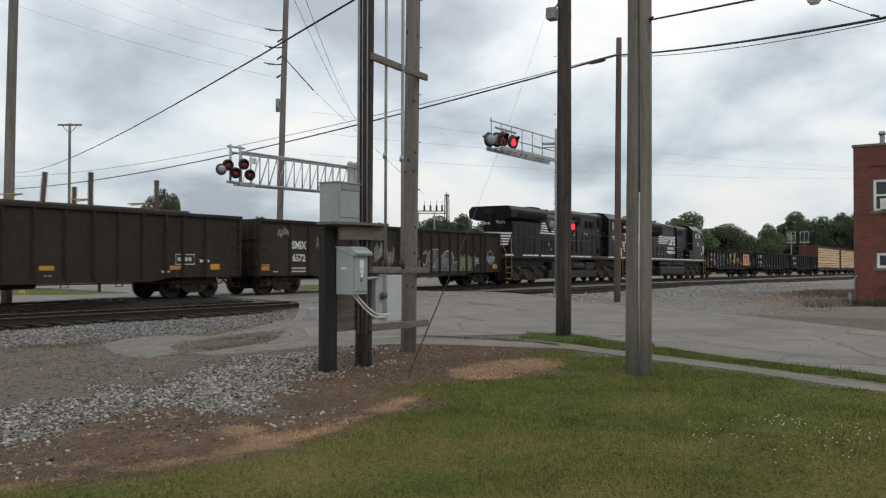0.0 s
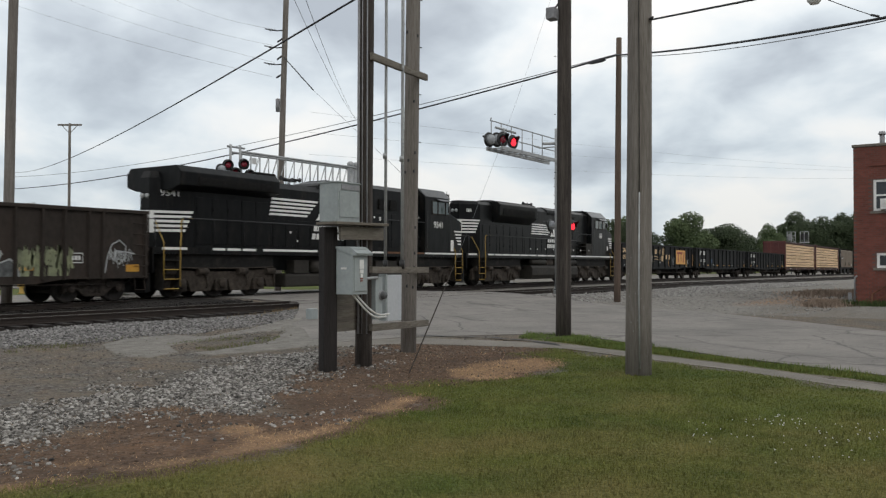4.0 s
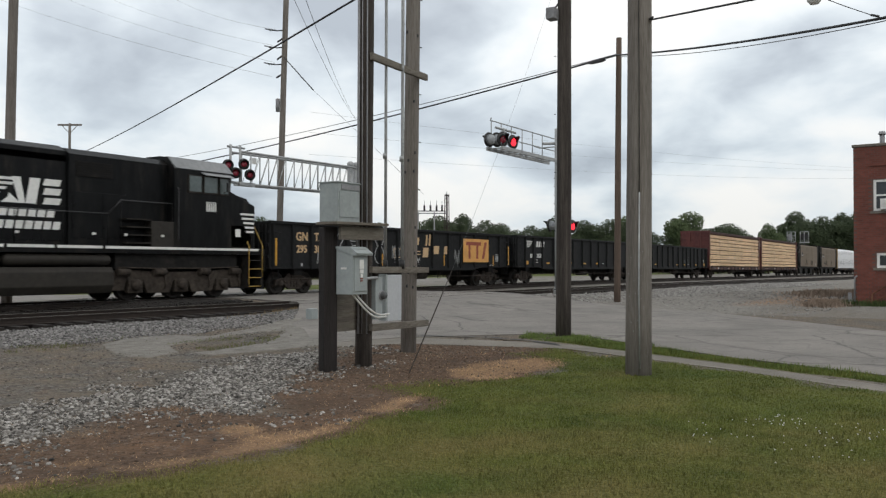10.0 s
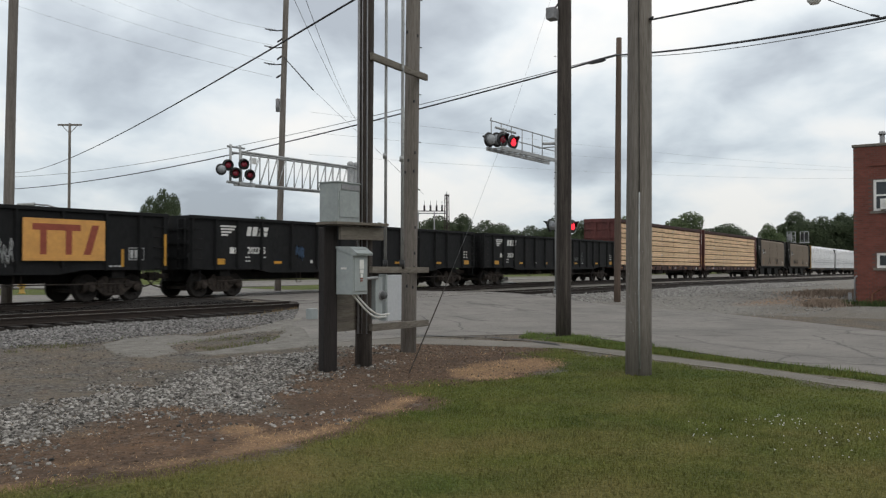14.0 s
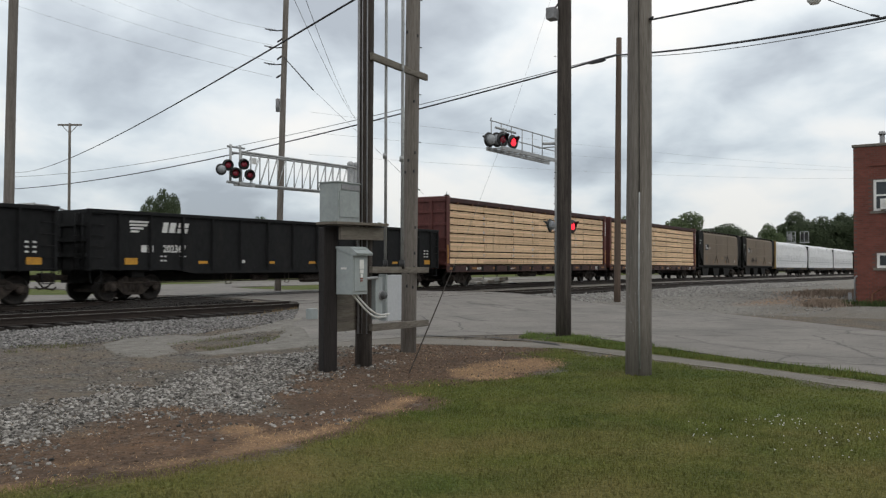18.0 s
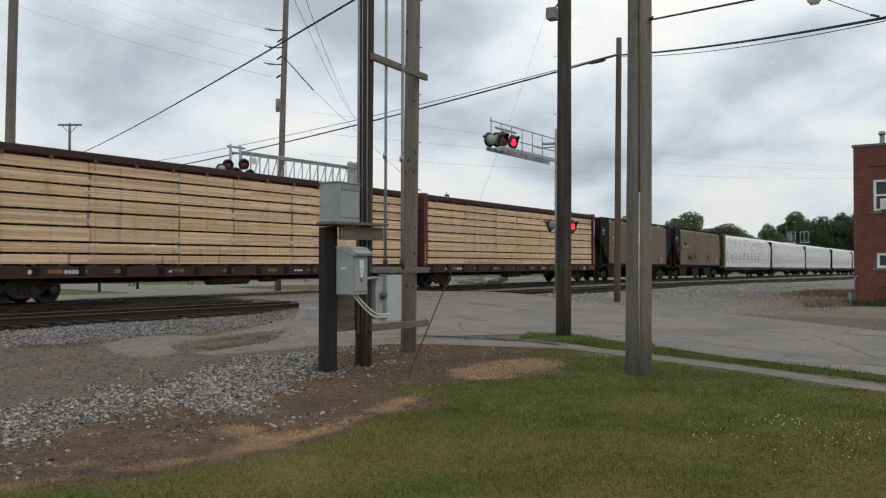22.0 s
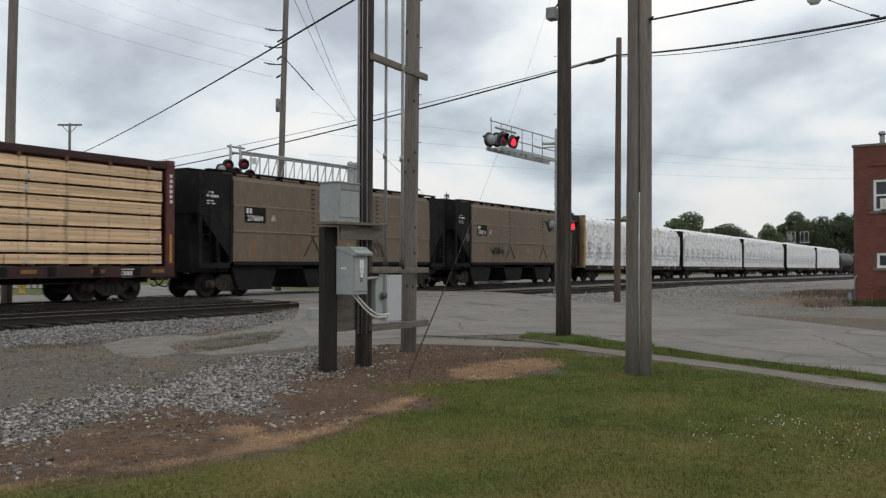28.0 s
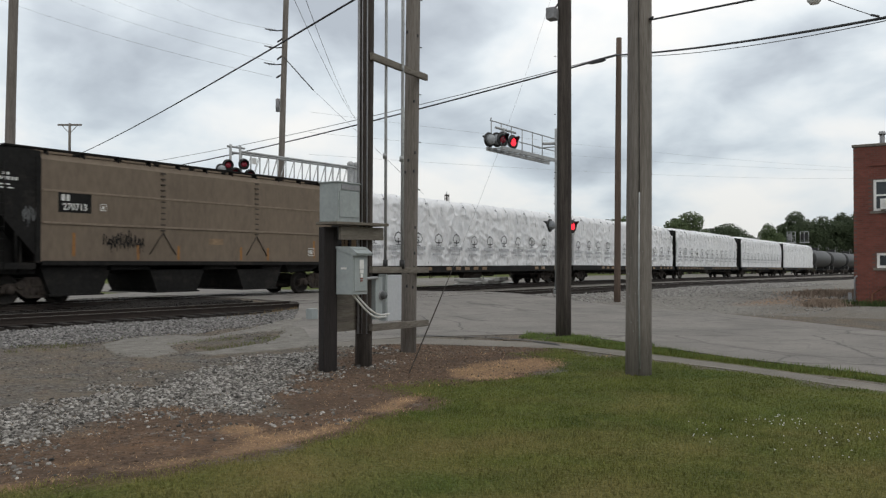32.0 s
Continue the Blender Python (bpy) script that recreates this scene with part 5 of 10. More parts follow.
    for z in np.arange(3.38, 3.68, 0.04):
        box(bm, X - 0.265, X - 0.25, 2.65, 3.25, z, z + 0.018)
    part("air_conditioner", bm, M["white"], b, "white window air conditioner")
    bm = B(); tube(bm, [(35.6, 3.27, 5.5), (35.6, 3.27, 6.2)], 0.09, 12); lathe(bm, [(0.0, 0.14), (0.1, 0.12), (0.14, 0.02), (0.14, 0.0)], 12, "z", (35.6, 3.27, 6.18)); part("vent_pipe", bm, M["galv_dull"], b)
    bm = B(); tube(bm, [(35.22, 4.2, -0.3), (35.22, 4.2, 0.75), (35.24, 4.12, 0.85)], 0.03, 8); box(bm, 35.1, 35.25, 4.3, 4.42, -0.3, 0.2); part("downpipe", bm, M["galv_dull"], b)
    bm = B()
    tube(bm, [(35.1, 3.6, 0.15), (35.1, 2.2, 1.1), (35.1, 1.0, 1.9)], 0.025, 6)
    tube(bm, [(35.1, 3.6, -0.3), (35.1, 3.6, 0.15)], 0.025, 6)
    tube(bm, [(35.1, 3.6, -0.2), (35.1, 2.2, 0.75), (35.1, 1.0, 1.55)], 0.02, 6)
    part("stair_rail", bm, M["rust"], b, "rusty sloping stair rail")


def brick_island():
    m = mat("red_brick_courses", (0.22, 0.075, 0.055), (0.15, 0.055, 0.042), 0.9, scale=30, big=1.2, bump=0.25, stain=(0.08, 0.045, 0.04), stain_amount=0.4)
    nt = m.node_tree
    nd, ln = nt.nodes, nt.links
    bs = nd["Principled BSDF"]
    src = bs.inputs["Base Color"].links[0].from_socket
    g = nd.new("ShaderNodeNewGeometry")
    r = nd.new("ShaderNodeMapRange"); r.inputs["To Min"].default_value, r.inputs["To Max"].default_value = 0.85, 1.15
    ln.new(g.outputs["Random Per Island"], r.inputs["Value"])
    x = nd.new("ShaderNodeMix"); x.data_type = "RGBA"; x.blend_type = "MULTIPLY"; x.inputs["Factor"].default_value = 1
    ln.new(src, x.inputs["A"]); ln.new(r.outputs[0], x.inputs["B"]); ln.new(x.outputs["Result"], bs.inputs["Base Color"])
    return m


brick_building()


# ---------- beyond the tracks ----------
hy = thing("fire_hydrant", "yellow fire hydrant in the grass beyond the tracks", "hydrant", Matrix.Translation((23.4, 39.8, land(23.4, 39.8))))
bm = B(); lathe(bm, [(0.0, 0.0), (0.18, 0.0), (0.18, 0.05), (0.12, 0.07), (0.12, 0.5), (0.16, 0.52), (0.16, 0.56), (0.1, 0.68), (0.03, 0.72), (0.03, 0.78), (0.0, 0.78)], 14); part("barrel", bm, M["hand_yellow"], hy)
bm = B(); tube(bm, [(-0.22, 0, 0.4), (0.22, 0, 0.4)], 0.06, 10); tube(bm, [(0, -0.2, 0.38), (0, 0, 0.38)], 0.08, 10); part("nozzle", bm, M["hand_yellow"], hy)
for x, y in ((27.2, 39.1), (31.0, 41.0)):
    mp = thing("marker_post", "short dark marker post in the grass", "post", Matrix.Translation((x, y, land(x, y))))
    bm = B(); box(bm, -0.06, 0.06, -0.06, 0.06, -0.2, 1.3, bev=0.01); part("shaft", bm, M["pole_dark"], mp)
rb = thing("slab_pile", "untidy low pile of pale broken concrete slabs beside the tracks", "concrete pile", Matrix.Translation((51.1, 29.7, -0.26)))
rs_ = random.Random(31)
for k in range(13):
    along, row = -1.25 + 0.42 * (k % 7) + rs_.uniform(-0.1, 0.1), k // 7
    w, d, h = rs_.uniform(0.35, 0.6), rs_.uniform(0.5, 0.9), rs_.uniform(0.16, 0.26)
    bm = B()
    box(bm, -w, w, -d, d, 0, h, bev=0.03)
    part("slab", bm, M["slab"], rb).matrix_basis = pose(along * 0.55, -along * 0.84, -0.03 + row * 0.26 + rs_.uniform(0, 0.06), rs_.uniform(-7, 7), rs_.uniform(-8, 8), rs_.uniform(-40, 40))
bm = B()
for v in (-0.9, 0.0, 0.9):
    tube(bm, [(v * 0.55, -v * 0.84, 0.3), (v * 0.55, -v * 0.84, 0.95)], 0.03, 6)
tube(bm, [(-0.5, 0.76, 0.85), (0.5, -0.76, 0.95)], 0.04, 6)
part("bent_rail", bm, M["galv_dull"], rb, "grey pipe rail lying over the slabs")
sl = thing("street_lamp", "distant street lamp on a curved arm", "street lamp", Matrix.Translation((42.6, 62.9, -0.3)))
bm = B(); tube(bm, [(0, 0, 0), (0, 0, 4.8), (-0.7, 1.0, 5.8), (-1.8, 2.8, 6.4), (-2.6, 4.0, 6.5)], 0.07, 8); part("arm", bm, M["galv_dull"], sl)
bm = B(); tube(bm, [(-2.4, 3.7, 6.5), (-3.2, 4.9, 6.45)], [0.14, 0.1], 8); part("lamp_case", bm, M["galv"], sl)
ss = thing("substation_frame", "distant lattice mast and insulator beam of a substation", "substation")
bm = B()
for dx, dy in ((-0.3, -0.3), (0.3, -0.3), (-0.3, 0.3), (0.3, 0.3)):
    tube(bm, [(92.5 + dx, 59.3 + dy, -0.5), (92.5 + dx * 0.6, 59.3 + dy * 0.6, 10.2)], 0.06, 5)
for k in range(11):
    z = k * 0.95
    tube(bm, [(92.25, 59.05, z), (92.75, 59.55, z + 0.95)], 0.03, 4); tube(bm, [(92.75, 59.05, z + 0.95), (92.25, 59.55, z)], 0.03, 4)
part("lattice_mast", bm, M["truck"], ss)
bm = B(); box(bm, 92.28, 92.72, 59.08, 59.52, 10.15, 10.3); tube(bm, [(92.5, 59.3, 10.3), (92.5, 59.3, 10.7)], 0.04, 5); part("mast_head", bm, M["wheel"], ss)
bm = B()
d = Vector((90.0, 63.0, 8.0)) - Vector((92.5, 59.3, 8.0))
for s in (0.15, -0.15):
    tube(bm, [(92.5, 59.3, 8.0 + s), (90.0, 63.0, 8.0 + s)], 0.08, 6)
part("insulator_beam", bm, M["galv_dull"], ss)
for u in (0.14, 0.3, 0.48, 0.66, 0.9):
    p = Vector((92.5, 59.3, 8.0)) + d * u
    bm = B()
    for k in range(4):
        lathe(bm, [(0.06, 0), (0.15, 0.03), (0.15, 0.1), (0.06, 0.2)], 8, "z", (p.x, p.y, 8.15 + 0.19 * k))
    tube(bm, [(p.x, p.y, 8.9), (p.x, p.y, 9.5)], 0.025, 5)
    part("insulator", bm, M["wheel"], ss, "dark stacked insulator")
for px in (90.4, 91.6):
    bm = B(); tube(bm, [(px, 62.4 - (px - 90.4) * 1.45, -0.5), (px, 62.4 - (px - 90.4) * 1.45, 8.0)], 0.1, 6); part("leg", bm, M["galv_dull"], ss)
for x, y, nm in ((160.0, 26.3, "a"), (160.0, 24.1, "b")):
    sg = thing("railway_signal", "dark railway signal heads on a grey mast", "railway signal", Matrix.Translation((x, y + 3, -0.6)), group="railway signals")
    bm = B(); tube(bm, [(0, 0, 0), (0, 0, 7.5)], 0.1, 8); part("mast", bm, M["galv_dull"], sg)
    bm = B()
    for s in (-0.7, 0.7):
        tube(bm, [(0, s, 5.7), (0, s, 7.6)], 0.06, 6)
    for z in (5.75, 6.4, 7.0, 7.6):
        tube(bm, [(0, -0.7, z), (0, 0.7, z)], 0.05, 6)
    for a, b in ((5.75, 7.0), (7.0, 5.75)):
        tube(bm, [(0, -0.7, a), (0, 0.7, b)], 0.04, 6)
    part("ladder_cage", bm, M["galv"], sg, "pale steel ladder cage")
    for s in ((-0.34, 0.34) if nm == "b" else (0.2,)):
        bm = B(); box(bm, -0.35, -0.1, s - 0.25, s + 0.25, 6.2, 7.3, bev=0.05); part("signal_head", bm, M["galv_dull"] if nm == "a" else M["black"], sg)
    bm = B(); box(bm, -0.75, 0.75, -0.75, 0.75, 5.6, 5.7); part("platform", bm, M["galv"], sg)


# ---------- the car on the street beyond the tracks ----------
ROAD_WHEELS = []


def road_car():
    """Large dark passenger car; x forward, wheels on the street."""
    t = thing("car", "large dark maroon passenger car on the far street", "car")
    side = [(-2.55, 0.45), (-2.6, 0.95), (-2.5, 1.1), (-2.35, 1.68), (-2.1, 1.76), (0.35, 1.76), (0.65, 1.7), (1.35, 1.12), (2.3, 1.0), (2.52, 0.85), (2.56, 0.5), (2.45, 0.36), (2.28, 0.36), (2.18, 0.66), (1.8, 0.8), (1.42, 0.66), (1.32, 0.34), (-1.32, 0.34), (-1.42, 0.66), (-1.8, 0.8), (-2.18, 0.66), (-2.28, 0.36)]
    bm = B(); prism(bm, side, 1, -0.93, 0.93, bev=0.04); part("body", bm, M["car_paint"], t)
    for s in (-1, 1):
        for a, b, c in ((-2.15, -1.15, 0.0), (-1.05, -0.1, 0.0), (0.0, 0.95, 0.42)):
            bm = B(); prism(bm, [(a, 1.16), (b, 1.16), (b - c, 1.64), (a + 0.04, 1.64)], 1, s * 0.935 - 0.006, s * 0.935 + 0.006); part("side_window", bm, M["glass"], t)
        bm = B(); box(bm, 0.75, 0.95, s * 1.02 - 0.09, s * 1.02 + 0.09, 1.1, 1.26, bev=0.03); part("wing_mirror", bm, M["car_paint"], t)
        bm = B(); box(bm, 2.4, 2.57, s * 0.72 - 0.16, s * 0.72 + 0.16, 0.72, 0.86, bev=0.03); part("headlight", bm, M["galv"], t)
        bm = B(); box(bm, -2.62, -2.5, s * 0.8 - 0.1, s * 0.8 + 0.1, 0.85, 1.1, bev=0.02); part("tail_light", bm, M["lens_dark"], t)
        bm = B(); box(bm, -1.3, 1.3, s * 0.95 - 0.03, s * 0.95 + 0.03, 0.36, 0.5, bev=0.02); part("sill", bm, M["black"], t)
        for x in (-1.8, 1.8):
            bm = B(); lathe(bm, [(0.2, -0.1), (0.33, -0.11), (0.37, -0.07), (0.37, 0.07), (0.33, 0.11), (0.2, 0.1)], 24, "y")
            w = part("wheel", bm, M["rubber"], t)
            w.matrix_basis = pose(x, s * 0.85, 0.37)
            bm = B(); lathe(bm, [(0.0, s * 0.07), (0.07, s * 0.1), (0.08, s * 0.06), (0.18, s * 0.06), (0.22, s * 0.1), (0.23, s * 0.02)], 20, "y")
            for k in range(7):
                an = 2 * math.pi * k / 7
                tube(bm, [(0.05 * math.cos(an), s * 0.09, 0.05 * math.sin(an)), (0.21 * math.cos(an), s * 0.1, 0.21 * math.sin(an))], 0.022, 5)
            part("rim", bm, M["galv"], w)
            ROAD_WHEELS.append((w, (x, s * 0.85, 0.37)))
    bm = B(); prism(bm, [(0.72, 1.66), (1.3, 1.15), (1.33, 1.17), (0.75, 1.69)], 1, -0.75, 0.75); part("windscreen", bm, M["glass"], t)
    return t


ROAD_CAR = road_car()

# ---------- the train ----------
# each car: x along the line, near side at y = -1.55, z from the rail head
CARS = []     # (thing, its middle along the train at 16 s, half its truck spacing)
WHEELS = []   # (wheelset, its place in its truck, its radius)


def ribbon(bm, pts, width, y, thick=0.004, mi=0):
    """A flat painted stroke on an upright face, through points (x, z)."""
    pts = [Vector((p[0], p[1])) for p in pts]
    left, right = [], []
    for i, p in enumerate(pts):
        d = (pts[min(i + 1, len(pts) - 1)] - pts[max(i - 1, 0)])
        d = d.normalized() if d.length > 1e-9 else Vector((1, 0))
        n = Vector((-d.y, d.x)) * width / 2
        left.append(bm.verts.new((p.x + n.x, y - thick, p.y + n.y)))
        right.append(bm.verts.new((p.x - n.x, y - thick, p.y - n.y)))
    for i in range(len(pts) - 1):
        bm.faces.new((right[i], right[i + 1], left[i + 1], left[i])).material_index = mi


def patch(bm, pts, y, thick=0.004, mi=0):
    """A flat painted shape with edges, outline (x, z)."""
    f = bm.faces.new([bm.verts.new((x, y - thick, z)) for x, z in pts])
    f.material_index = mi
    if f.normal.y > 0:
        f.normal_flip()


def rect(x0, x1, z0, z1, slant=0.0):
    return [(x0, z0), (x1, z0), (x1 + slant, z1), (x0 + slant, z1)]


def freight_truck_mesh():
    bm = B()
    prof = [(-1.12, 0.36), (-1.12, 0.58), (-0.95, 0.66), (-0.62, 0.66), (-0.36, 0.86), (0.36, 0.86), (0.62, 0.66), (0.95, 0.66), (1.12, 0.58), (1.12, 0.36), (0.98, 0.36), (0.74, 0.5), (0.34, 0.2), (-0.34, 0.2), (-0.74, 0.5), (-0.98, 0.36)]
    for y in (-1.06, 0.94):
        prism(bm, prof, 1, y, y + 0.12, bev=0.015)
    for s in (-1, 1):
        for k in (-0.18, 0.0, 0.18):   # spring nest
            tube(bm, [(k, s * 1.02, 0.3), (k, s * 1.02, 0.62)], 0.07, 8)
        for x in (-0.865, 0.865):      # bearing caps
            lathe(bm, [(0.0, 0), (0.13, 0.0), (0.14, 0.06), (0.09, 0.1), (0, 0.1)], 12, "y", (x, s * 1.06 - (0.1 if s < 0 else 0), 0.457))
        for x in (-0.52, 0.52):        # windows in the casting, seen as raised rims
            lathe(bm, [(0.1, 0), (0.14, 0.0), (0.14, 0.035), (0.1, 0.035)], 12, "y", (x, s * 1.06 - (0.035 if s < 0 else 0), 0.6))
    box(bm, -0.2, 0.2, -1.1, 1.1, 0.55, 0.8, bev=0.02)
    for x in (-1.05, 1.05):
        box(bm, x - 0.05, x + 0.05, -0.95, 0.95, 0.3, 0.4)
    return mesh_of("truck", bm)


def wheelset_mesh(r):
    bm = B()
    for s in (-1, 1):
        prof = [(r * 0.24, 0.10), (r * 0.3, 0.06), (r * 0.45, 0.03), (r * 0.8, 0.05), (r * 0.84, 0.085), (r * 0.98, 0.085), (r, 0.07), (r, -0.04), (r + 0.03, -0.05), (r + 0.03, -0.075), (r * 0.86, -0.08), (r * 0.8, -0.04), (r * 0.3, -0.03), (r * 0.24, -0.08)]
        lathe(bm, [(a, b * s) for a, b in prof], 28, "y", (0, s * 0.76, 0))
    tube(bm, [(0, -1.0, 0), (0, 1.0, 0)], 0.09, 12)
    for s in (-1, 1):   # raised core marks on the plate, so that the turning shows
        for a in range(3):
            c = Matrix.Rotation(2 * math.pi * a / 3, 4, "Y")
            box(bm, -0.04, 0.04, s * 0.79 if s > 0 else -0.82, s * 0.82 if s > 0 else -0.79, r * 0.5, r * 0.74, m=c)
    return mesh_of("wheelset", bm)


ME_TRUCK = freight_truck_mesh(); ME_TRUCK.materials.append(M["truck"])
ME_WHEELS = wheelset_mesh(0.457); ME_WHEELS.materials.append(M["wheel"])
ME_DRIVERS = wheelset_mesh(0.52); ME_DRIVERS.materials.append(M["wheel"])


def coupler_mesh():
    bm = B()
    box(bm, 0.0, 0.62, -0.09, 0.09, 0.72, 0.9, bev=0.02)
    box(bm, 0.5, 0.82, -0.17, 0.13, 0.66, 0.96, bev=0.04)
    tube(bm, [(0.1, -0.5, 0.8), (0.35, -0.55, 0.5), (0.7, -0.5, 0.42), (0.85, -0.45, 0.5)], 0.03, 6)
    return mesh_of("coupler", bm)


ME_COUPLER = coupler_mesh(); ME_COUPLER.materials.append(M["truck"])


def running_gear(car, half, truck_at):
    for s in (-1, 1):
        tr = share("truck", ME_TRUCK, car, pose(s * truck_at, 0, 0))
        for x in (-0.865, 0.865):
            w = share("wheelset", ME_WHEELS, tr, pose(x, 0, 0.457))
            WHEELS.append((w, (x, 0, 0.457), 0.457))
        share("coupler", ME_COUPLER, car, pose(s * (half - 0.25), 0, 0, 0, 0, 0 if s > 0 else 180))


def add_car(name, label, category, c, truck_at, group=""):
    car = thing(name, label, category, group=group)
    CARS.append((car, c, truck_at))
    return car


def bars(bm, x, z, w, h, n, y, gap=0.3):
    """Unreadable small writing: a row of plain bars."""
    step = w / n
    for i in range(n):
        patch(bm, rect(x + i * step, x + i * step + step * (1 - gap), z, z + h), y)


FACE = lambda x, y, z: Matrix.Translation((x, y, z)) @ Matrix.Rotation(radians(90), 4, "X")   # lettering on a near side


def scrawl(bm, x, z, w, h, rng, y, width=0.035, loops=3):
    """A loose spray-can squiggle, no letters."""
    for _ in range(loops):
        n = 22
        a0, k1, k2 = rng.uniform(0, 6.28), rng.choice((1, 2, 3)), rng.choice((1, 2, 3))
        cx, cz = x + w * rng.uniform(0.3, 0.7), z + h * rng.uniform(0.35, 0.65)
        rx, rz = w * rng.uniform(0.25, 0.5), h * rng.uniform(0.25, 0.5)
        pts = []
        for i in range(n):
            a = a0 + i / (n - 1) * 6.28 * rng.uniform(0.75, 0.85)
            pts.append((cx + rx * math.sin(k1 * a) + (i / n - 0.5) * w * 0.3, cz + rz * math.cos(k2 * a + 0.7)))
        pts = [(min(max(px, x), x + w), min(max(pz, z), z + h)) for px, pz in pts]
        ribbon(bm, pts, width, y)


def hand_style(bm, x, z, w, h, rng, y, width=0.03):
    """A quick spray tag: tall crowded strokes and loops with a drip or two, no letters."""
    n = max(3, int(w / 0.14))
    step = w / n
    pts = []
    for i in range(n):
        cx = x + step * (i + 0.5)
        t0, b0 = z + h * rng.uniform(0.75, 1.0), z + h * rng.uniform(0.15, 0.45)
        pts += [(cx - step * 0.4, b0), (cx - step * 0.1 + rng.uniform(-0.04, 0.04), t0), (cx + step * 0.35, t0 - h * 0.15), (cx + step * 0.1, (t0 + b0) / 2), (cx + step * 0.45, b0 + h * 0.08)]
    ribbon(bm, pts, width, y)
    for i in range(max(1, n // 2)):
        cx = x + rng.uniform(0.1, 0.9) * w
        r = h * rng.uniform(0.1, 0.2)
        ribbon(bm, [(cx + r * 0.7 * math.cos(k), z + h * 0.6 + r * math.sin(k)) for k in np.linspace(rng.uniform(0, 3), 5.5 + rng.uniform(0, 1.5), 10)], width * 0.9, y - 0.002)
        cx = x + rng.uniform(0.1, 0.9) * w
        ribbon(bm, [(cx, z + h * 0.4), (cx + 0.02, z + h * rng.uniform(0.0, 0.15))], width * 0.5, y - 0.002)


def gondola(name, label, c, half, paint, z0, z1, ribs, truck_at, rib_w=0.13, taper=True):
    car = add_car(name, label, "gondola car", c, truck_at, "gondola cars of the train")
    Y = 1.43
    for s, nm in ((-1, "side_near"), (1, "side_far")):
        bm = B()
        box(bm, -half, half, s * Y - 0.01, s * Y + 0.01, z0 + 0.08, z1 - 0.1)
        # bottom sill, deeper between the trucks
        d = 0.14
        prism(bm, [(-half, z0), (-half, z0 + 0.1), (half, z0 + 0.1), (half, z0), (truck_at - 1.4, z0), (truck_at - 2.3, z0 - d), (-truck_at + 2.3, z0 - d), (-truck_at + 1.4, z0)], 1, s * Y - 0.05, s * Y + 0.05)
        part("side_panel", bm, paint, car)
        bm = B()
        box(bm, -half - 0.03, half + 0.03, s * Y - 0.11, s * Y + 0.06, z1 - 0.12, z1, bev=0.02)
        part("top_rail", bm, paint, car)
    rb = B()
    prism(rb, [(-rib_w / 2, 0), (-rib_w / 2 + 0.03, -0.11), (rib_w / 2 - 0.03, -0.11), (rib_w / 2, 0)], 2, z0 - 0.02, z1 - 0.1)
    me = mesh_of("rib", rb); me.materials.append(paint)
    for x in ribs:
        share("rib", me, car, pose(x, -Y - 0.008, 0))
        share("rib", me, car, pose(x, Y + 0.008, 0, 0, 0, 180))
    for s in (-1, 1):
        bm = B()
        box(bm, s * half - 0.02, s * half + 0.02, -Y, Y, z0, z1 - 0.02)
        part("end_panel", bm, paint, car)
        for z in (z0 + 0.5, z0 + 1.0, z0 + 1.5):
            bm = B(); box(bm, s * half - 0.09, s * half + 0.09, -Y, Y, z - 0.06, z + 0.06); part("end_rib", bm, paint, car)
        for y in (-1.0, 0.0, 1.0):
            bm = B(); box(bm, s * half - 0.07, s * half + 0.07, y - 0.06, y + 0.06, z0, z1 - 0.1); part("end_stake", bm, paint, car)
        bm = B()
        for y in (-1.35, -0.95):
            tube(bm, [(s * (half + 0.12), y, z0 - 0.1), (s * (half + 0.12), y, z1 - 0.15)], 0.018, 6)
        for k in range(6):
            z = z0 + 0.05 + k * 0.36
            tube(bm, [(s * (half + 0.12), -1.37, z), (s * (half + 0.12), -0.93, z)], 0.016, 6)
        part("ladder", bm, paint, car)
        bm = B()
        for k in range(6):   # side grab irons
            z = z0 + 0.05 + k * 0.36
            tube(bm, [(s * (half - 0.12), -Y - 0.02, z), (s * (half - 0.12), -Y - 0.09, z), (s * (half - 0.55), -Y - 0.09, z), (s * (half - 0.55), -Y - 0.02, z)], 0.014, 5)
        tube(bm, [(s * (half - 0.1), -Y, z0), (s * (half - 0.1), -Y - 0.05, z0 - 0.4), (s * (half - 0.5), -Y - 0.05, z0 - 0.4), (s * (half - 0.5), -Y, z0)], 0.02, 5)
        part("grab_irons", bm, paint, car)
    bm = B()
    box(bm, -half, half, -Y, Y, z0 + 0.02, z0 + 0.12)
    box(bm, -half + 0.2, half - 0.2, -0.3, 0.3, 0.62, z0 + 0.02)
    for x in np.linspace(-truck_at + 2.4, truck_at - 2.4, 7):
        box(bm, x - 0.06, x + 0.06, -Y + 0.05, Y - 0.05, z0 - 0.12, z0 + 0.02)
    for s in (-1, 1):
        box(bm, s * truck_at - 0.25, s * truck_at + 0.25, -1.3, 1.3, 0.8, z0 + 0.02)
    part("underframe", bm, M["hop_black"], car)
    bm = B()
    tube(bm, [(0.4, -0.9, 0.66), (1.9, -0.9, 0.66)], 0.19, 12)
    tube(bm, [(-2.4, -0.8, 0.74), (-1.6, -0.8, 0.74)], 0.13, 10)
    tube(bm, [(-half + 1.5, -1.25, 0.62), (half - 1.5, -1.25, 0.6)], 0.022, 5)
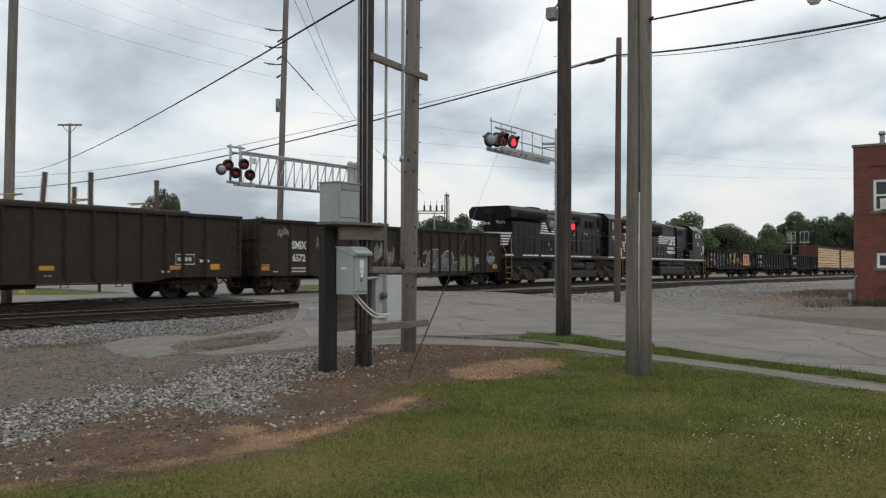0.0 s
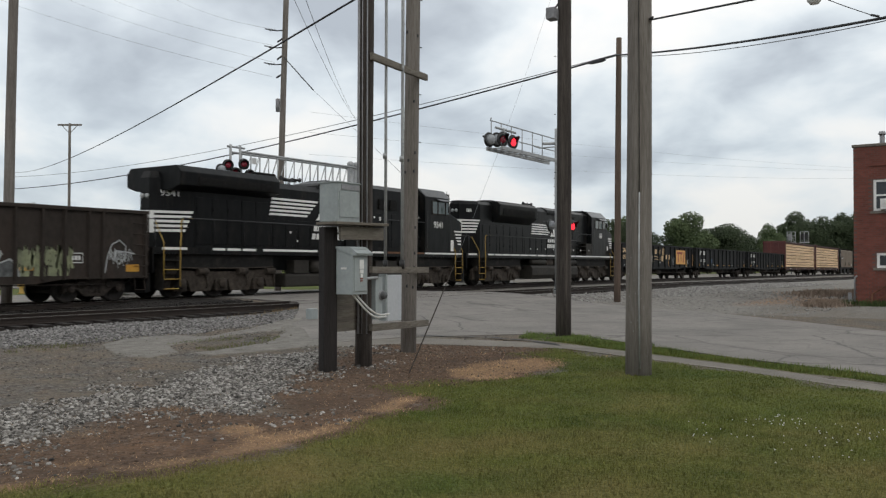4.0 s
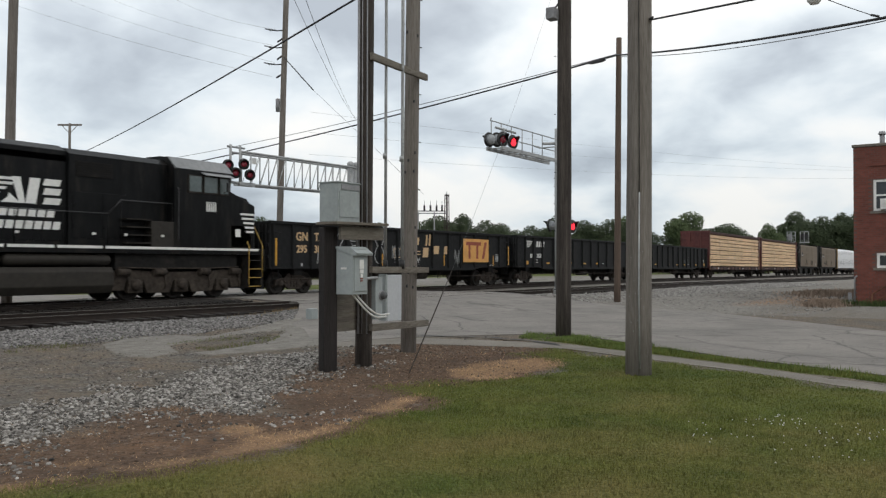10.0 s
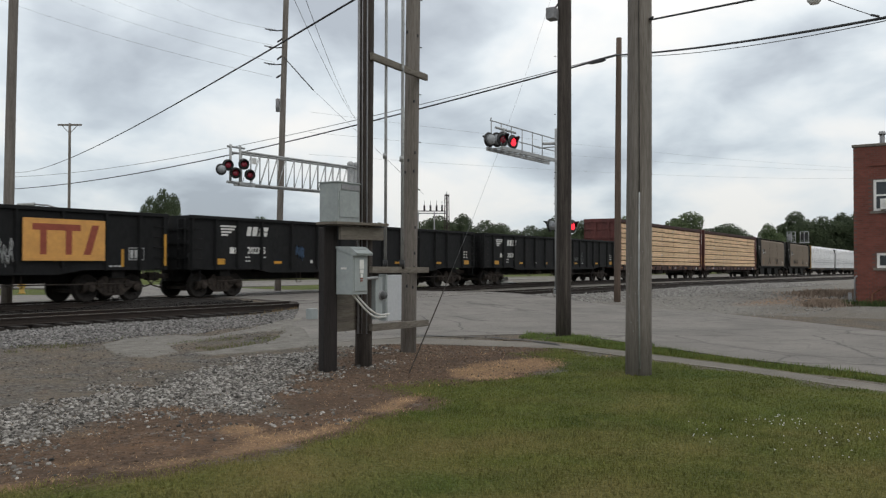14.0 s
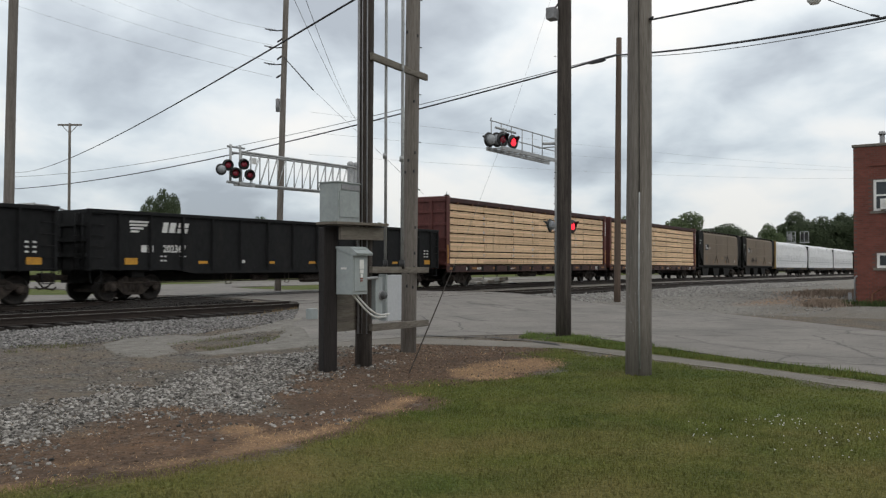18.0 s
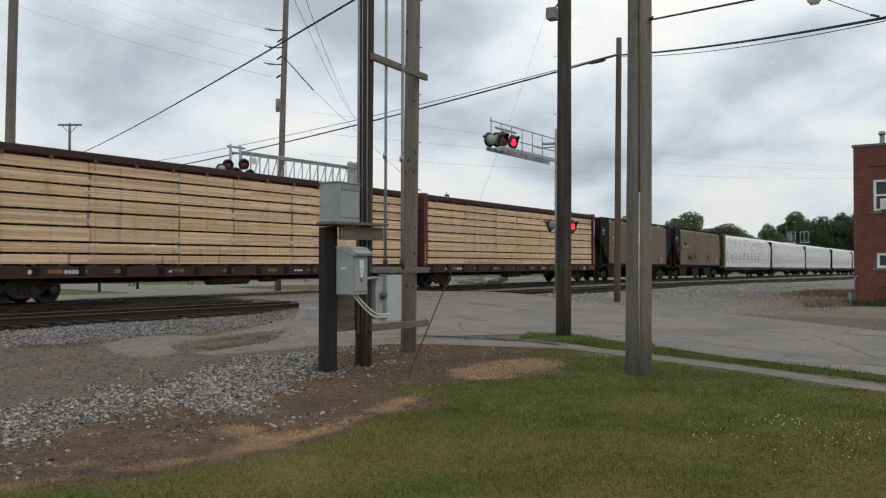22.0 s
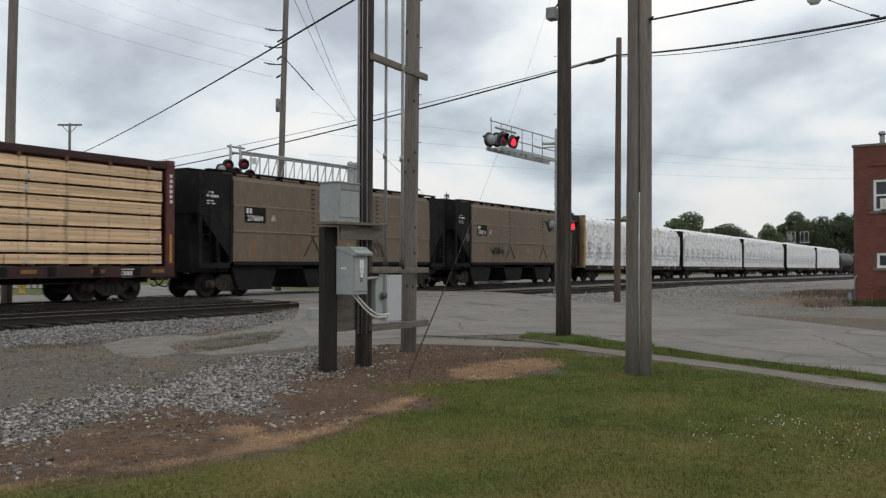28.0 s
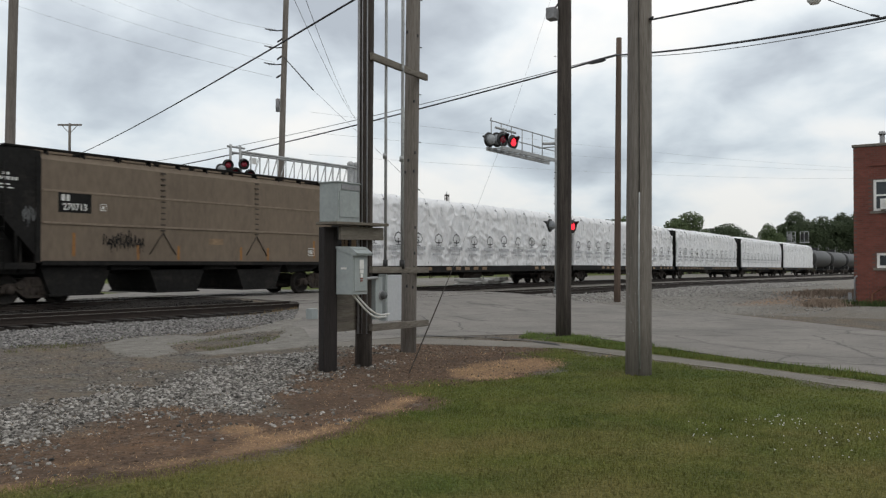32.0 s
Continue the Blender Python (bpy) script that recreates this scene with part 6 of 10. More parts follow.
    for x in (-4.2, -1.0, 2.6, 4.6):
        tube(bm, [(x, -1.25, 0.9), (x, -1.25, 0.5), (x + 0.25, -1.25, 0.5), (x + 0.25, -1.25, 0.9)], 0.02, 5)
    part("brake_rigging", bm, M["truck"], car)
    running_gear(car, half, truck_at)
    return car


def paint_part(name, car, material, draw, label=""):
    bm = B()
    draw(bm)
    ob = part(name, bm, material, car, label)
    return tagged(ob, kind="stuff") if name in ("graffiti", "spray_fill", "stencil", "load_tags", "wrap_print", "reflector") else ob


def gondolas():
    Y = -1.445
    RY = -1.555
    rng = random.Random(4)
    # two brown ones ahead of the engines
    a = gondola("gondola_car", "dirty brown gondola car loaded with steel and timber stakes", -87.3, 10.0, M["gon_brown"], 0.78, 3.1, [-9.9, -8.3, -7.2, -6.4, -5.5, -4.5, -3.6, -2.6, -1.55, -0.5, 0.57, 1.55, 2.6, 3.6, 4.53, 5.48, 6.45, 7.2, 8.24, 9.9], 8.1)
    paint_part("reflector", a, M["yellow"], lambda bm: [patch(bm, rect(x, x + 0.5, 1.06, 1.2), Y) for x in (1.75, 6.65)] + [patch(bm, rect(8.5, 8.95, 1.05, 1.26), Y)] + [patch(bm, rect(-5.4, -4.9, 1.06, 1.2), Y)])
    paint_part("stencil", a, M["let_white"], lambda bm: (bars(bm, 8.0, 1.32, 0.5, 0.1, 3, Y), ribbon(bm, [(6.9, 1.25), (6.9, 1.6), (7.75, 1.6), (7.75, 1.25), (6.9, 1.25)], 0.03, Y), bars(bm, 7.0, 1.36, 0.65, 0.14, 4, Y), bars(bm, 6.3, 0.95, 0.4, 0.07, 2, Y), bars(bm, 1.9, 0.85, 0.3, 0.05, 2, Y)))
    for y in (-0.9, -0.5, -0.1, 0.3, 0.7, 1.05):
        bm = B()
        tube(bm, [(-8.6, y, 3.06), (7.9, y, 3.06)], 0.16, 10)
        part("steel_pipe", bm, M["truck"], a, "dark steel pipe reaching above the rim")
    for x, h, lean, y in ((1.53, 4.0, 0.0, 1.0), (1.95, 4.12, 0.16, -1.25), (3.62, 4.25, 0.02, -1.25), (4.5, 3.95, 0.06, 1.0), (6.2, 4.2, 0.03, -1.25), (-2.0, 4.1, 0.02, -1.25), (-6.0, 4.1, 0.02, -1.25)):
        bm = B()
        prism(bm, [(-0.07, -0.05), (0.07, -0.05), (0.07, 0.05), (-0.07, 0.05)], 2, 0.0, h - 0.95, bev=0.008)
        part("stake", bm, M["bark"] if lean == 0.02 else M["pole_red"], a, "split timber stake").matrix_basis = pose(x - lean, y, 0.95, 0, math.degrees(lean) * 0.5)
    bm = B()
    for x in (1.3, 3.7, 5.9):
        tube(bm, [(x - 0.9, -1.3, 3.3), (x, -1.28, 3.38), (x + 0.5, 0.4, 3.4)], 0.022, 5)
    part("strap", bm, M["hand_yellow"], a, "yellow webbing strap")
    b = gondola("gondola_car", "dirty brown gondola car with faded spray paint", -66.5, 9.85, M["gon_brown"], 0.78, 3.08, [-9.8, -8.07, -6.92, -5.21, -4.1, -2.67, -1.6, -0.4, 0.73, 1.6, 2.5, 3.3, 4.3, 5.15, 6.0, 6.75, 7.6, 8.1, 9.75], 8.1)
    paint_part("reflector", b, M["yellow"], lambda bm: [patch(bm, rect(x - 0.22, x + 0.22, 1.06, 1.17), Y) for x in (-5.8, -3.02, -0.1, 2.67, 5.52)] + [patch(bm, rect(x - 0.3, x + 0.22, 1.0, 1.24), Y) for x in (-9.45, 9.3)])
    lettering("stencil", "SMIX", 0.46, FACE(-7.5, Y - 0.006, 2.03), M["let_white"], b, bold=0.012, wide=0.86)
    lettering("stencil", "6572", 0.42, FACE(-7.5, Y - 0.006, 1.5), M["let_white"], b, bold=0.012, wide=0.95)
    paint_part("stencil", b, M["let_white"], lambda bm: (bars(bm, -7.95, 1.05, 0.9, 0.06, 6, Y), bars(bm, -7.95, 0.92, 0.9, 0.06, 6, Y), bars(bm, -9.0, 0.92, 0.3, 0.05, 2, Y), ribbon(bm, [(6.95, 1.3), (6.95, 1.6), (7.4, 1.6), (7.4, 1.3), (6.95, 1.3)], 0.03, Y), bars(bm, 7.0, 1.38, 0.35, 0.14, 3, Y)))
    def tags(bm):
        for x, z, w, h in ((-8.75, 2.3, 0.75, 0.5), (-6.4, 1.7, 0.5, 0.8), (-5.8, 2.1, 0.7, 0.6), (-2.35, 1.0, 0.75, 1.4), (-1.4, 0.95, 0.7, 1.15), (-0.45, 1.75, 0.75, 0.55), (0.7, 1.2, 0.6, 1.05), (1.65, 1.6, 0.5, 0.4)):
            hand_style(bm, x, z, w, h, rng, Y, 0.035)
        for x, z in ((-3.4, 2.55), (-3.1, 2.6)):
            ribbon(bm, [(x + 0.1 * math.cos(k), z + 0.1 * math.sin(k)) for k in np.linspace(0, 6.3, 12)], 0.03, Y)
        for x in (-1.45, 0.75):
            ribbon(bm, [(x, 1.0), (x + 0.2, 1.12), (x + 0.45, 1.1), (x + 0.65, 0.92)], 0.03, Y)
        ribbon(bm, [(8.2, 0.95), (8.3, 1.5), (8.45, 1.9), (8.75, 2.05), (9.0, 1.85), (8.95, 1.45), (8.75, 1.25), (8.55, 1.4), (8.6, 1.7), (9.1, 1.65), (9.35, 1.6)], 0.045, Y)
        hand_style(bm, 8.35, 1.1, 0.9, 0.7, rng, Y, 0.03)
    paint_part("graffiti", b, M["scrawl_pale"], tags, "thin white spray scrawls")
    def fills(bm):
        for i, (x, z, w, h) in enumerate(((-6.0, 0.95, 0.58, 1.0), (-4.95, 1.0, 0.6, 0.85), (-3.9, 1.1, 0.46, 1.0), (-3.4, 1.15, 0.56, 1.2), (-0.5, 1.1, 0.75, 0.65), (0.65, 0.75, 0.6, 0.45))):
            n = 16
            patch(bm, [(x + w / 2 + w / 2 * math.cos(6.283 * k / n) * (1 + 0.12 * math.sin(3 * k + i)), z + h / 2 + h / 2 * math.sin(6.283 * k / n) * (1 + 0.15 * math.cos(2 * k + i))) for k in range(n)], Y, 0.003)
    paint_part("spray_fill", b, M["scrawl_grey"], fills, "faded grey-blue spray paint")
    blob = [(1.5, 0.8), (1.4, 1.35), (1.6, 1.5), (1.85, 1.2), (2.05, 1.3), (2.2, 1.75), (2.5, 2.0), (3.2, 2.05), (3.45, 1.65), (4.0, 1.98), (4.55, 1.88), (4.75, 1.55), (4.6, 1.25), (5.0, 1.4), (5.25, 1.2), (5.3, 0.8)]
    paint_part("spray_fill", b, M["scrawl_grey"], lambda bm: patch(bm, blob, Y, 0.003), "large faded grey-blue spray letter shape")
    def edges(bm):
        ribbon(bm, blob, 0.055, Y, 0.006)
        ribbon(bm, [(2.3, 1.6), (2.6, 1.1), (3.1, 1.5)], 0.03, Y, 0.006)
        ribbon(bm, [(3.5, 0.8), (3.7, 1.4), (4.3, 1.6), (4.2, 1.1), (3.9, 0.8)], 0.03, Y, 0.006)
    paint_part("spray_outline", b, M["scrawl_pale"], edges)
    def green(bm):
        for x in (5.3, 5.75, 6.2, 6.6):
            hand_style(bm, x - 0.1, 0.82, 0.55, 1.05, rng, Y - 0.003, 0.09)
            patch(bm, [(x, 0.9), (x + 0.3, 0.86), (x + 0.34, 1.3), (x + 0.22, 1.6), (x + 0.05, 1.55)], Y, 0.003)
    paint_part("spray_fill", b, M["scrawl_green"], green, "olive spray paint")
    # three black ones behind the engines
    d = gondola("gondola_car", "black gondola car with tan letters and an orange panel", -3.1, 10.05, M["gon_black"], 1.06, 3.02, [-9.9, -8.75, -7.6, -6.45, -5.25, -4.05, -2.75, -1.35, 0.1, 1.75, 3.3, 4.55, 6.05, 7.6, 8.9, 9.9], 8.2)
    lettering("stencil", "GN", 0.5, FACE(-8.15, Y - 0.006, 2.4), M["let_tan"], d, bold=0.014)
    lettering("stencil", "TX", 0.5, FACE(-7.05, Y - 0.006, 2.4), M["let_tan"], d, bold=0.014)
    lettering("stencil", "295", 0.44, FACE(-8.15, Y - 0.006, 1.88), M["let_tan"], d, bold=0.012)
    lettering("stencil", "381", 0.44, FACE(-7.05, Y - 0.006, 1.88), M["let_tan"], d, bold=0.012)
    for x, z, w, h in ((-0.25, 2.22, 0.5, 0.4), (0.6, 2.22, 0.55, 0.42), (1.75, 2.2, 0.16, 0.55), (2.05, 2.2, 0.16, 0.6), (1.5, 1.6, 0.5, 0.5), (2.5, 1.78, 0.5, 0.42), (3.5, 1.78, 0.5, 0.42)):
        paint_part("name_block", d, M["let_tan"], lambda bm: patch(bm, rect(x - 0.6, x - 0.6 + w, z, z + h, 0.06), Y), "plain tan block where the name stands")
    paint_part("name_block", d, M["let_tan"], lambda bm: ribbon(bm, [(-1.6, 2.0), (-0.2, 2.02), (-0.2, 1.9), (0.7, 1.9), (0.7, 1.75), (-0.9, 1.78), (-0.9, 1.6), (-1.55, 1.58), (-1.6, 2.0)], 0.05, Y), "tan outline under the name")
    paint_part("panel", d, M["orange"], lambda bm: patch(bm, rect(4.7, 7.5, 1.36, 2.66), RY - 0.005), "large faded orange panel")
    def redbars(bm):
        patch(bm, rect(5.0, 6.62, 2.3, 2.5), RY - 0.01)
        for x in (5.25, 6.1):
            patch(bm, rect(x, x + 0.22, 1.55, 2.3), RY - 0.01)
        patch(bm, rect(6.72, 6.98, 1.55, 2.5, 0.3), RY - 0.01)
    paint_part("panel_mark", d, M["panel_red"], redbars, "faded red mark on the panel")
    paint_part("reflector", d, M["yellow"], lambda bm: [patch(bm, rect(x, x + 0.1, 1.15, 1.75), Y) for x in (-6.3, -2.55, 2.9, 8.2)] + [patch(bm, rect(-9.85, -9.75, 1.2, 2.3), RY - 0.005), patch(bm, rect(9.85, 9.95, 1.2, 2.3), RY - 0.005)])
    def white(bm):
        for n, x in enumerate((-5.75, -4.65, -3.8, -2.75)):
            ribbon(bm, [(x + (0.3 + 0.05 * (n % 2)) * math.cos(k) * (1 + 0.06 * math.sin(3 * k + n)), 1.7 + 0.42 * math.sin(k)) for k in np.linspace(1.9, 7.6, 22)], 0.05, Y)
            if n in (0, 3):
                ribbon(bm, [(x - 0.12, 2.08), (x - 0.3, 2.35), (x - 0.36, 2.68), (x - 0.12, 2.5), (x, 2.62), (x + 0.14, 2.5), (x + 0.36, 2.66), (x + 0.3, 2.35), (x + 0.1, 2.08)], 0.05, Y)
            elif n == 1:
                ribbon(bm, [(x - 0.28, 2.3), (x, 2.72), (x + 0.26, 2.3), (x - 0.28, 2.3), (x - 0.1, 2.1), (x + 0.24, 2.12)], 0.05, Y)
                ribbon(bm, [(x - 0.16, 1.75), (x + 0.1, 1.8), (x + 0.14, 1.5), (x - 0.12, 1.45), (x - 0.16, 1.75)], 0.035, Y)
            else:
                ribbon(bm, [(x + 0.26 * math.cos(k), 2.35 + 0.27 * math.sin(k)) for k in np.linspace(-1.2, 4.6, 16)], 0.05, Y)
                ribbon(bm, [(x - 0.4, 2.35), (x, 2.45), (x + 0.55, 2.4), (x + 0.3, 2.3)], 0.04, Y)
                ribbon(bm, [(x - 0.12, 2.25), (x, 2.15), (x + 0.14, 2.28), (x + 0.02, 2.02)], 0.035, Y)
        for x, z, w, h in ((-7.2, 1.15, 0.9, 0.6), (-1.75, 1.3, 0.65, 0.9), (3.95, 1.05, 0.55, 1.0), (0.2, 1.2, 0.5, 0.5)):
            hand_style(bm, x, z, w, h, rng, Y, 0.035)
        bars(bm, 8.55, 1.45, 0.5, 0.28, 3, Y); ribbon(bm, [(8.5, 1.4), (8.5, 1.8), (9.1, 1.8), (9.1, 1.4), (8.5, 1.4)], 0.03, Y)
        bars(bm, 7.75, 1.15, 0.5, 0.06, 3, Y)
        bars(bm, -8.2, 1.15, 0.15, 0.15, 1, Y); bars(bm, -5.9, 1.2, 0.8, 0.06, 3, Y)
    paint_part("graffiti", d, M["scrawl_pale"], white, "white spray outlines")
    for c, num, ribs in ((18.0, "202395", [-9.95, -8.84, -7.73, -6.45, -4.75, -3.15, -1.62, 0.0, 1.55, 3.0, 4.6, 6.1, 7.25, 8.8, 9.95]), (39.35, "202367", [-10.2, -9.1, -7.85, -6.47, -5.08, -3.68, -2.2, -0.75, 0.75, 2.2, 3.35, 4.65, 5.8, 7.0, 8.5, 9.6, 10.2])):
        e = gondola("gondola_car", "plain black gondola car with white stencils and amber patches", c, 10.05 if c < 20 else 10.25, M["gon_black"], 1.05, 3.05, ribs, 8.2)
        x = -7.65 if c < 20 else -7.75
        def mark(bm, x=x):
            for k in range(4):
                patch(bm, rect(x - 0.95 + 0.02 * k, x - 0.05 - 0.17 * k, 2.66 - 0.11 * k, 2.73 - 0.11 * k, 0.03), Y)
            patch(bm, rect(x + 0.4, x + 0.62, 2.36, 2.72, 0.08), Y); patch(bm, rect(x + 0.7, x + 0.95, 2.36, 2.72, 0.08), Y)
            patch(bm, rect(x + 1.05, x + 1.5, 2.36, 2.52, 0.05), Y); patch(bm, rect(x + 1.1, x + 1.55, 2.56, 2.72, 0.05), Y)
            bars(bm, x - 0.45, 1.66, 0.55, 0.24, 2, Y, 0.2)
            bars(bm, x + 0.35, 1.5, 0.3, 0.05, 2, Y); bars(bm, x + 1.2, 1.5, 0.3, 0.05, 2, Y); bars(bm, x + 0.35, 1.35, 0.3, 0.05, 2, Y)
            bars(bm, -3.55, 1.3, 0.2, 0.12, 1, Y); bars(bm, 3.8, 1.3, 0.3, 0.05, 2, Y)
            bars(bm, 9.0, 1.6, 0.5, 0.06, 2, Y, 0.5); bars(bm, 9.0, 1.75, 0.5, 0.06, 2, Y, 0.5); bars(bm, 9.0, 1.9, 0.5, 0.06, 2, Y, 0.5)
        paint_part("stencil", e, M["let_white"], mark, "white slanted stripes and plain mark")
        lettering("stencil", num, 0.36, FACE(x + 0.95, Y - 0.006, 1.78), M["let_white"], e, bold=0.008, wide=0.92)
        paint_part("reflector", e, M["yellow"], lambda bm: [patch(bm, rect(k - 0.22, k + 0.22, 1.27, 1.37), Y) for k in (-5.5, -2.0, 0.5, 2.8, 6.5)] + [patch(bm, rect(k - 0.25, k + 0.25, 1.24, 1.46), Y) for k in (-8.6, 9.3)])
        if c < 20:
            paint_part("graffiti", e, M["scrawl_blue"], lambda bm: hand_style(bm, -4.45, 1.35, 0.5, 0.75, rng, Y, 0.08), "small faded blue spray mark")
    paint_part("graffiti", e, M["scrawl_grey"], lambda bm: (hand_style(bm, 2.5, 1.4, 0.7, 0.4, rng, Y, 0.03), scrawl(bm, 3.7, 1.35, 0.4, 0.8, rng, Y, 0.02, 1)))


gondolas()


# ---------- lumber cars, some with the load wrapped ----------
LAYERS = [1.2, 1.56, 1.93, 2.42, 2.91, 3.36, 3.74, 4.14, 4.52]


def flat_body(car, half, paint, wrapped=False):
    bm = B()
    box(bm, -half, half, -1.5, 1.5, 1.0, 1.17)
    part("deck", bm, paint, car)
    for s in (-1, 1):
        bm = B()
        box(bm, -half, half, s * 1.5 - 0.03, s * 1.5 + 0.03, 0.84, 1.17, bev=0.01)
        box(bm, -half, half, s * 1.5 - 0.08, s * 1.5 + 0.02, 0.82, 0.86)
        part("side_sill", bm, paint if wrapped else M["oxide_dark"], car)
        if not wrapped:   # winch pockets that hold the tie-downs
            pk = B()
            box(pk, -0.13, 0.13, s * 1.53 - 0.03, s * 1.53 + 0.03, 0.8, 1.16, bev=0.01)
            pm = mesh_of("winch_pocket", pk); pm.materials.append(M["hop_black"])
            for x in np.arange(-half + 0.7, half - 0.4, 1.55):
                share("winch_pocket", pm, car, pose(x, 0, 0))
    bm = B()
    box(bm, -half + 0.2, half - 0.2, -0.32, 0.32, 0.6, 1.0)
    for s in (-1, 1):
        box(bm, s * 9.0 - 0.25, s * 9.0 + 0.25, -1.3, 1.3, 0.8, 1.0)
    for x in np.linspace(-6.5, 6.5, 7):
        box(bm, x - 0.07, x + 0.07, -1.4, 1.4, 0.84, 1.0)
    part("underframe", bm, M["hop_black"], car)
    bm = B()
    tube(bm, [(-1.8, -1.0, 0.66), (0.2, -1.0, 0.66)], 0.2, 12)
    tube(bm, [(1.0, -0.9, 0.68), (1.9, -0.9, 0.68)], 0.15, 10)
    tube(bm, [(-9, -1.2, 0.64), (9, -1.2, 0.64)], 0.02, 5)
    for x in (-5.5, -3.0, 3.2, 6.0):
        tube(bm, [(x, -1.35, 0.9), (x, -1.35, 0.52), (x + 0.2, -1.35, 0.52), (x + 0.2, -1.35, 0.9)], 0.02, 5)
    part("brake_rigging", bm, M["truck"], car)
    for s in (-1, 1):
        bm = B()
        x = s * half
        lo, hi = sorted((x, x - s * 0.06))
        box(bm, lo, hi, -1.4 if wrapped else -1.5, 1.4 if wrapped else 1.5, 1.0, 4.5 if wrapped else 4.78)
        if wrapped:
            part("bulkhead", bm, paint, car)
            continue
        part("bulkhead", bm, paint, car, "ribbed end bulkhead")
        for y in (-1.46, -0.55, 0.55, 1.46):
            bm = B(); box(bm, min(x, x - s * 0.34), max(x, x - s * 0.34), y - 0.06, y + 0.06, 1.0, 4.9, bev=0.015); part("end_post", bm, paint, car)
        for z in (1.3, 2.0, 2.7, 3.4, 4.1, 4.7):
            bm = B(); box(bm, min(x + s * 0.06, x - s * 0.1), max(x + s * 0.06, x - s * 0.1), -1.46, 1.46, z - 0.08, z + 0.08, bev=0.015); part("end_rib", bm, paint, car)
        bm = B(); box(bm, min(x, x - s * 0.36), max(x, x - s * 0.36), -1.54, 1.54, 4.68, 4.92, bev=0.05); part("end_cap", bm, paint, car)
        # outward flanges shown on the end
        for y in (-0.55, 0.55):
            bm = B(); box(bm, min(x, x + s * 0.1), max(x, x + s * 0.1), y - 0.09, y + 0.09, 1.0, 4.7); part("end_flange", bm, paint, car)
        bm = B()
        for k in range(9):
            z = 1.25 + k * 0.36
            tube(bm, [(x + s * 0.12, 0.95, z), (x + s * 0.12, 1.35, z)], 0.015, 5)
        part("ladder", bm, paint, car)
    bm = B()
    top = 4.5 if wrapped else 4.84
    box(bm, -half + 0.1, half - 0.1, -0.3, 0.3, top - 0.22, top, bev=0.04)
    for x in np.linspace(-half + 1, half - 1, 12):
        box(bm, x - 0.1, x + 0.1, -0.12, 0.12, 1.1, top - 0.2)
    part("centre_beam", bm, paint, car)


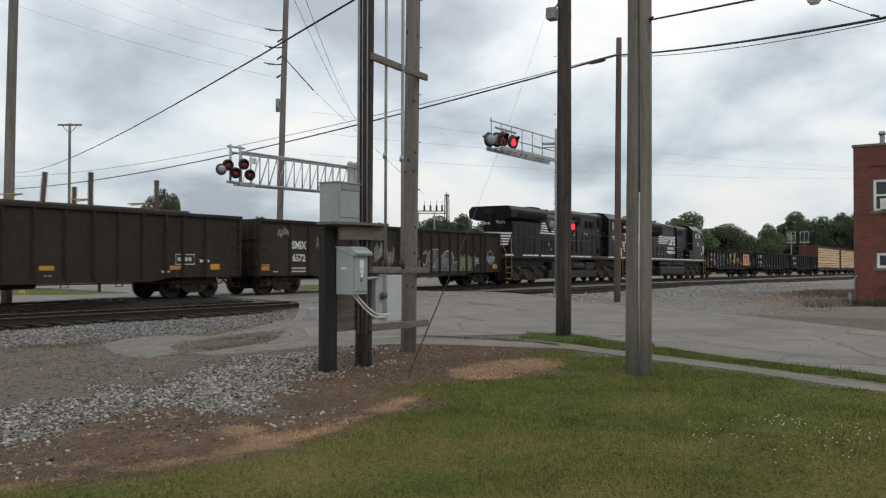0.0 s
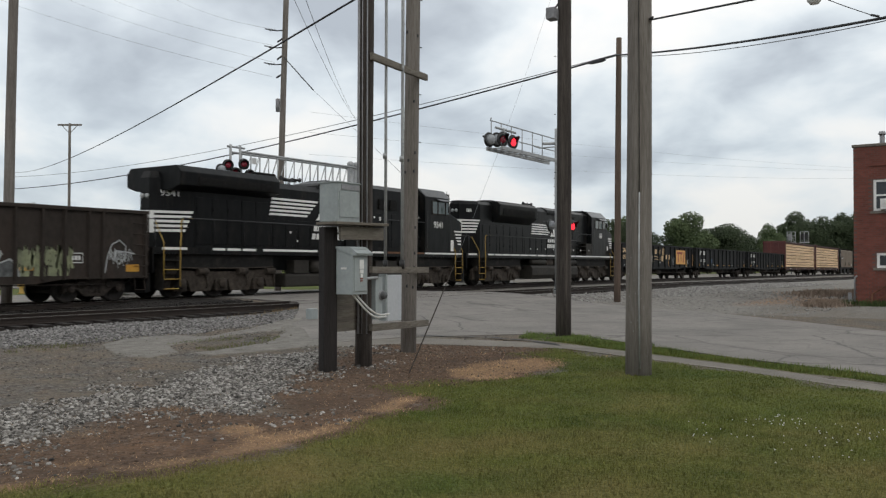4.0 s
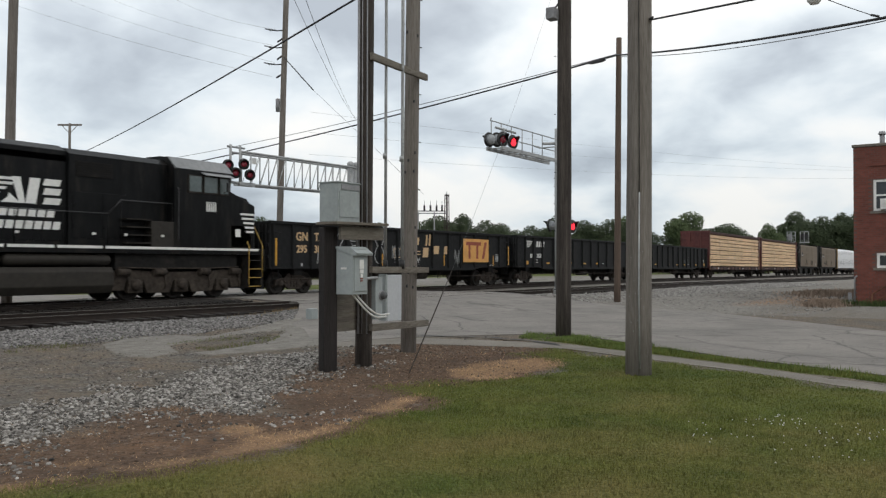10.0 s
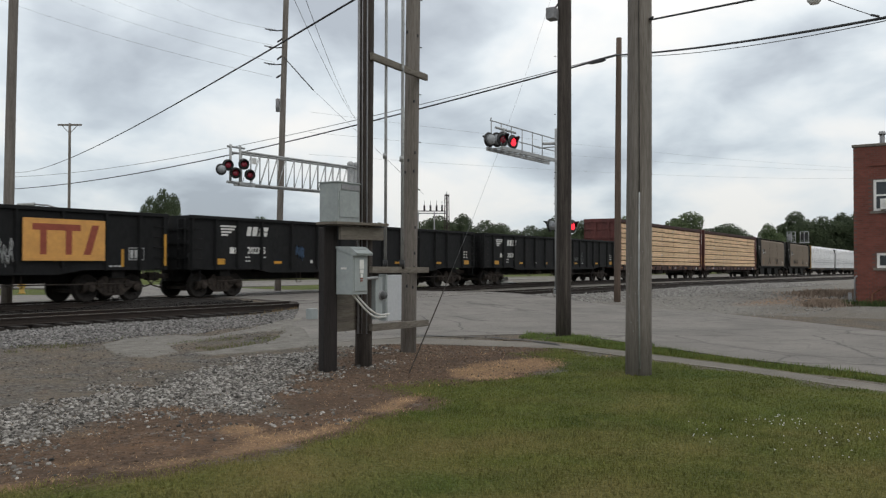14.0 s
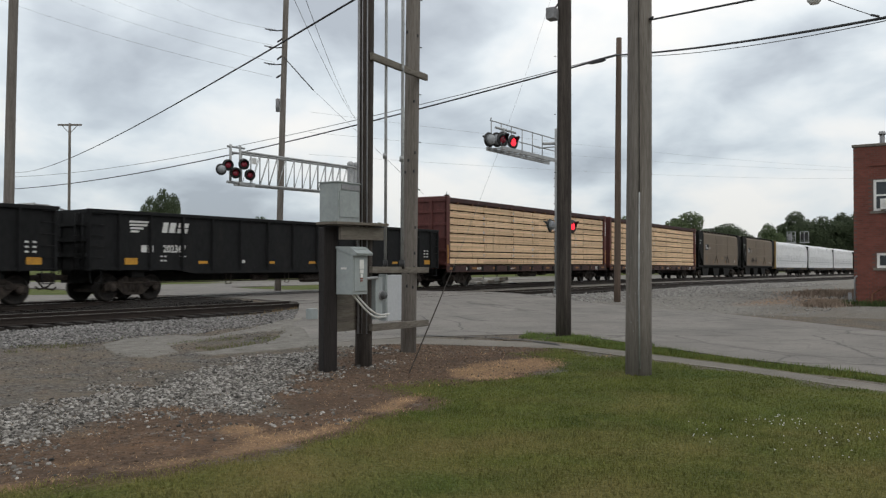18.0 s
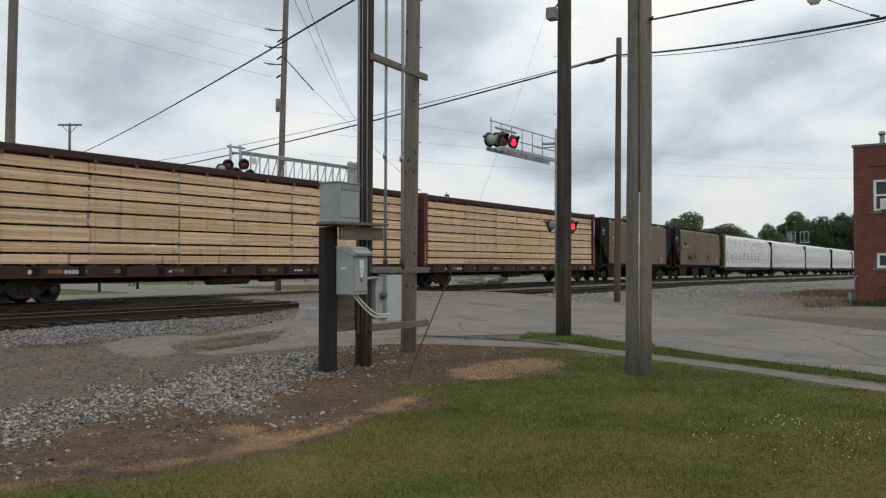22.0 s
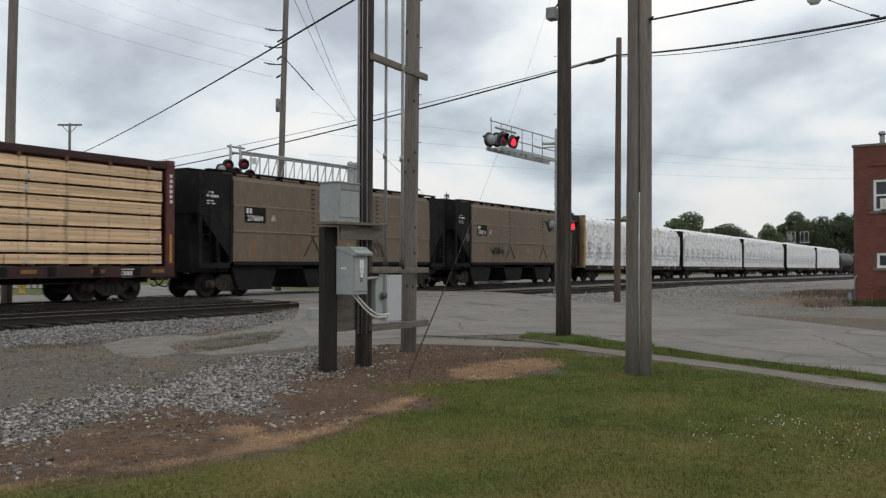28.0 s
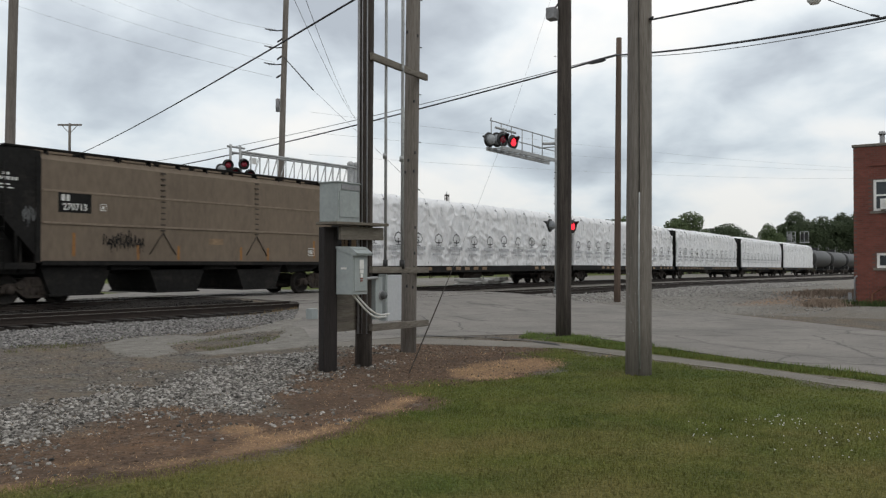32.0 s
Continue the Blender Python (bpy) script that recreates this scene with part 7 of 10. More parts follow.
def lumber_car(c, seed):
    half = 11.2
    rng = random.Random(seed)
    car = add_car("lumber_car", "oxide red centre-beam rail car stacked with pale sawn lumber", "lumber car", c, 9.0, "lumber cars of the train")
    flat_body(car, half, M["oxide"])
    # top rail over the load's edge
    for s in (-1, 1):
        bm = B()
        box(bm, -half + 0.1, half - 0.1, s * 1.2 - 0.3, s * 1.2 + 0.3, 4.6, 4.86, bev=0.05)
        part("top_rail", bm, M["oxide_dark"], car)
    cuts = [-10.75, -7.1, -3.5, -0.9, 2.3, 5.8, 10.75]
    for li in range(8):
        z0, z1 = LAYERS[li], LAYERS[li + 1]
        xs = [cuts[0]] + [v + (rng.choice((0, 0, 0.55, -0.7)) if li < 2 else rng.uniform(-0.04, 0.04)) for v in cuts[1:-1]] + [cuts[-1]]
        for a, b in zip(xs, xs[1:]):
            bm = B()
            j = rng.uniform(-0.02, 0.02)
            n = 7 if z1 - z0 < 0.42 else 9
            hgt = (z1 - z0 - 0.065) / n
            y0 = -1.44 + j
            # courses of boards, each a little in or out, with a fine joint between
            prof = []
            for k in range(n):
                q = rng.uniform(-0.006, 0.006)
                zz = z0 + 0.06 + k * hgt
                prof += [(y0 + q, zz + 0.003), (y0 + q, zz + hgt - 0.003), (y0 + 0.02, zz + hgt - 0.002), (y0 + 0.02, zz + hgt + 0.002)]
            prof = prof[:-1] + [(-0.22, z1 - 0.005), (-0.22, z0 + 0.06)]
            prism(bm, prof, 0, a + 0.015 + rng.uniform(0, 0.03), b - 0.015 - rng.uniform(0, 0.03))
            part("timber_course", bm, M["lumber"], car)
    bm = B()
    box(bm, -10.7, 10.7, 0.22, 1.44, 1.2, 4.5)
    part("timber_load", bm, M["lumber"], car)
    # spacers, with the shade between courses put into their colour
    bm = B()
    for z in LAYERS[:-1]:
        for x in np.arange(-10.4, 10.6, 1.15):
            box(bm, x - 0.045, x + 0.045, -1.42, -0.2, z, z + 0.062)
    tagged(part("spacers", bm, M["lumber_gap"], car, "thin wooden spacers between courses, shade in their colour"), kind="stuff")
    bm = B()
    for x in np.arange(-10.0, 10.6, 1.55):
        tube(bm, [(x, -1.468, 1.15), (x + 0.01, -1.472, 3.0), (x, -1.468, 4.62)], 0.004, 4)
        box(bm, x - 0.05, x + 0.05, -1.5, -1.2, 4.5, 4.64)
    tagged(part("tie_down", bm, M["rust"], car, "thin rusty tie-down cables"), kind="stuff")
    for x in cuts[1:-1] + [10.6]:
        for li in range(8):
            if rng.random() < 0.6:
                z, w = LAYERS[li] + rng.uniform(0.08, 0.16), rng.uniform(0.08, 0.16)
                bm = B()
                patch(bm, [(x - w, z), (x + 0.02, z + rng.uniform(-0.02, 0.02)), (x + 0.03, z + rng.uniform(0.1, 0.2)), (x - w * 0.8, z + rng.uniform(0.1, 0.17))], -1.466)
                part("load_tag", bm, M["tag"], car, "torn white tag stapled on the load")
    # dark strips painted over two pack joints as their shade
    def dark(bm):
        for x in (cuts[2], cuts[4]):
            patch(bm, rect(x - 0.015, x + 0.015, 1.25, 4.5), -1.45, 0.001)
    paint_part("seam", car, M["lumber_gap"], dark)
    paint_part("reflector", car, M["orange_faded"], lambda bm: [patch(bm, rect(x, x + 0.5, 0.96, 1.08), -1.532) for x in np.arange(-10.9, 10.8, 2.35)])
    paint_part("stencil", car, M["let_white"], lambda bm: (bars(bm, -9.2, 0.95, 0.4, 0.12, 2, -1.532), bars(bm, -8.0, 0.95, 0.8, 0.12, 6, -1.532), ribbon(bm, [(9.05, 0.82), (9.05, 1.08), (9.55, 1.08), (9.55, 0.82), (9.05, 0.82)], 0.03, -1.533), bars(bm, 9.12, 0.88, 0.36, 0.14, 3, -1.533), bars(bm, -4, 0.96, 0.5, 0.07, 3, -1.532), bars(bm, 2.4, 0.96, 0.5, 0.07, 3, -1.532), [patch(bm, rect(10.98, 11.1, 3.4 + 0.18 * k, 3.52 + 0.18 * k), -1.525) for k in range(6)]))
    paint_part("reflector", car, M["yellow"], lambda bm: (patch(bm, rect(-11.1, -11.02, 1.3, 2.3), -1.523), patch(bm, rect(11.0, 11.08, 1.3, 2.3), -1.523)))
    running_gear(car, half, 9.0)


def wrapped_car(c, half, seed):
    rng = random.Random(seed)
    car = add_car("lumber_car", "rail car with its load wrapped in wrinkled white plastic", "lumber car", c, 8.9, "wrapped lumber cars of the train")
    flat_body(car, half, M["hop_black"], True)
    bm = B()
    off = seed * 7.3
    nz_ = 40 if c < 200 else 20
    wall = [(-1.44 - 0.03 * math.sin(math.pi * k / nz_), 0.98 + 3.3 * k / nz_) for k in range(nz_ + 1)]   # the near wall, in fine steps for its folds
    prof = wall + [(-1.36, 4.45), (-1.25, 4.57), (-0.95, 4.7), (-0.4, 4.78), (0.4, 4.78), (0.95, 4.7), (1.25, 4.57), (1.4, 4.3), (1.46, 3.5), (1.46, 2.0), (1.44, 1.08)]
    nx = 300 if c < 200 else 110
    rings = []
    for i in range(nx + 1):
        u = i / nx
        x = -half + 0.3 + u * (2 * half - 0.6)
        endf = 1 - 0.22 * (max(0, abs(u - 0.5) - 0.465) / 0.035) ** 1.5
        ring = []
        for k, (y, z) in enumerate(prof):
            fold = 0.07 * noise.noise((x * 1.9 + off, z * 0.3, y)) + 0.045 * abs(noise.noise((x * 2.4 + z * 0.8 + off, z * 1.3, 3.1))) + 0.022 * noise.noise((x * 1.5 - z * 1.1 + off, z * 2.6, 7.0)) - 0.03
            seam = abs((x + half) % 1.8 - 0.9) / 0.9   # each sheet bulges between its lapped edges
            fold += 0.035 * (1 - seam) ** 0.7 - 0.02 - (0.03 if seam > 0.94 else 0.0)
            crease = noise.noise((x * 0.9 + z * 1.7 + off, z * 0.9 - x * 0.3, 1.7))
            fold += 0.045 * max(0.0, 1 - abs(crease) * 9) + 0.03 * max(0.0, 1 - abs(noise.noise((x * 2.6 - z * 2.2 + off, z * 2.4 + x * 0.7, 4.4))) * 7) + 0.02 * max(0.0, 1 - abs(noise.noise((x * 3.1 + z * 0.6 - off, z * 0.8, 8.8))) * 6) - 0.02
            sag = 0.1 * noise.noise((x * 1.6 + off, 5.0, y)) - 0.05 * abs(noise.noise((x * 0.8 + off, 2.0, 0))) if z > 4.2 else 0
            zz = z * endf + (1 - endf) * 1.0 if z > 4 else z
            if k in (0, len(prof) - 1):
                zz += 0.13 * noise.noise((x * 1.6 + off, 9.0, 0)) + 0.08
            yy = y * (1 + fold) if abs(y) > 0.9 else y
            ring.append(bm.verts.new((x, yy, zz + sag)))
        rings.append(ring)
    for a, b in zip(rings, rings[1:]):
        for k in range(len(prof) - 1):
            bm.faces.new((a[k], b[k], b[k + 1], a[k + 1])).smooth = True
    bm.faces.new(rings[0]); bm.faces.new(rings[-1][::-1])
    bmesh.ops.recalc_face_normals(bm, faces=bm.faces[:])
    part("wrap", bm, M["wrap"], car)
    xs = [x for x in np.arange(-half + 0.9, half - 0.6, 1.8)]
    if c < 220:
        def marks(bm):
            for x in xs:
                x += rng.uniform(-0.1, 0.1)
                k = rng.uniform(0.75, 1.0)
                h = rng.uniform(-0.08, 0.05)
                pts = [(x + 0.0, 2.42 + h), (x + 0.3 * k, 2.45 + h), (x + 0.4 * k, 2.6 + h), (x + 0.28 * k, 2.8 + h), (x, 2.9 + h), (x - 0.28 * k, 2.8 + h), (x - 0.4 * k, 2.6 + h), (x - 0.3 * k, 2.45 + h), (x, 2.42 + h)]
                ribbon(bm, pts, 0.055, -1.56)
                ribbon(bm, [(x, 2.6 + h), (x, 2.27 + h)], 0.07, -1.56)
                ribbon(bm, [(x - 0.2, 2.27 + h), (x + 0.2, 2.27 + h)], 0.035, -1.56)
        paint_part("wrap_print", car, M["print_dark"], marks, "row of dark printed outlines")
        def words(bm):
            for x in xs:
                bars(bm, x - 0.65, 2.0, 1.3, 0.17, 7, -1.56, 0.2)
                bars(bm, x - 0.5, 1.72, 0.9, 0.12, 5, -1.56, 0.2)
        paint_part("wrap_print", car, M["print_grey"], words, "faint grey printed bars")
    bm = B()
    for x in np.arange(-half + 0.6, half - 0.4, 1.22):
        tube(bm, [(x, -1.5, 1.1), (x, -1.52, 1.4)], 0.008, 4); tube(bm, [(x, -1.54, 3.5 + 0.3 * math.sin(x * 5)), (x, -1.5, 4.25), (x, -1.2, 4.66)], 0.008, 4)
        box(bm, x - 0.05, x + 0.05, -1.38, -1.3, 4.36, 4.44)
    tagged(part("tie_down", bm, M["galv_dull"], car), kind="stuff")
    paint_part("sill_patches", car, M["sill_tan"], lambda bm: [patch(bm, rect(x, x + 0.5, 0.93, 1.1), -1.532) for x in np.arange(-half + 0.5, half - 0.5, 0.95) if rng.random() < 0.55])
    if seed == 31:
        bm = B()
        box(bm, -half - 0.12, -half + 0.16, -1.53, -1.36, 1.0, 4.78, bev=0.02)
        box(bm, -half - 0.12, -half + 0.16, 1.36, 1.53, 1.0, 4.78, bev=0.02)
        box(bm, -half - 0.12, -half + 0.16, -1.36, 1.36, 4.62, 4.78, bev=0.02)
        part("end_post", bm, M["ochre"], car, "dirty ochre yellow end post frame")
        bm = B()
        box(bm, -half - 0.08, -half + 0.05, -1.36, 1.36, 1.0, 4.62)
        part("bulkhead", bm, M["sill_tan"], car, "rusty ochre end bulkhead")
    running_gear(car, half, 8.9)


lumber_car(61.6, 11)
lumber_car(84.8, 23)
for i, c in enumerate((143.6, 167.1, 190.4, 214.4, 237.6)):
    wrapped_car(c, 11.3 if i < 3 else 11.1, 31 + i)


# ---------- covered hoppers ----------
def hopper(c, num, seed):
    half = 8.3
    rng = random.Random(seed)
    car = add_car("hopper_car", "dusty brown covered hopper car with sooty black ends", "hopper car", c, 6.5, "hopper cars of the train")
    prof = [(-1.5, 1.33), (-1.5, 2.5), (-1.52, 2.56), (-1.52, 3.5), (-1.5, 3.56), (-1.48, 4.48), (-1.25, 4.68), (0, 4.74), (1.25, 4.68), (1.48, 4.48), (1.5, 3.56), (1.5, 1.33)]
    bm = B()
    prism(bm, prof, 0, -6.65, 6.85)
    part("body", bm, M["hop_brown"], car)
    for s, x0 in ((-1, -6.65), (1, 6.85)):
        e = s * half
        bm = B()
        # upper end hopper with its slope sheet
        out = [(x0 + s * 0.004, 1.35), (e, 3.15), (e, 4.7), (x0 + s * 0.004, 4.72)]
        prism(bm, out, 1, -1.47, 1.47)
        part("end_slope", bm, M["hop_black"], car, "black sloping end sheet")
        bm = B()
        for y in (-1.44, 1.44):
            pm = B(); box(pm, min(e, e - s * 0.14), max(e, e - s * 0.14), y - 0.05, y + 0.05, 1.1, 4.4); part("end_post", pm, M["hop_black"], car)
            pm = B(); box(pm, min(x0, x0 + s * 0.16), max(x0, x0 + s * 0.16), y - 0.06, y + 0.06, 1.1, 4.5); part("side_post", pm, M["hop_black"], car)
        for y in (-1.44, 1.44):
            pm = B(); box(pm, min(e, x0), max(e, x0), y - 0.06, y + 0.06, 1.1, 1.3); part("end_sill", pm, M["hop_black"], car)
        tube(bm, [(x0 + s * 0.75, -1.42, 1.2), (x0 + s * 0.75, -1.42, 3.0)], 0.05, 6)
        part("end_strut", bm, M["hop_black"], car)
        bm = B()
        tube(bm, [(x0 + s * 0.35, -1.0, 1.2), (x0 + s * 0.35, -1.0, 2.0)], 0.05, 6)
        part("end_strut", bm, M["hop_black"], car)
        bm = B()
        for k in range(9):
            z = 1.3 + k * 0.35
            tube(bm, [(e - s * 0.05, -1.5, z), (e - s * 0.5, -1.5, z)], 0.015, 5)
        tube(bm, [(e - s * 0.5, -1.5, 1.1), (e - s * 0.5, -1.5, 4.3)], 0.018, 5)
        part("ladder", bm, M["hop_black"], car)
        bm = B()
        w0 = x0 + s * 0.55
        box(bm, w0 - 0.03, w0 + 0.03, -1.35, 1.35, 1.0, 2.2)
        box(bm, min(e - s * 0.1, x0), max(e - s * 0.1, x0), -0.05, 0.05, 1.0, 3.2)
        prism(bm, [(x0 + s * 0.02, 1.05), (e - s * 0.03, 1.05), (e - s * 0.03, 3.12), (x0 + s * 0.1, 1.32)], 1, -0.95, 0.95)
        part("end_web", bm, M["hop_black"], car)
        bm = B()
        box(bm, min(e, x0), max(e, x0), -1.2, 1.2, 0.95, 1.1)
        part("end_platform", bm, M["hop_black"], car)
    bm = B()
    box(bm, -6.6, 6.8, -1.52, 1.52, 1.22, 1.36)
    box(bm, -half, half, -0.3, 0.3, 0.92, 1.2)
    box(bm, -4.2, 2.9, -1.3, 1.3, 1.06, 1.25)
    part("side_sill", bm, M["hop_black"], car)
    for x in (-5.3, -1.3, 2.75):
        bm = B()
        prism(bm, [(x - 1.3, 1.3), (x + 1.3, 1.3), (x + 1.12, 0.85), (x + 0.95, 0.45), (x + 0.85, 0.28), (x - 0.85, 0.28), (x - 0.95, 0.45), (x - 1.12, 0.85)], 1, -1.3, 1.3)
        box(bm, x - 0.95, x + 0.95, -1.35, 1.35, 0.25, 0.31)
        part("discharge_chute", bm, M["hop_black"], car)
    bm = B()
    prism(bm, [(4.3, 1.3), (6.7, 1.3), (6.0, 1.0), (4.5, 0.9)], 1, -1.2, 1.2)
    part("end_chute", bm, M["hop_black"], car)
    for x in (-2.13, 2.37):
        bm = B()
        for z in np.arange(2.4, 4.4, 0.2):
            box(bm, x - 0.09, x + 0.09, -1.535, -1.5, z, z + 0.05)
        for sgn in (-1, 1):
            tube(bm, [(x, -1.53, 2.35), (x + sgn * 0.55, -1.53, 1.6)], 0.02, 5)
        tagged(part("weld_rib", bm, M["hop_seam"], car, "dark weld marks down the side"), kind="stuff")
    bm = B()
    box(bm, -half + 0.3, half - 0.3, -0.45, 0.45, 4.86, 4.9)
    box(bm, -half + 0.3, half - 0.3, -0.4, 0.4, 4.66, 4.87)
    for y in (-1.2, 1.2):
        box(bm, -half + 0.6, half - 0.6, y - 0.14, y + 0.14, 4.8, 4.85)
        for x in np.arange(-7.6, 7.7, 1.27):
            box(bm, x - 0.03, x + 0.03, y - 0.1, y + 0.1, 4.6, 4.81)
    box(bm, -6.2, 6.2, -0.35, 0.35, 4.7, 4.88)
    part("roof_walk", bm, M["hop_black"], car)
    bm = B()
    for x in np.arange(-5.6, 6, 1.6):
        bm = B(); box(bm, x - 0.65, x + 0.65, -0.5, 0.5, 4.8, 4.9, bev=0.02); part("hatch", bm, M["hop_brown"], car)
    for z in (2.53, 3.53):
        bm = B()
        box(bm, -6.6, 6.8, -1.535, -1.49, z - 0.035, z + 0.035, bev=0.01)
        part("seam_ledge", bm, M["hop_pale"], car, "pale dusty ledge along the side")
    bm = B()
    patch(bm, rect(-6.1, -4.95, 2.88, 3.5), -1.523)
    part("number_board", bm, M["hop_black"], car, "black painted number board")
    bm = B()
    bars(bm, -6.0, 3.24, 0.34, 0.2, 2, -1.528)
    ribbon(bm, [(-4.62, 3.0), (-4.62, 3.2), (-4.4, 3.2), (-4.4, 3.0), (-4.62, 3.0)], 0.025, -1.526); bars(bm, -4.56, 3.04, 0.12, 0.1, 1, -1.524)
    bars(bm, -7.85, 3.9, 0.25, 0.08, 2, -1.48); bars(bm, -7.95, 3.75, 0.6, 0.1, 5, -1.48); bars(bm, -7.95, 3.6, 0.4, 0.04, 2, -1.48); bars(bm, -7.95, 3.5, 0.5, 0.04, 2, -1.48)
    ribbon(bm, [(5.4, 1.62), (5.4, 1.92), (5.75, 1.92), (5.75, 1.62), (5.4, 1.62)], 0.03, -1.51); bars(bm, 5.46, 1.68, 0.22, 0.16, 2, -1.508)
    tagged(part("stencil", bm, M["let_white"], car), kind="stuff")
    lettering("stencil", num, 0.3, FACE(-5.52, -1.53, 3.05), M["let_white"], car, bold=0.006, wide=0.95)
    for x, lo, hi in ((-3.2, 1.4, 1.9), (-1.5, 1.4, 1.9), (1.5, 1.4, 1.9), (2.95, 1.4, 1.9), (-5.6, 1.5, 2.25), (5.7, 1.5, 2.25)):
        bm = B(); patch(bm, rect(x, x + 0.11, lo, hi), -1.506); part("stripe", bm, M["orange_faded"], car, "faded orange side stripe")
    paint_part("plate", car, M["sill_tan"], lambda bm: patch(bm, rect(-0.05, 0.65, 1.98, 2.2), -1.506))
    if seed == 2:
        paint_part("graffiti", car, M["hop_black"], lambda bm: [hand_style(bm, -4.5 + 0.5 * k, 1.6, 0.6, 0.65 + 0.15 * (k == 1), rng, -1.506, 0.04) for k in range(3)], "dark spray scrawl")
        paint_part("graffiti", car, M["scrawl_grey"], lambda bm: hand_style(bm, -7.2, 2.3, 0.5, 0.8, rng, -1.48, 0.05))
    else:
        paint_part("graffiti", car, M["hop_mark"], lambda bm: [scrawl(bm, 1.0 + 0.7 * k, 1.6, 0.8, 0.7, rng, -1.506, 0.05, 2) for k in range(3)], "faint dark spray marks")
    running_gear(car, half, 6.5)


hopper(105.45, "270684", 1)
hopper(123.2, "270713", 2)


# ---------- tank cars far behind ----------
def tank_car(c):
    half = 8.2
    car = add_car("tank_car", "plain black tank car with domed ends", "tank car", c, 6.3, "tank cars of the train")
    bm = B()
    prof = [(0.0, -7.7), (0.75, -7.6), (1.2, -7.35), (1.48, -7.0), (1.5, -6.8), (1.5, 6.8), (1.48, 7.0), (1.2, 7.35), (0.75, 7.6), (0.0, 7.7)]
    lathe(bm, prof, 28, "x", (0, 0, 2.7))
    part("tank", bm, M["tank_black"], car)
    bm = B()
    box(bm, -0.9, 0.9, -0.6, 0.6, 4.1, 4.6, bev=0.04)
    part("dome_platform", bm, M["tank_black"], car)
    bm = B()
    for y in (-0.8, 0.8):
        for x in (-1.2, 1.2):
            tube(bm, [(x, y, 4.1), (x, y, 5.0)], 0.02, 5)
        tube(bm, [(-1.2, y, 5.0), (1.2, y, 5.0)], 0.02, 5)
    part("railing", bm, M["galv_dull"], car)
    bm = B()
    box(bm, -half, -5, -0.4, 0.4, 0.7, 1.3); box(bm, 5, half, -0.4, 0.4, 0.7, 1.3)
    for s in (-1, 1):
        box(bm, s * 6.3 - 0.3, s * 6.3 + 0.3, -1.3, 1.3, 0.9, 1.6)
    part("stub_sill", bm, M["tank_black"], car)
    running_gear(car, half, 6.3)


for c in (258.4, 275.2, 292.0, 308.8):
    tank_car(c)


# ---------- the two engines ----------
def loco_truck_mesh():
    bm = B()
    prof = [(-2.9, 0.36), (-2.9, 0.9), (-2.75, 1.0), (-2.1, 1.06), (-1.0, 0.98), (1.0, 0.98), (2.1, 1.06), (2.75, 1.0), (2.9, 0.9), (2.9, 0.36), (2.4, 0.36), (2.3, 0.7), (1.62, 0.7), (1.45, 0.24), (0.5, 0.24), (0.34, 0.66), (-0.34, 0.66), (-0.5, 0.24), (-1.45, 0.24), (-1.62, 0.7), (-2.3, 0.7), (-2.4, 0.36)]
    for y in (-1.22, 1.06):
        prism(bm, prof, 1, y, y + 0.16, bev=0.025)
    for s in (-1, 1):
        for x in (-1.95, 0.0, 1.95):   # journal boxes with their caps
            lathe(bm, [(0, 0), (0.17, 0), (0.2, 0.05), (0.15, 0.13), (0, 0.13)], 14, "y", (x, s * 1.24 - (0.13 if s < 0 else 0), 0.54))
            box(bm, x - 0.3, x + 0.3, s * 1.15 - 0.1, s * 1.15 + 0.1, 0.26, 0.72, bev=0.03)
        for x in (-1.5, -0.45, 0.45, 1.5):   # springs beside the boxes
            for k in range(4):
                lathe(bm, [(0.05, -0.025), (0.09, 0.0), (0.05, 0.025)], 8, "z", (x, s * 1.12, 0.47 + 0.08 * k))
        for x in (-2.5, -1.0, 1.0, 2.5):   # brake cylinders and their levers
            tube(bm, [(x - 0.24, s * 1.3, 0.98), (x + 0.24, s * 1.3, 0.98)], 0.13, 10)
            tube(bm, [(x + 0.2, s * 1.28, 0.95), (x + 0.32, s * 1.24, 0.5), (x + 0.28, s * 1.2, 0.36)], 0.035, 6)
        tube(bm, [(-2.7, s * 1.3, 1.14), (-1.2, s * 1.32, 1.1), (1.2, s * 1.32, 1.1), (2.7, s * 1.3, 1.14)], 0.028, 6)
        for x in (-0.9, 0.9):
            box(bm, x - 0.12, x + 0.12, s * 1.2 - 0.08, s * 1.2 + 0.08, 0.98, 1.3, bev=0.02)
    box(bm, -2.4, 2.4, -0.6, 0.6, 0.55, 0.9)
    return mesh_of("truck", bm)


ME_LTRUCK = loco_truck_mesh(); ME_LTRUCK.materials.append(M["truck_dust"])


def loco_gear(car, half, truck_at):
    for s in (-1, 1):
        tr = share("truck", ME_LTRUCK, car, pose(s * truck_at, 0, 0))
        for x in (-1.95, 0, 1.95):
            w = share("wheelset", ME_DRIVERS, tr, pose(x, 0, 0.52))
            WHEELS.append((w, (x, 0, 0.52), 0.52))
        share("coupler", ME_COUPLER, car, pose(s * (half - 0.45), 0, 0, 0, 0, 0 if s > 0 else 180))


def chamfer(w, z0, z1, ch, chz=None):
    """Cross-section of a hood with cut roof corners."""
    chz = chz or ch
    return [(-w, z0), (-w, z1 - chz), (-w + ch, z1), (w - ch, z1), (w, z1 - chz), (w, z0)]


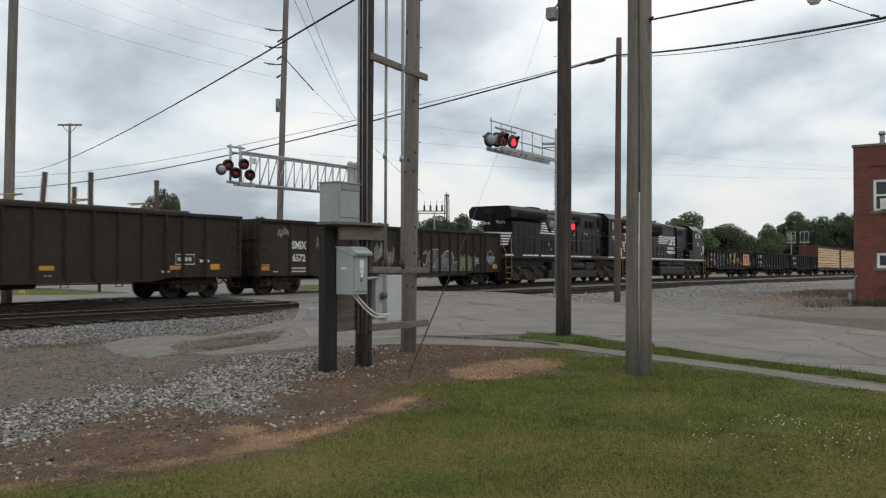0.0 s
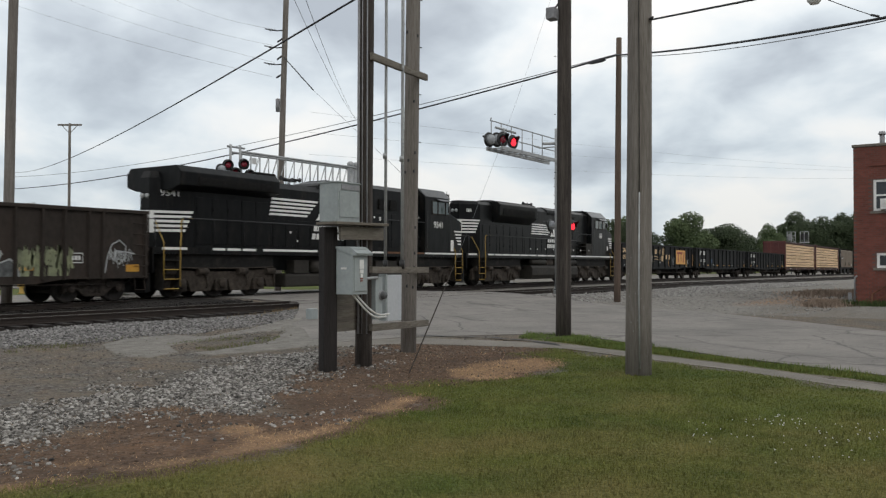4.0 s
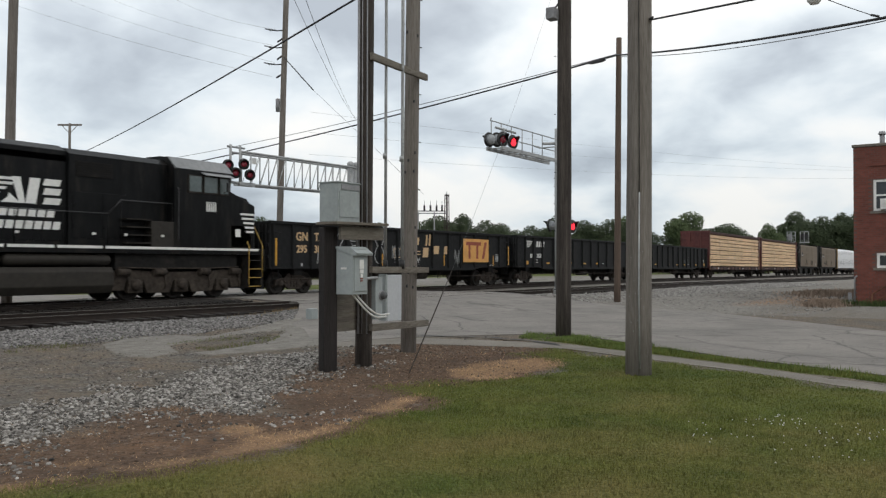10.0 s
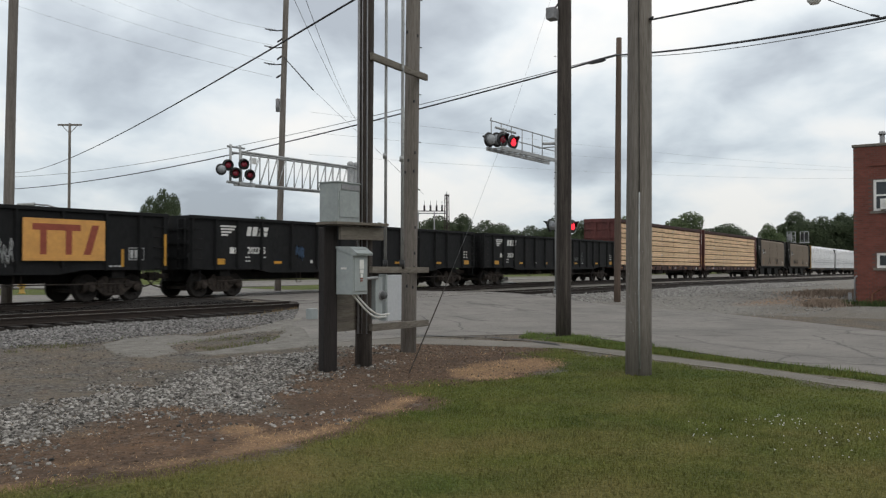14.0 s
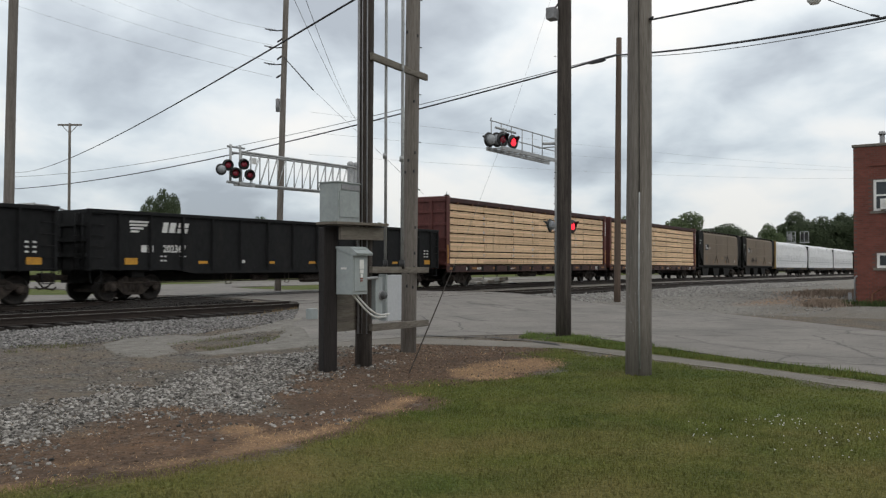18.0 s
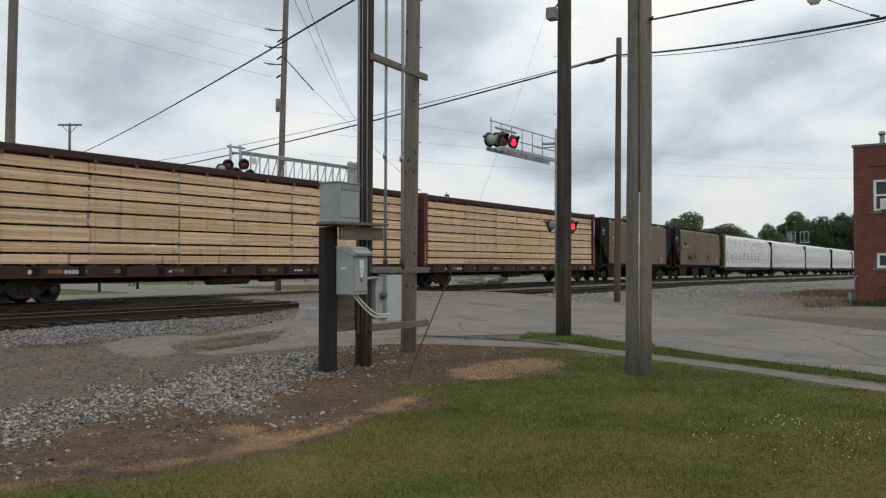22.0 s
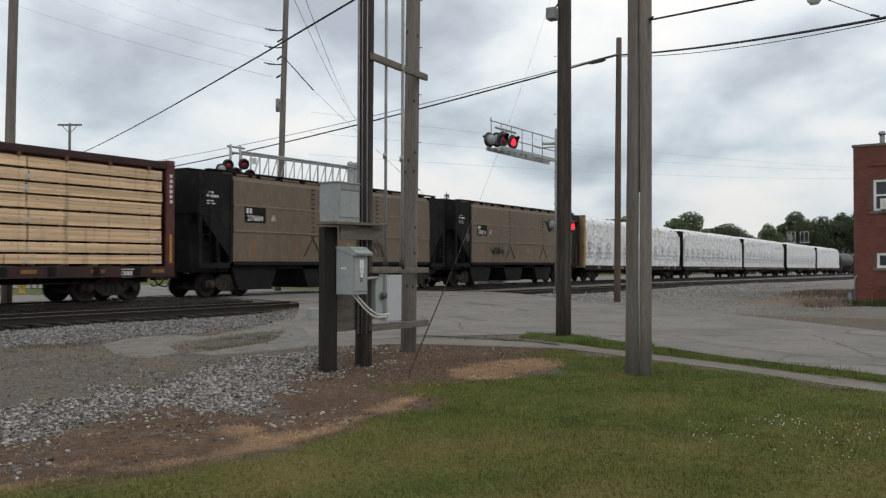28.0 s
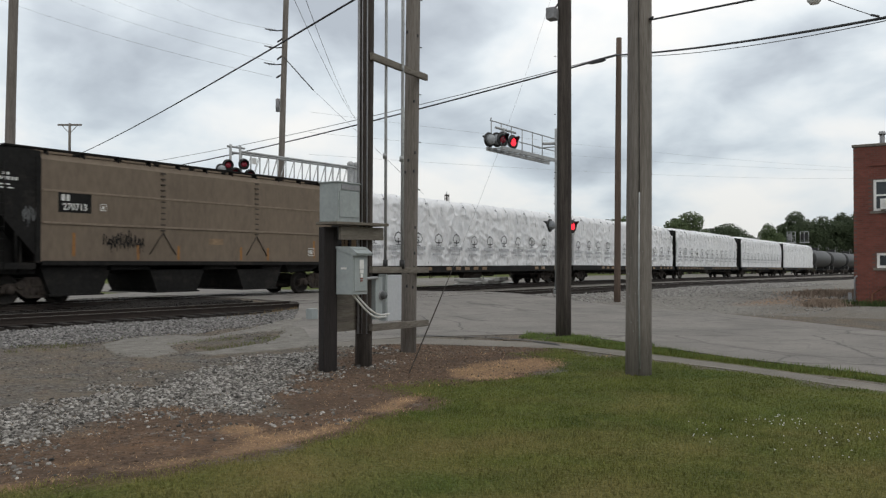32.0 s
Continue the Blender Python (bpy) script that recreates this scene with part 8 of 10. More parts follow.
def tapered_hood(bm, w, z0, z1, ch, xa, xb, half_end, run):
    """A hood with cut roof corners whose rear end narrows to a flat face through two slanting corner faces."""
    prism(bm, chamfer(w, z0, z1, ch), 0, xa + run, xb)
    prism(bm, [(xa, -half_end), (xa + run, -w), (xa + run, w), (xa, half_end)], 2, z0, z1 - ch)
    lo = [bm.verts.new(v) for v in ((xa, -half_end, z1 - ch), (xa + run, -w, z1 - ch), (xa + run, w, z1 - ch), (xa, half_end, z1 - ch))]
    hi = [bm.verts.new(v) for v in ((xa + 0.1, -half_end * 0.8, z1), (xa + run, -w + ch, z1), (xa + run, w - ch, z1), (xa + 0.1, half_end * 0.8, z1))]
    for a, b, c, d in ((lo[0], lo[1], hi[1], hi[0]), (lo[2], lo[3], hi[3], hi[2]), (lo[3], lo[0], hi[0], hi[3]), (hi[0], hi[1], hi[2], hi[3])):
        bm.faces.new((a, b, c, d))
    bmesh.ops.recalc_face_normals(bm, faces=bm.faces[:])


def corner_matrix(xa, half_end, run, w):
    """Local x along the slanting near corner face from the rear, local z up, its face towards local -y."""
    d = Vector((run, -(w - half_end), 0)).normalized()
    n = Vector((-d.y, d.x, 0))
    return Matrix(((d.x, n.x, 0, xa), (d.y, n.y, 0, -half_end), (0, 0, 1, 0), (0, 0, 0, 1)))


def rear_end(car, xa, half_end, run, w, z, number):
    """White stripes on the slanting corner, a white door panel, headlights and number marks of a hood's rear."""
    m = corner_matrix(xa, half_end, run, w)
    full = math.hypot(run, w - half_end)
    bm = B()
    for k in range(5):
        patch(bm, rect(0.02, full - 0.02 - 0.07 * k, z - 0.17 * k, z + 0.095 - 0.17 * k, 0.02), -0.006)
    patch(bm, rect(0.0, 0.16, z - 0.72, z + 0.09), -0.005)
    part("stripes", bm, M["white"], car, "white stripes round the hood corner").matrix_basis = m
    bm = B()
    box(bm, xa - 0.012, xa + 0.01, -half_end + 0.02, half_end - 0.02, z - 0.78, z + 0.1)
    part("end_panel", bm, M["white"], car, "white panel on the hood end")
    bm = B()
    box(bm, xa - 0.03, xa - 0.01, -half_end * 0.55, half_end * 0.55, z - 0.72, z + 0.02, bev=0.006)
    part("end_door", bm, M["loco_black"], car)
    for y in (-0.13, 0.13):
        bm = B()
        lathe(bm, [(0.0, 0.0), (0.085, 0.0), (0.1, 0.05), (0.0, 0.06)], 14, "x", (xa - 0.05, y, z + 0.62))
        part("headlight", bm, M["galv"], car, "pale round rear headlight")
    bm = B()
    if number:
        for v in (0.0, 0.1, 0.2, 0.3):
            patch(bm, rect(full * 0.35 + v * 0.9, full * 0.35 + v * 0.9 + 0.065, z + 0.52, z + 0.72), -0.008)
        part("number", bm, M["let_white"], car, "small white number bars").matrix_basis = m
    else:
        bm.free()
    bm = B()
    for y in (-1.35, -0.5, 0.5, 1.35):
        tube(bm, [(xa - 0.6, y, 1.86), (xa - 0.6, y, 2.85)], 0.018, 6)
    tube(bm, [(xa - 0.6, -1.35, 2.85), (xa - 0.6, -0.5, 2.85)], 0.018, 6)
    tube(bm, [(xa - 0.6, 0.5, 2.85), (xa - 0.6, 1.35, 2.85)], 0.018, 6)
    part("end_rail", bm, M["rail_dull"], car)


def speed_stripes(bm, x0, tops, z1, z0, y, n=5):
    """A block of slanting stripes; their ends step back downwards."""
    h = (z1 - z0) / (n * 2 - 1)
    for k in range(n):
        z = z1 - h * (2 * k + 1)
        patch(bm, rect(x0 - 0.03 * k, tops[0] + (tops[1] - tops[0]) * k / (n - 1), z, z + h * 1.12, 0.05), y)


def plain_mark(bm, x, z, w, h, y):
    """The owner's white mark as plain slanting blocks."""
    patch(bm, [(x, z), (x + 0.30 * w, z + 0.0), (x + 0.12 * w, z + 0.38 * h), (x + 0.1 * w, z + 0.2 * h)], y)
    patch(bm, [(x + 0.28 * w, z), (x + 0.38 * w, z), (x + 0.30 * w, z + h), (x + 0.16 * w, z + h)], y, 0.005)
    patch(bm, [(x + 0.38 * w, z), (x + 0.55 * w, z), (x + 0.62 * w, z + h), (x + 0.45 * w, z + h)], y, 0.006)
    for a in (0.0, 0.38, 0.74):
        patch(bm, [(x + 0.66 * w, z + a * h), (x + 0.94 * w, z + a * h), (x + 0.98 * w, z + (a + 0.26) * h), (x + 0.7 * w, z + (a + 0.26) * h)], y, 0.005)


def word_blocks(bm, x0, x1, z, h, n, y):
    step = (x1 - x0) / n
    for i in range(n):
        patch(bm, rect(x0 + i * step, x0 + (i + 0.8) * step, z, z + h, 0.05), y)


def steps_and_rails(car, x, s, far=True):
    """Stepwell with treads and yellow grab rails at one end of an engine; s points outwards."""
    for side in (-1, 1):
        bm = B()
        y0, y1 = sorted((side * 1.5, side * 1.05))
        box(bm, x - s * 0.34 - 0.02, x - s * 0.34 + 0.02, y0, y1, 0.34, 1.75)
        part("step_side", bm, M["loco_grime"], car)
        bm = B()
        box(bm, x + s * 0.34 - 0.02, x + s * 0.34 + 0.02, y0, y1, 0.34, 1.75)
        part("step_side", bm, M["loco_grime"], car)
        for z in (0.38, 0.72, 1.06, 1.4):
            bm = B(); box(bm, x - 0.32, x + 0.32, y0, y1, z - 0.02, z + 0.02); part("step_tread", bm, M["loco_grime"], car)
        bm = B()
        q = -s * 0.36
        tube(bm, [(x + q, side * 1.53, 0.45), (x + q, side * 1.53, 1.95), (x + q - s * 0.08, side * 1.46, 2.2), (x + q - s * 0.08, side * 1.46, 2.8), (x + q - s * 0.2, side * 1.46, 2.92), (x + q - s * 0.6, side * 1.46, 2.92)], 0.02, 6)
        for q in (s * 0.36,):
            tube(bm, [(x + q, side * 1.53, 0.75), (x + q, side * 1.53, 2.0), (x + q, side * 1.05, 2.78), (x + q - s * 0.1, side * 0.95, 2.8)], 0.017, 6)
        for z in (0.38, 0.72, 1.06):
            box(bm, x - 0.32, x + 0.32, side * 1.5 - 0.012, side * 1.5 + 0.012, z - 0.012, z + 0.016)
        part("grab_rail", bm, M["hand_yellow"], car, "yellow step edges and grab rails")


def handrails(car, x0, x1, n, up=2.92):
    """Walkway rail on its stanchions; a raised one starts with a slant from the lower rail."""
    for side in (-1, 1):
        bm = B()
        start = [(x0, side * 1.46, up)] if up < 3 else [(x0 - 0.5, side * 1.46, 2.92), (x0, side * 1.46, up)]
        tube(bm, start + [(x1, side * 1.46, up)], 0.02, 6)
        part("handrail", bm, M["rail_dull"], car, "dull worn walkway rail")
        for x in np.linspace(x0, x1, n):
            bm = B()
            tube(bm, [(x, side * 1.46, 1.88), (x, side * 1.46, up)], 0.016, 6)
            part("stanchion", bm, M["loco_black"], car)


def hood_doors(car, x0, x1, n, z0, z1, w):
    """Rows of engine-room doors, each proud of the hood, with latches."""
    step = (x1 - x0) / n
    bm = B()
    box(bm, 0.02, step - 0.02, -0.018, 0.0, z0, z1, bev=0.008)
    tube(bm, [(0.07, -0.03, z0 + 0.3), (0.07, -0.03, z0 + 0.45)], 0.012, 5)
    tube(bm, [(0.07, -0.03, z1 - 0.5), (0.07, -0.03, z1 - 0.35)], 0.012, 5)
    me = mesh_of("door", bm); me.materials.append(M["loco_black"])
    for i in range(n):
        share("hood_door", me, car, pose(x0 + i * step, -w - 0.001, 0))


def grille(car, x0, x1, z0, z1, y, n):
    bm = B()
    box(bm, x0, x1, y - 0.012, y + 0.02, z0, z1)
    for z in np.linspace(z0 + 0.03, z1 - 0.03, n):
        box(bm, x0 + 0.03, x1 - 0.03, y - 0.03, y - 0.012, z - 0.012, z + 0.008)
    part("grille", bm, M["hop_black"], car, "dark slatted intake grille")


def horn(car, x, z):
    bm = B()
    tube(bm, [(x, 0, z - 0.05), (x, 0, z + 0.16)], 0.04, 8)
    tube(bm, [(x - 0.4, 0, z + 0.2), (x + 0.4, 0, z + 0.2)], 0.05, 8)
    for dx, d, y in ((-0.25, -1, -0.1), (-0.1, 1, 0.1), (0.15, 1, -0.1)):
        tube(bm, [(x + dx, y, z + 0.26), (x + dx + d * 0.28, y, z + 0.26), (x + dx + d * 0.4, y, z + 0.26)], [0.04, 0.05, 0.11], 10)
    part("horn", bm, M["black"], car)


def cab(car, x0, x1, nose, ztop, win, roof="roof_grey"):
    """Wide cab and short nose, windows let into the side."""
    zs = ztop - 0.46
    prof = [(-1.5, 1.86), (-1.5, zs), (-1.05, ztop), (1.05, ztop), (1.5, zs), (1.5, 1.86)]
    bm = B()
    prism(bm, prof, 0, x0, x1)
    part("cab", bm, M["loco_black"], car)
    bm = B()
    prism(bm, [(-1.515, zs + 0.04), (-1.06, ztop + 0.012), (-1.03, ztop + 0.012), (-1.49, zs + 0.02)], 0, x0 + 0.05, x1 + 0.12)
    part("roof_edge", bm, M[roof], car, "dull grey sloping roof edge")
    bm = B()
    prism(bm, [(1.515, zs + 0.04), (1.06, ztop + 0.012), (1.03, ztop + 0.012), (1.49, zs + 0.02)], 0, x0 + 0.05, x1 + 0.12)
    part("roof_edge", bm, M[roof], car, "dull grey sloping roof edge")
    bm = B()
    prism(bm, [(-1.5, zs - 0.02), (-1.76, zs - 0.14), (-1.76, zs - 0.16), (-1.5, zs - 0.06)], 0, win[1][0] - 0.15, x1 - 0.02)
    part("sun_visor", bm, M[roof], car, "dull grey window awning")
    for a, b in win:
        fr = B()
        box(fr, a - 0.05, b + 0.05, -1.53, -1.49, 3.84, zs - 0.14, bev=0.01)
        fo = part("window_frame", fr, M["loco_grime"] if a < win[-1][0] else M["loco_grime"], car)
        g = B()
        box(g, a, b, -1.538, -1.532, 3.9, zs - 0.19)
        part("pane", g, M["cab_glass"], fo)
    # nose
    zn = 3.84
    bm = B()
    prism(bm, [(x1, 1.86), (nose, 1.86), (nose, zn - 0.25), (nose - 0.22, zn), (x1, zn + 0.24)], 1, -1.15, 1.15, bev=0.06)
    part("nose", bm, M["loco_black"], car)
    bm = B()
    prism(bm, [(x1 - 0.01, 1.86), (nose - 0.12, 1.86), (nose - 0.12, zn - 0.3), (x1 - 0.01, zn + 0.2)], 1, -1.49, 1.49, bev=0.05)
    part("nose_side", bm, M["loco_black"], car)
    # windscreens on the front
    for y0, y1 in ((-1.15, -0.1), (0.1, 1.15)):
        g = B()
        box(g, x1 - 0.01, x1 + 0.012, y0, y1, 4.1, zs - 0.1)
        part("windscreen", g, M["glass"], car)
    bm = B()
    tube(bm, [(x1 - 0.35, -1.5, 3.95), (x1 - 0.35, -1.72, 4.0), (x1 - 0.35, -1.74, 4.3)], 0.014, 5)
    box(bm, x1 - 0.42, x1 - 0.28, -1.8, -1.72, 3.98, 4.32, bev=0.02)
    part("mirror", bm, M["black"], car)
    bm = B()
    tube(bm, [(x0 + 0.15, -1.53, 2.1), (x0 + 0.15, -1.56, 2.2), (x0 + 0.15, -1.56, 3.9), (x0 + 0.15, -1.53, 4.0)], 0.016, 6)
    part("cab_grab_rail", bm, M["rail_dull"], car)
    bm = B()
    for k, x in enumerate(np.linspace(x0 + 0.3, x1 - 0.2, 5)):
        box(bm, x - 0.14, x + 0.14, -0.5, 0.3, ztop, ztop + 0.07 + 0.03 * (k % 2), bev=0.01)
    part("roof_gear", bm, M["loco_black"], car)


def deck(car, half, dashes, worn=()):
    bm = B()
    box(bm, -half, half, -1.48, 1.48, 1.62, 1.86)
    box(bm, -half + 0.3, half - 0.3, -0.8, 0.8, 1.0, 1.62)
    part("deck", bm, M["loco_black"], car)
    for s in (-1, 1):
        bm = B()
        box(bm, s * 7.0 - 2.7, s * 7.0 + 2.7, -1.3, 1.3, 1.1, 1.62)
        box(bm, s * 7.0 - 2.5, s * 7.0 + 2.5, -0.62, 0.62, 0.3, 1.1)
        part("traction_gear", bm, M["hop_black"], car)
    for a, b in dashes:
        bm = B()
        patch(bm, rect(a, b, 1.765, 1.855), -1.481)
        if worn and worn[0] < a < worn[1]:
            part("sill_stripe", bm, M["rust"], car, "rusted dash of the sill stripe")
        else:
            part("sill_stripe", bm, M["white"], car, "white dash of the sill stripe")
    for s in (-1, 1):
        bm = B()
        x = s * half
        box(bm, min(x, x + s * 0.05), max(x, x + s * 0.05), -1.48, 1.48, 0.95, 1.86)
        prism(bm, [(x, 0.95), (x + s * 0.12, 0.9), (x + s * 0.2, 0.25), (x, 0.3)], 1, -1.3, 1.3)
        part("pilot", bm, M["loco_black"], car)
        bm = B()
        tube(bm, [(x + s * 0.1, -0.6, 1.1), (x + s * 0.3, -0.62, 0.7), (x + s * 0.55, -0.5, 0.55), (x + s * 0.6, -0.3, 0.7)], 0.035, 6)
        tube(bm, [(x + s * 0.1, 0.6, 1.1), (x + s * 0.3, 0.62, 0.7), (x + s * 0.55, 0.5, 0.55)], 0.035, 6)
        part("air_hose", bm, M["black"], car)


def engine_one():
    half = 10.25
    car = add_car("diesel_locomotive", "black diesel locomotive with white stripes and number 9541", "locomotive", -46.15, 6.95, "engines of the train")
    deck(car, half, [(-9.9, -8.8), (-7.6, -7.0), (-6.9, -6.2), (-6.1, -5.4), (-5.0, -1.75), (-1.6, -0.05), (0.1, 1.95), (2.05, 3.2), (3.3, 5.0), (5.15, 6.4), (6.5, 10.1)], (3.2, 6.0))
    W = 0.98
    bm = B()
    tapered_hood(bm, W, 1.86, 4.66, 0.25, -9.5, 0.62, 0.25, 1.4)
    part("engine_hood", bm, M["loco_black"], car)
    bm = B()
    prism(bm, chamfer(1.12, 1.86, 5.08, 0.35, 0.22), 0, 0.62, 6.55)
    prism(bm, chamfer(0.98, 4.3, 5.06, 0.35, 0.2), 0, -0.2, 0.62)
    part("rear_cab_hood", bm, M["loco_black"], car)
    bm = B()
    prism(bm, [(-0.2, 4.5), (-1.0, 4.6), (-0.95, 4.76), (-0.75, 4.88), (-0.2, 5.04)], 1, -0.8, 0.8)
    part("hood_fairing", bm, M["loco_black"], car)
    # overhanging radiators at the rear
    bm = B()
    prism(bm, [(-0.95, 3.95), (-1.5, 4.12), (-1.52, 4.6), (-1.3, 4.84), (1.3, 4.84), (1.52, 4.6), (1.5, 4.12), (0.95, 3.95)], 0, -9.15, -4.1, bev=0.03)
    part("radiator_wing", bm, M["loco_black"], car, "black overhanging radiator wings")
    grille(car, -8.3, -4.5, 4.16, 4.46, -1.53, 6)
    bm = B()
    prism(bm, [(-4.2, 4.55), (-3.25, 4.55), (-3.25, 4.95), (-3.32, 5.06), (-4.4, 5.06), (-4.4, 4.98), (-4.2, 4.9)], 1, -0.5, 0.5, bev=0.03)
    part("exhaust_stack", bm, M["hop_black"], car)
    horn(car, -1.95, 4.72)
    hood_doors(car, -8.0, -4.2, 5, 2.0, 3.75, W)
    hood_doors(car, -4.0, 0.55, 6, 2.0, 3.1, W)
    grille(car, 0.78, 1.95, 4.0, 4.66, -1.165, 9)
    grille(car, 3.0, 3.6, 3.9, 4.4, -1.165, 6)
    grille(car, 3.9, 4.5, 3.9, 4.4, -1.165, 6)
    grille(car, 5.3, 6.1, 4.1, 4.7, -1.165, 7)
    hood_doors(car, 1.3, 5.8, 5, 2.1, 3.7, 1.15)
    grille(car, 5.0, 6.0, 2.1, 2.5, -1.19, 6)
    grille(car, 6.1, 6.8, 2.1, 2.5, -1.19, 6)
    y = -W - 0.03
    paint_part("stripes", car, M["white"], lambda bm: (speed_stripes(bm, -4.1, (-1.25, -1.9), 4.0, 3.28, y - 0.002), plain_mark(bm, -1.35, 3.18, 1.75, 0.82, y - 0.004)), "white stripes and plain white mark")
    paint_part("stripes", car, M["white"], lambda bm: (word_blocks(bm, -1.5, 0.45, 2.7, 0.25, 7, y - 0.012), word_blocks(bm, -1.62, 0.62, 2.34, 0.25, 8, y - 0.012)), "plain white blocks in two rows")
    rear_end(car, -9.5, 0.25, 1.4, W, 3.12, False)
    lettering("number", "9541", 0.34, corner_matrix(-9.5, 0.25, 1.4, W) @ FACE(0.75, -0.012, 3.86), M["let_white"], car, bold=0.008, wide=1.1)
    cab(car, 6.5, 8.75, 10.2, 5.17, [(7.16, 7.58), (7.71, 8.31), (8.44, 8.7)])
    lettering("number", "9541", 0.46, FACE(7.75, -1.512, 3.3), M["let_white"], car, bold=0.012, wide=1.0)
    def nose_marks(bm):
        for k in range(5):
            patch(bm, rect(9.3 + 0.09 * k, 10.02, 2.98 - 0.17 * k, 3.06 - 0.17 * k), -1.496)
        patch(bm, rect(8.95, 9.25, 1.95, 2.55), -1.496)
        for k in range(4):
            patch(bm, rect(9.75, 10.15, 3.0 - 0.17 * k, 3.07 - 0.17 * k), -1.16)
    paint_part("stripes", car, M["white"], nose_marks)
    bm = B()
    box(bm, -3.6, 4.6, -1.35, 1.35, 0.3, 0.84, bev=0.08)
    part("fuel_tank", bm, M["tank_grime"], car)
    for a, b in ((-1.85, -0.02), (0.2, 2.3)):
        bm = B()
        lathe(bm, [(0.0, a), (0.2, a + 0.02), (0.3, a + 0.12), (0.3, b - 0.12), (0.2, b - 0.02), (0.0, b)], 18, "x", (0, -1.12, 1.14))
        part("air_tank", bm, M["tank_grime"], car)
    bm = B()
    box(bm, 2.6, 4.5, -1.3, -0.7, 0.86, 1.42, bev=0.02)
    part("equipment_box", bm, M["tank_grime"], car)
    bm = B()
    box(bm, -2.95, -2.05, -1.25, -0.7, 0.86, 1.42, bev=0.02)
    part("equipment_box", bm, M["tank_grime"], car)
    steps_and_rails(car, -9.5, -1)
    steps_and_rails(car, 9.75, 1)
    handrails(car, -9.0, 2.9, 9)
    handrails(car, 3.4, 6.6, 3, 3.4)
    bm = B()
    for x, z, yy in ((-3.0, 2.55, 1.03), (-2.6, 2.2, 1.03), (0.35, 4.2, 1.03), (0.85, 3.5, 1.165), (0.85, 3.3, 1.165), (2.6, 3.45, 1.175), (3.05, 3.35, 1.175), (5.2, 3.75, 1.175), (6.35, 3.6, 1.175), (3.05, 3.45, 1.175)):
        box(bm, x, x + 0.1, -yy - 0.004, -yy + 0.01, z, z + 0.09)
    tagged(part("data_plate", bm, M["let_white"], car), kind="stuff")
    loco_gear(car, half, 6.95)


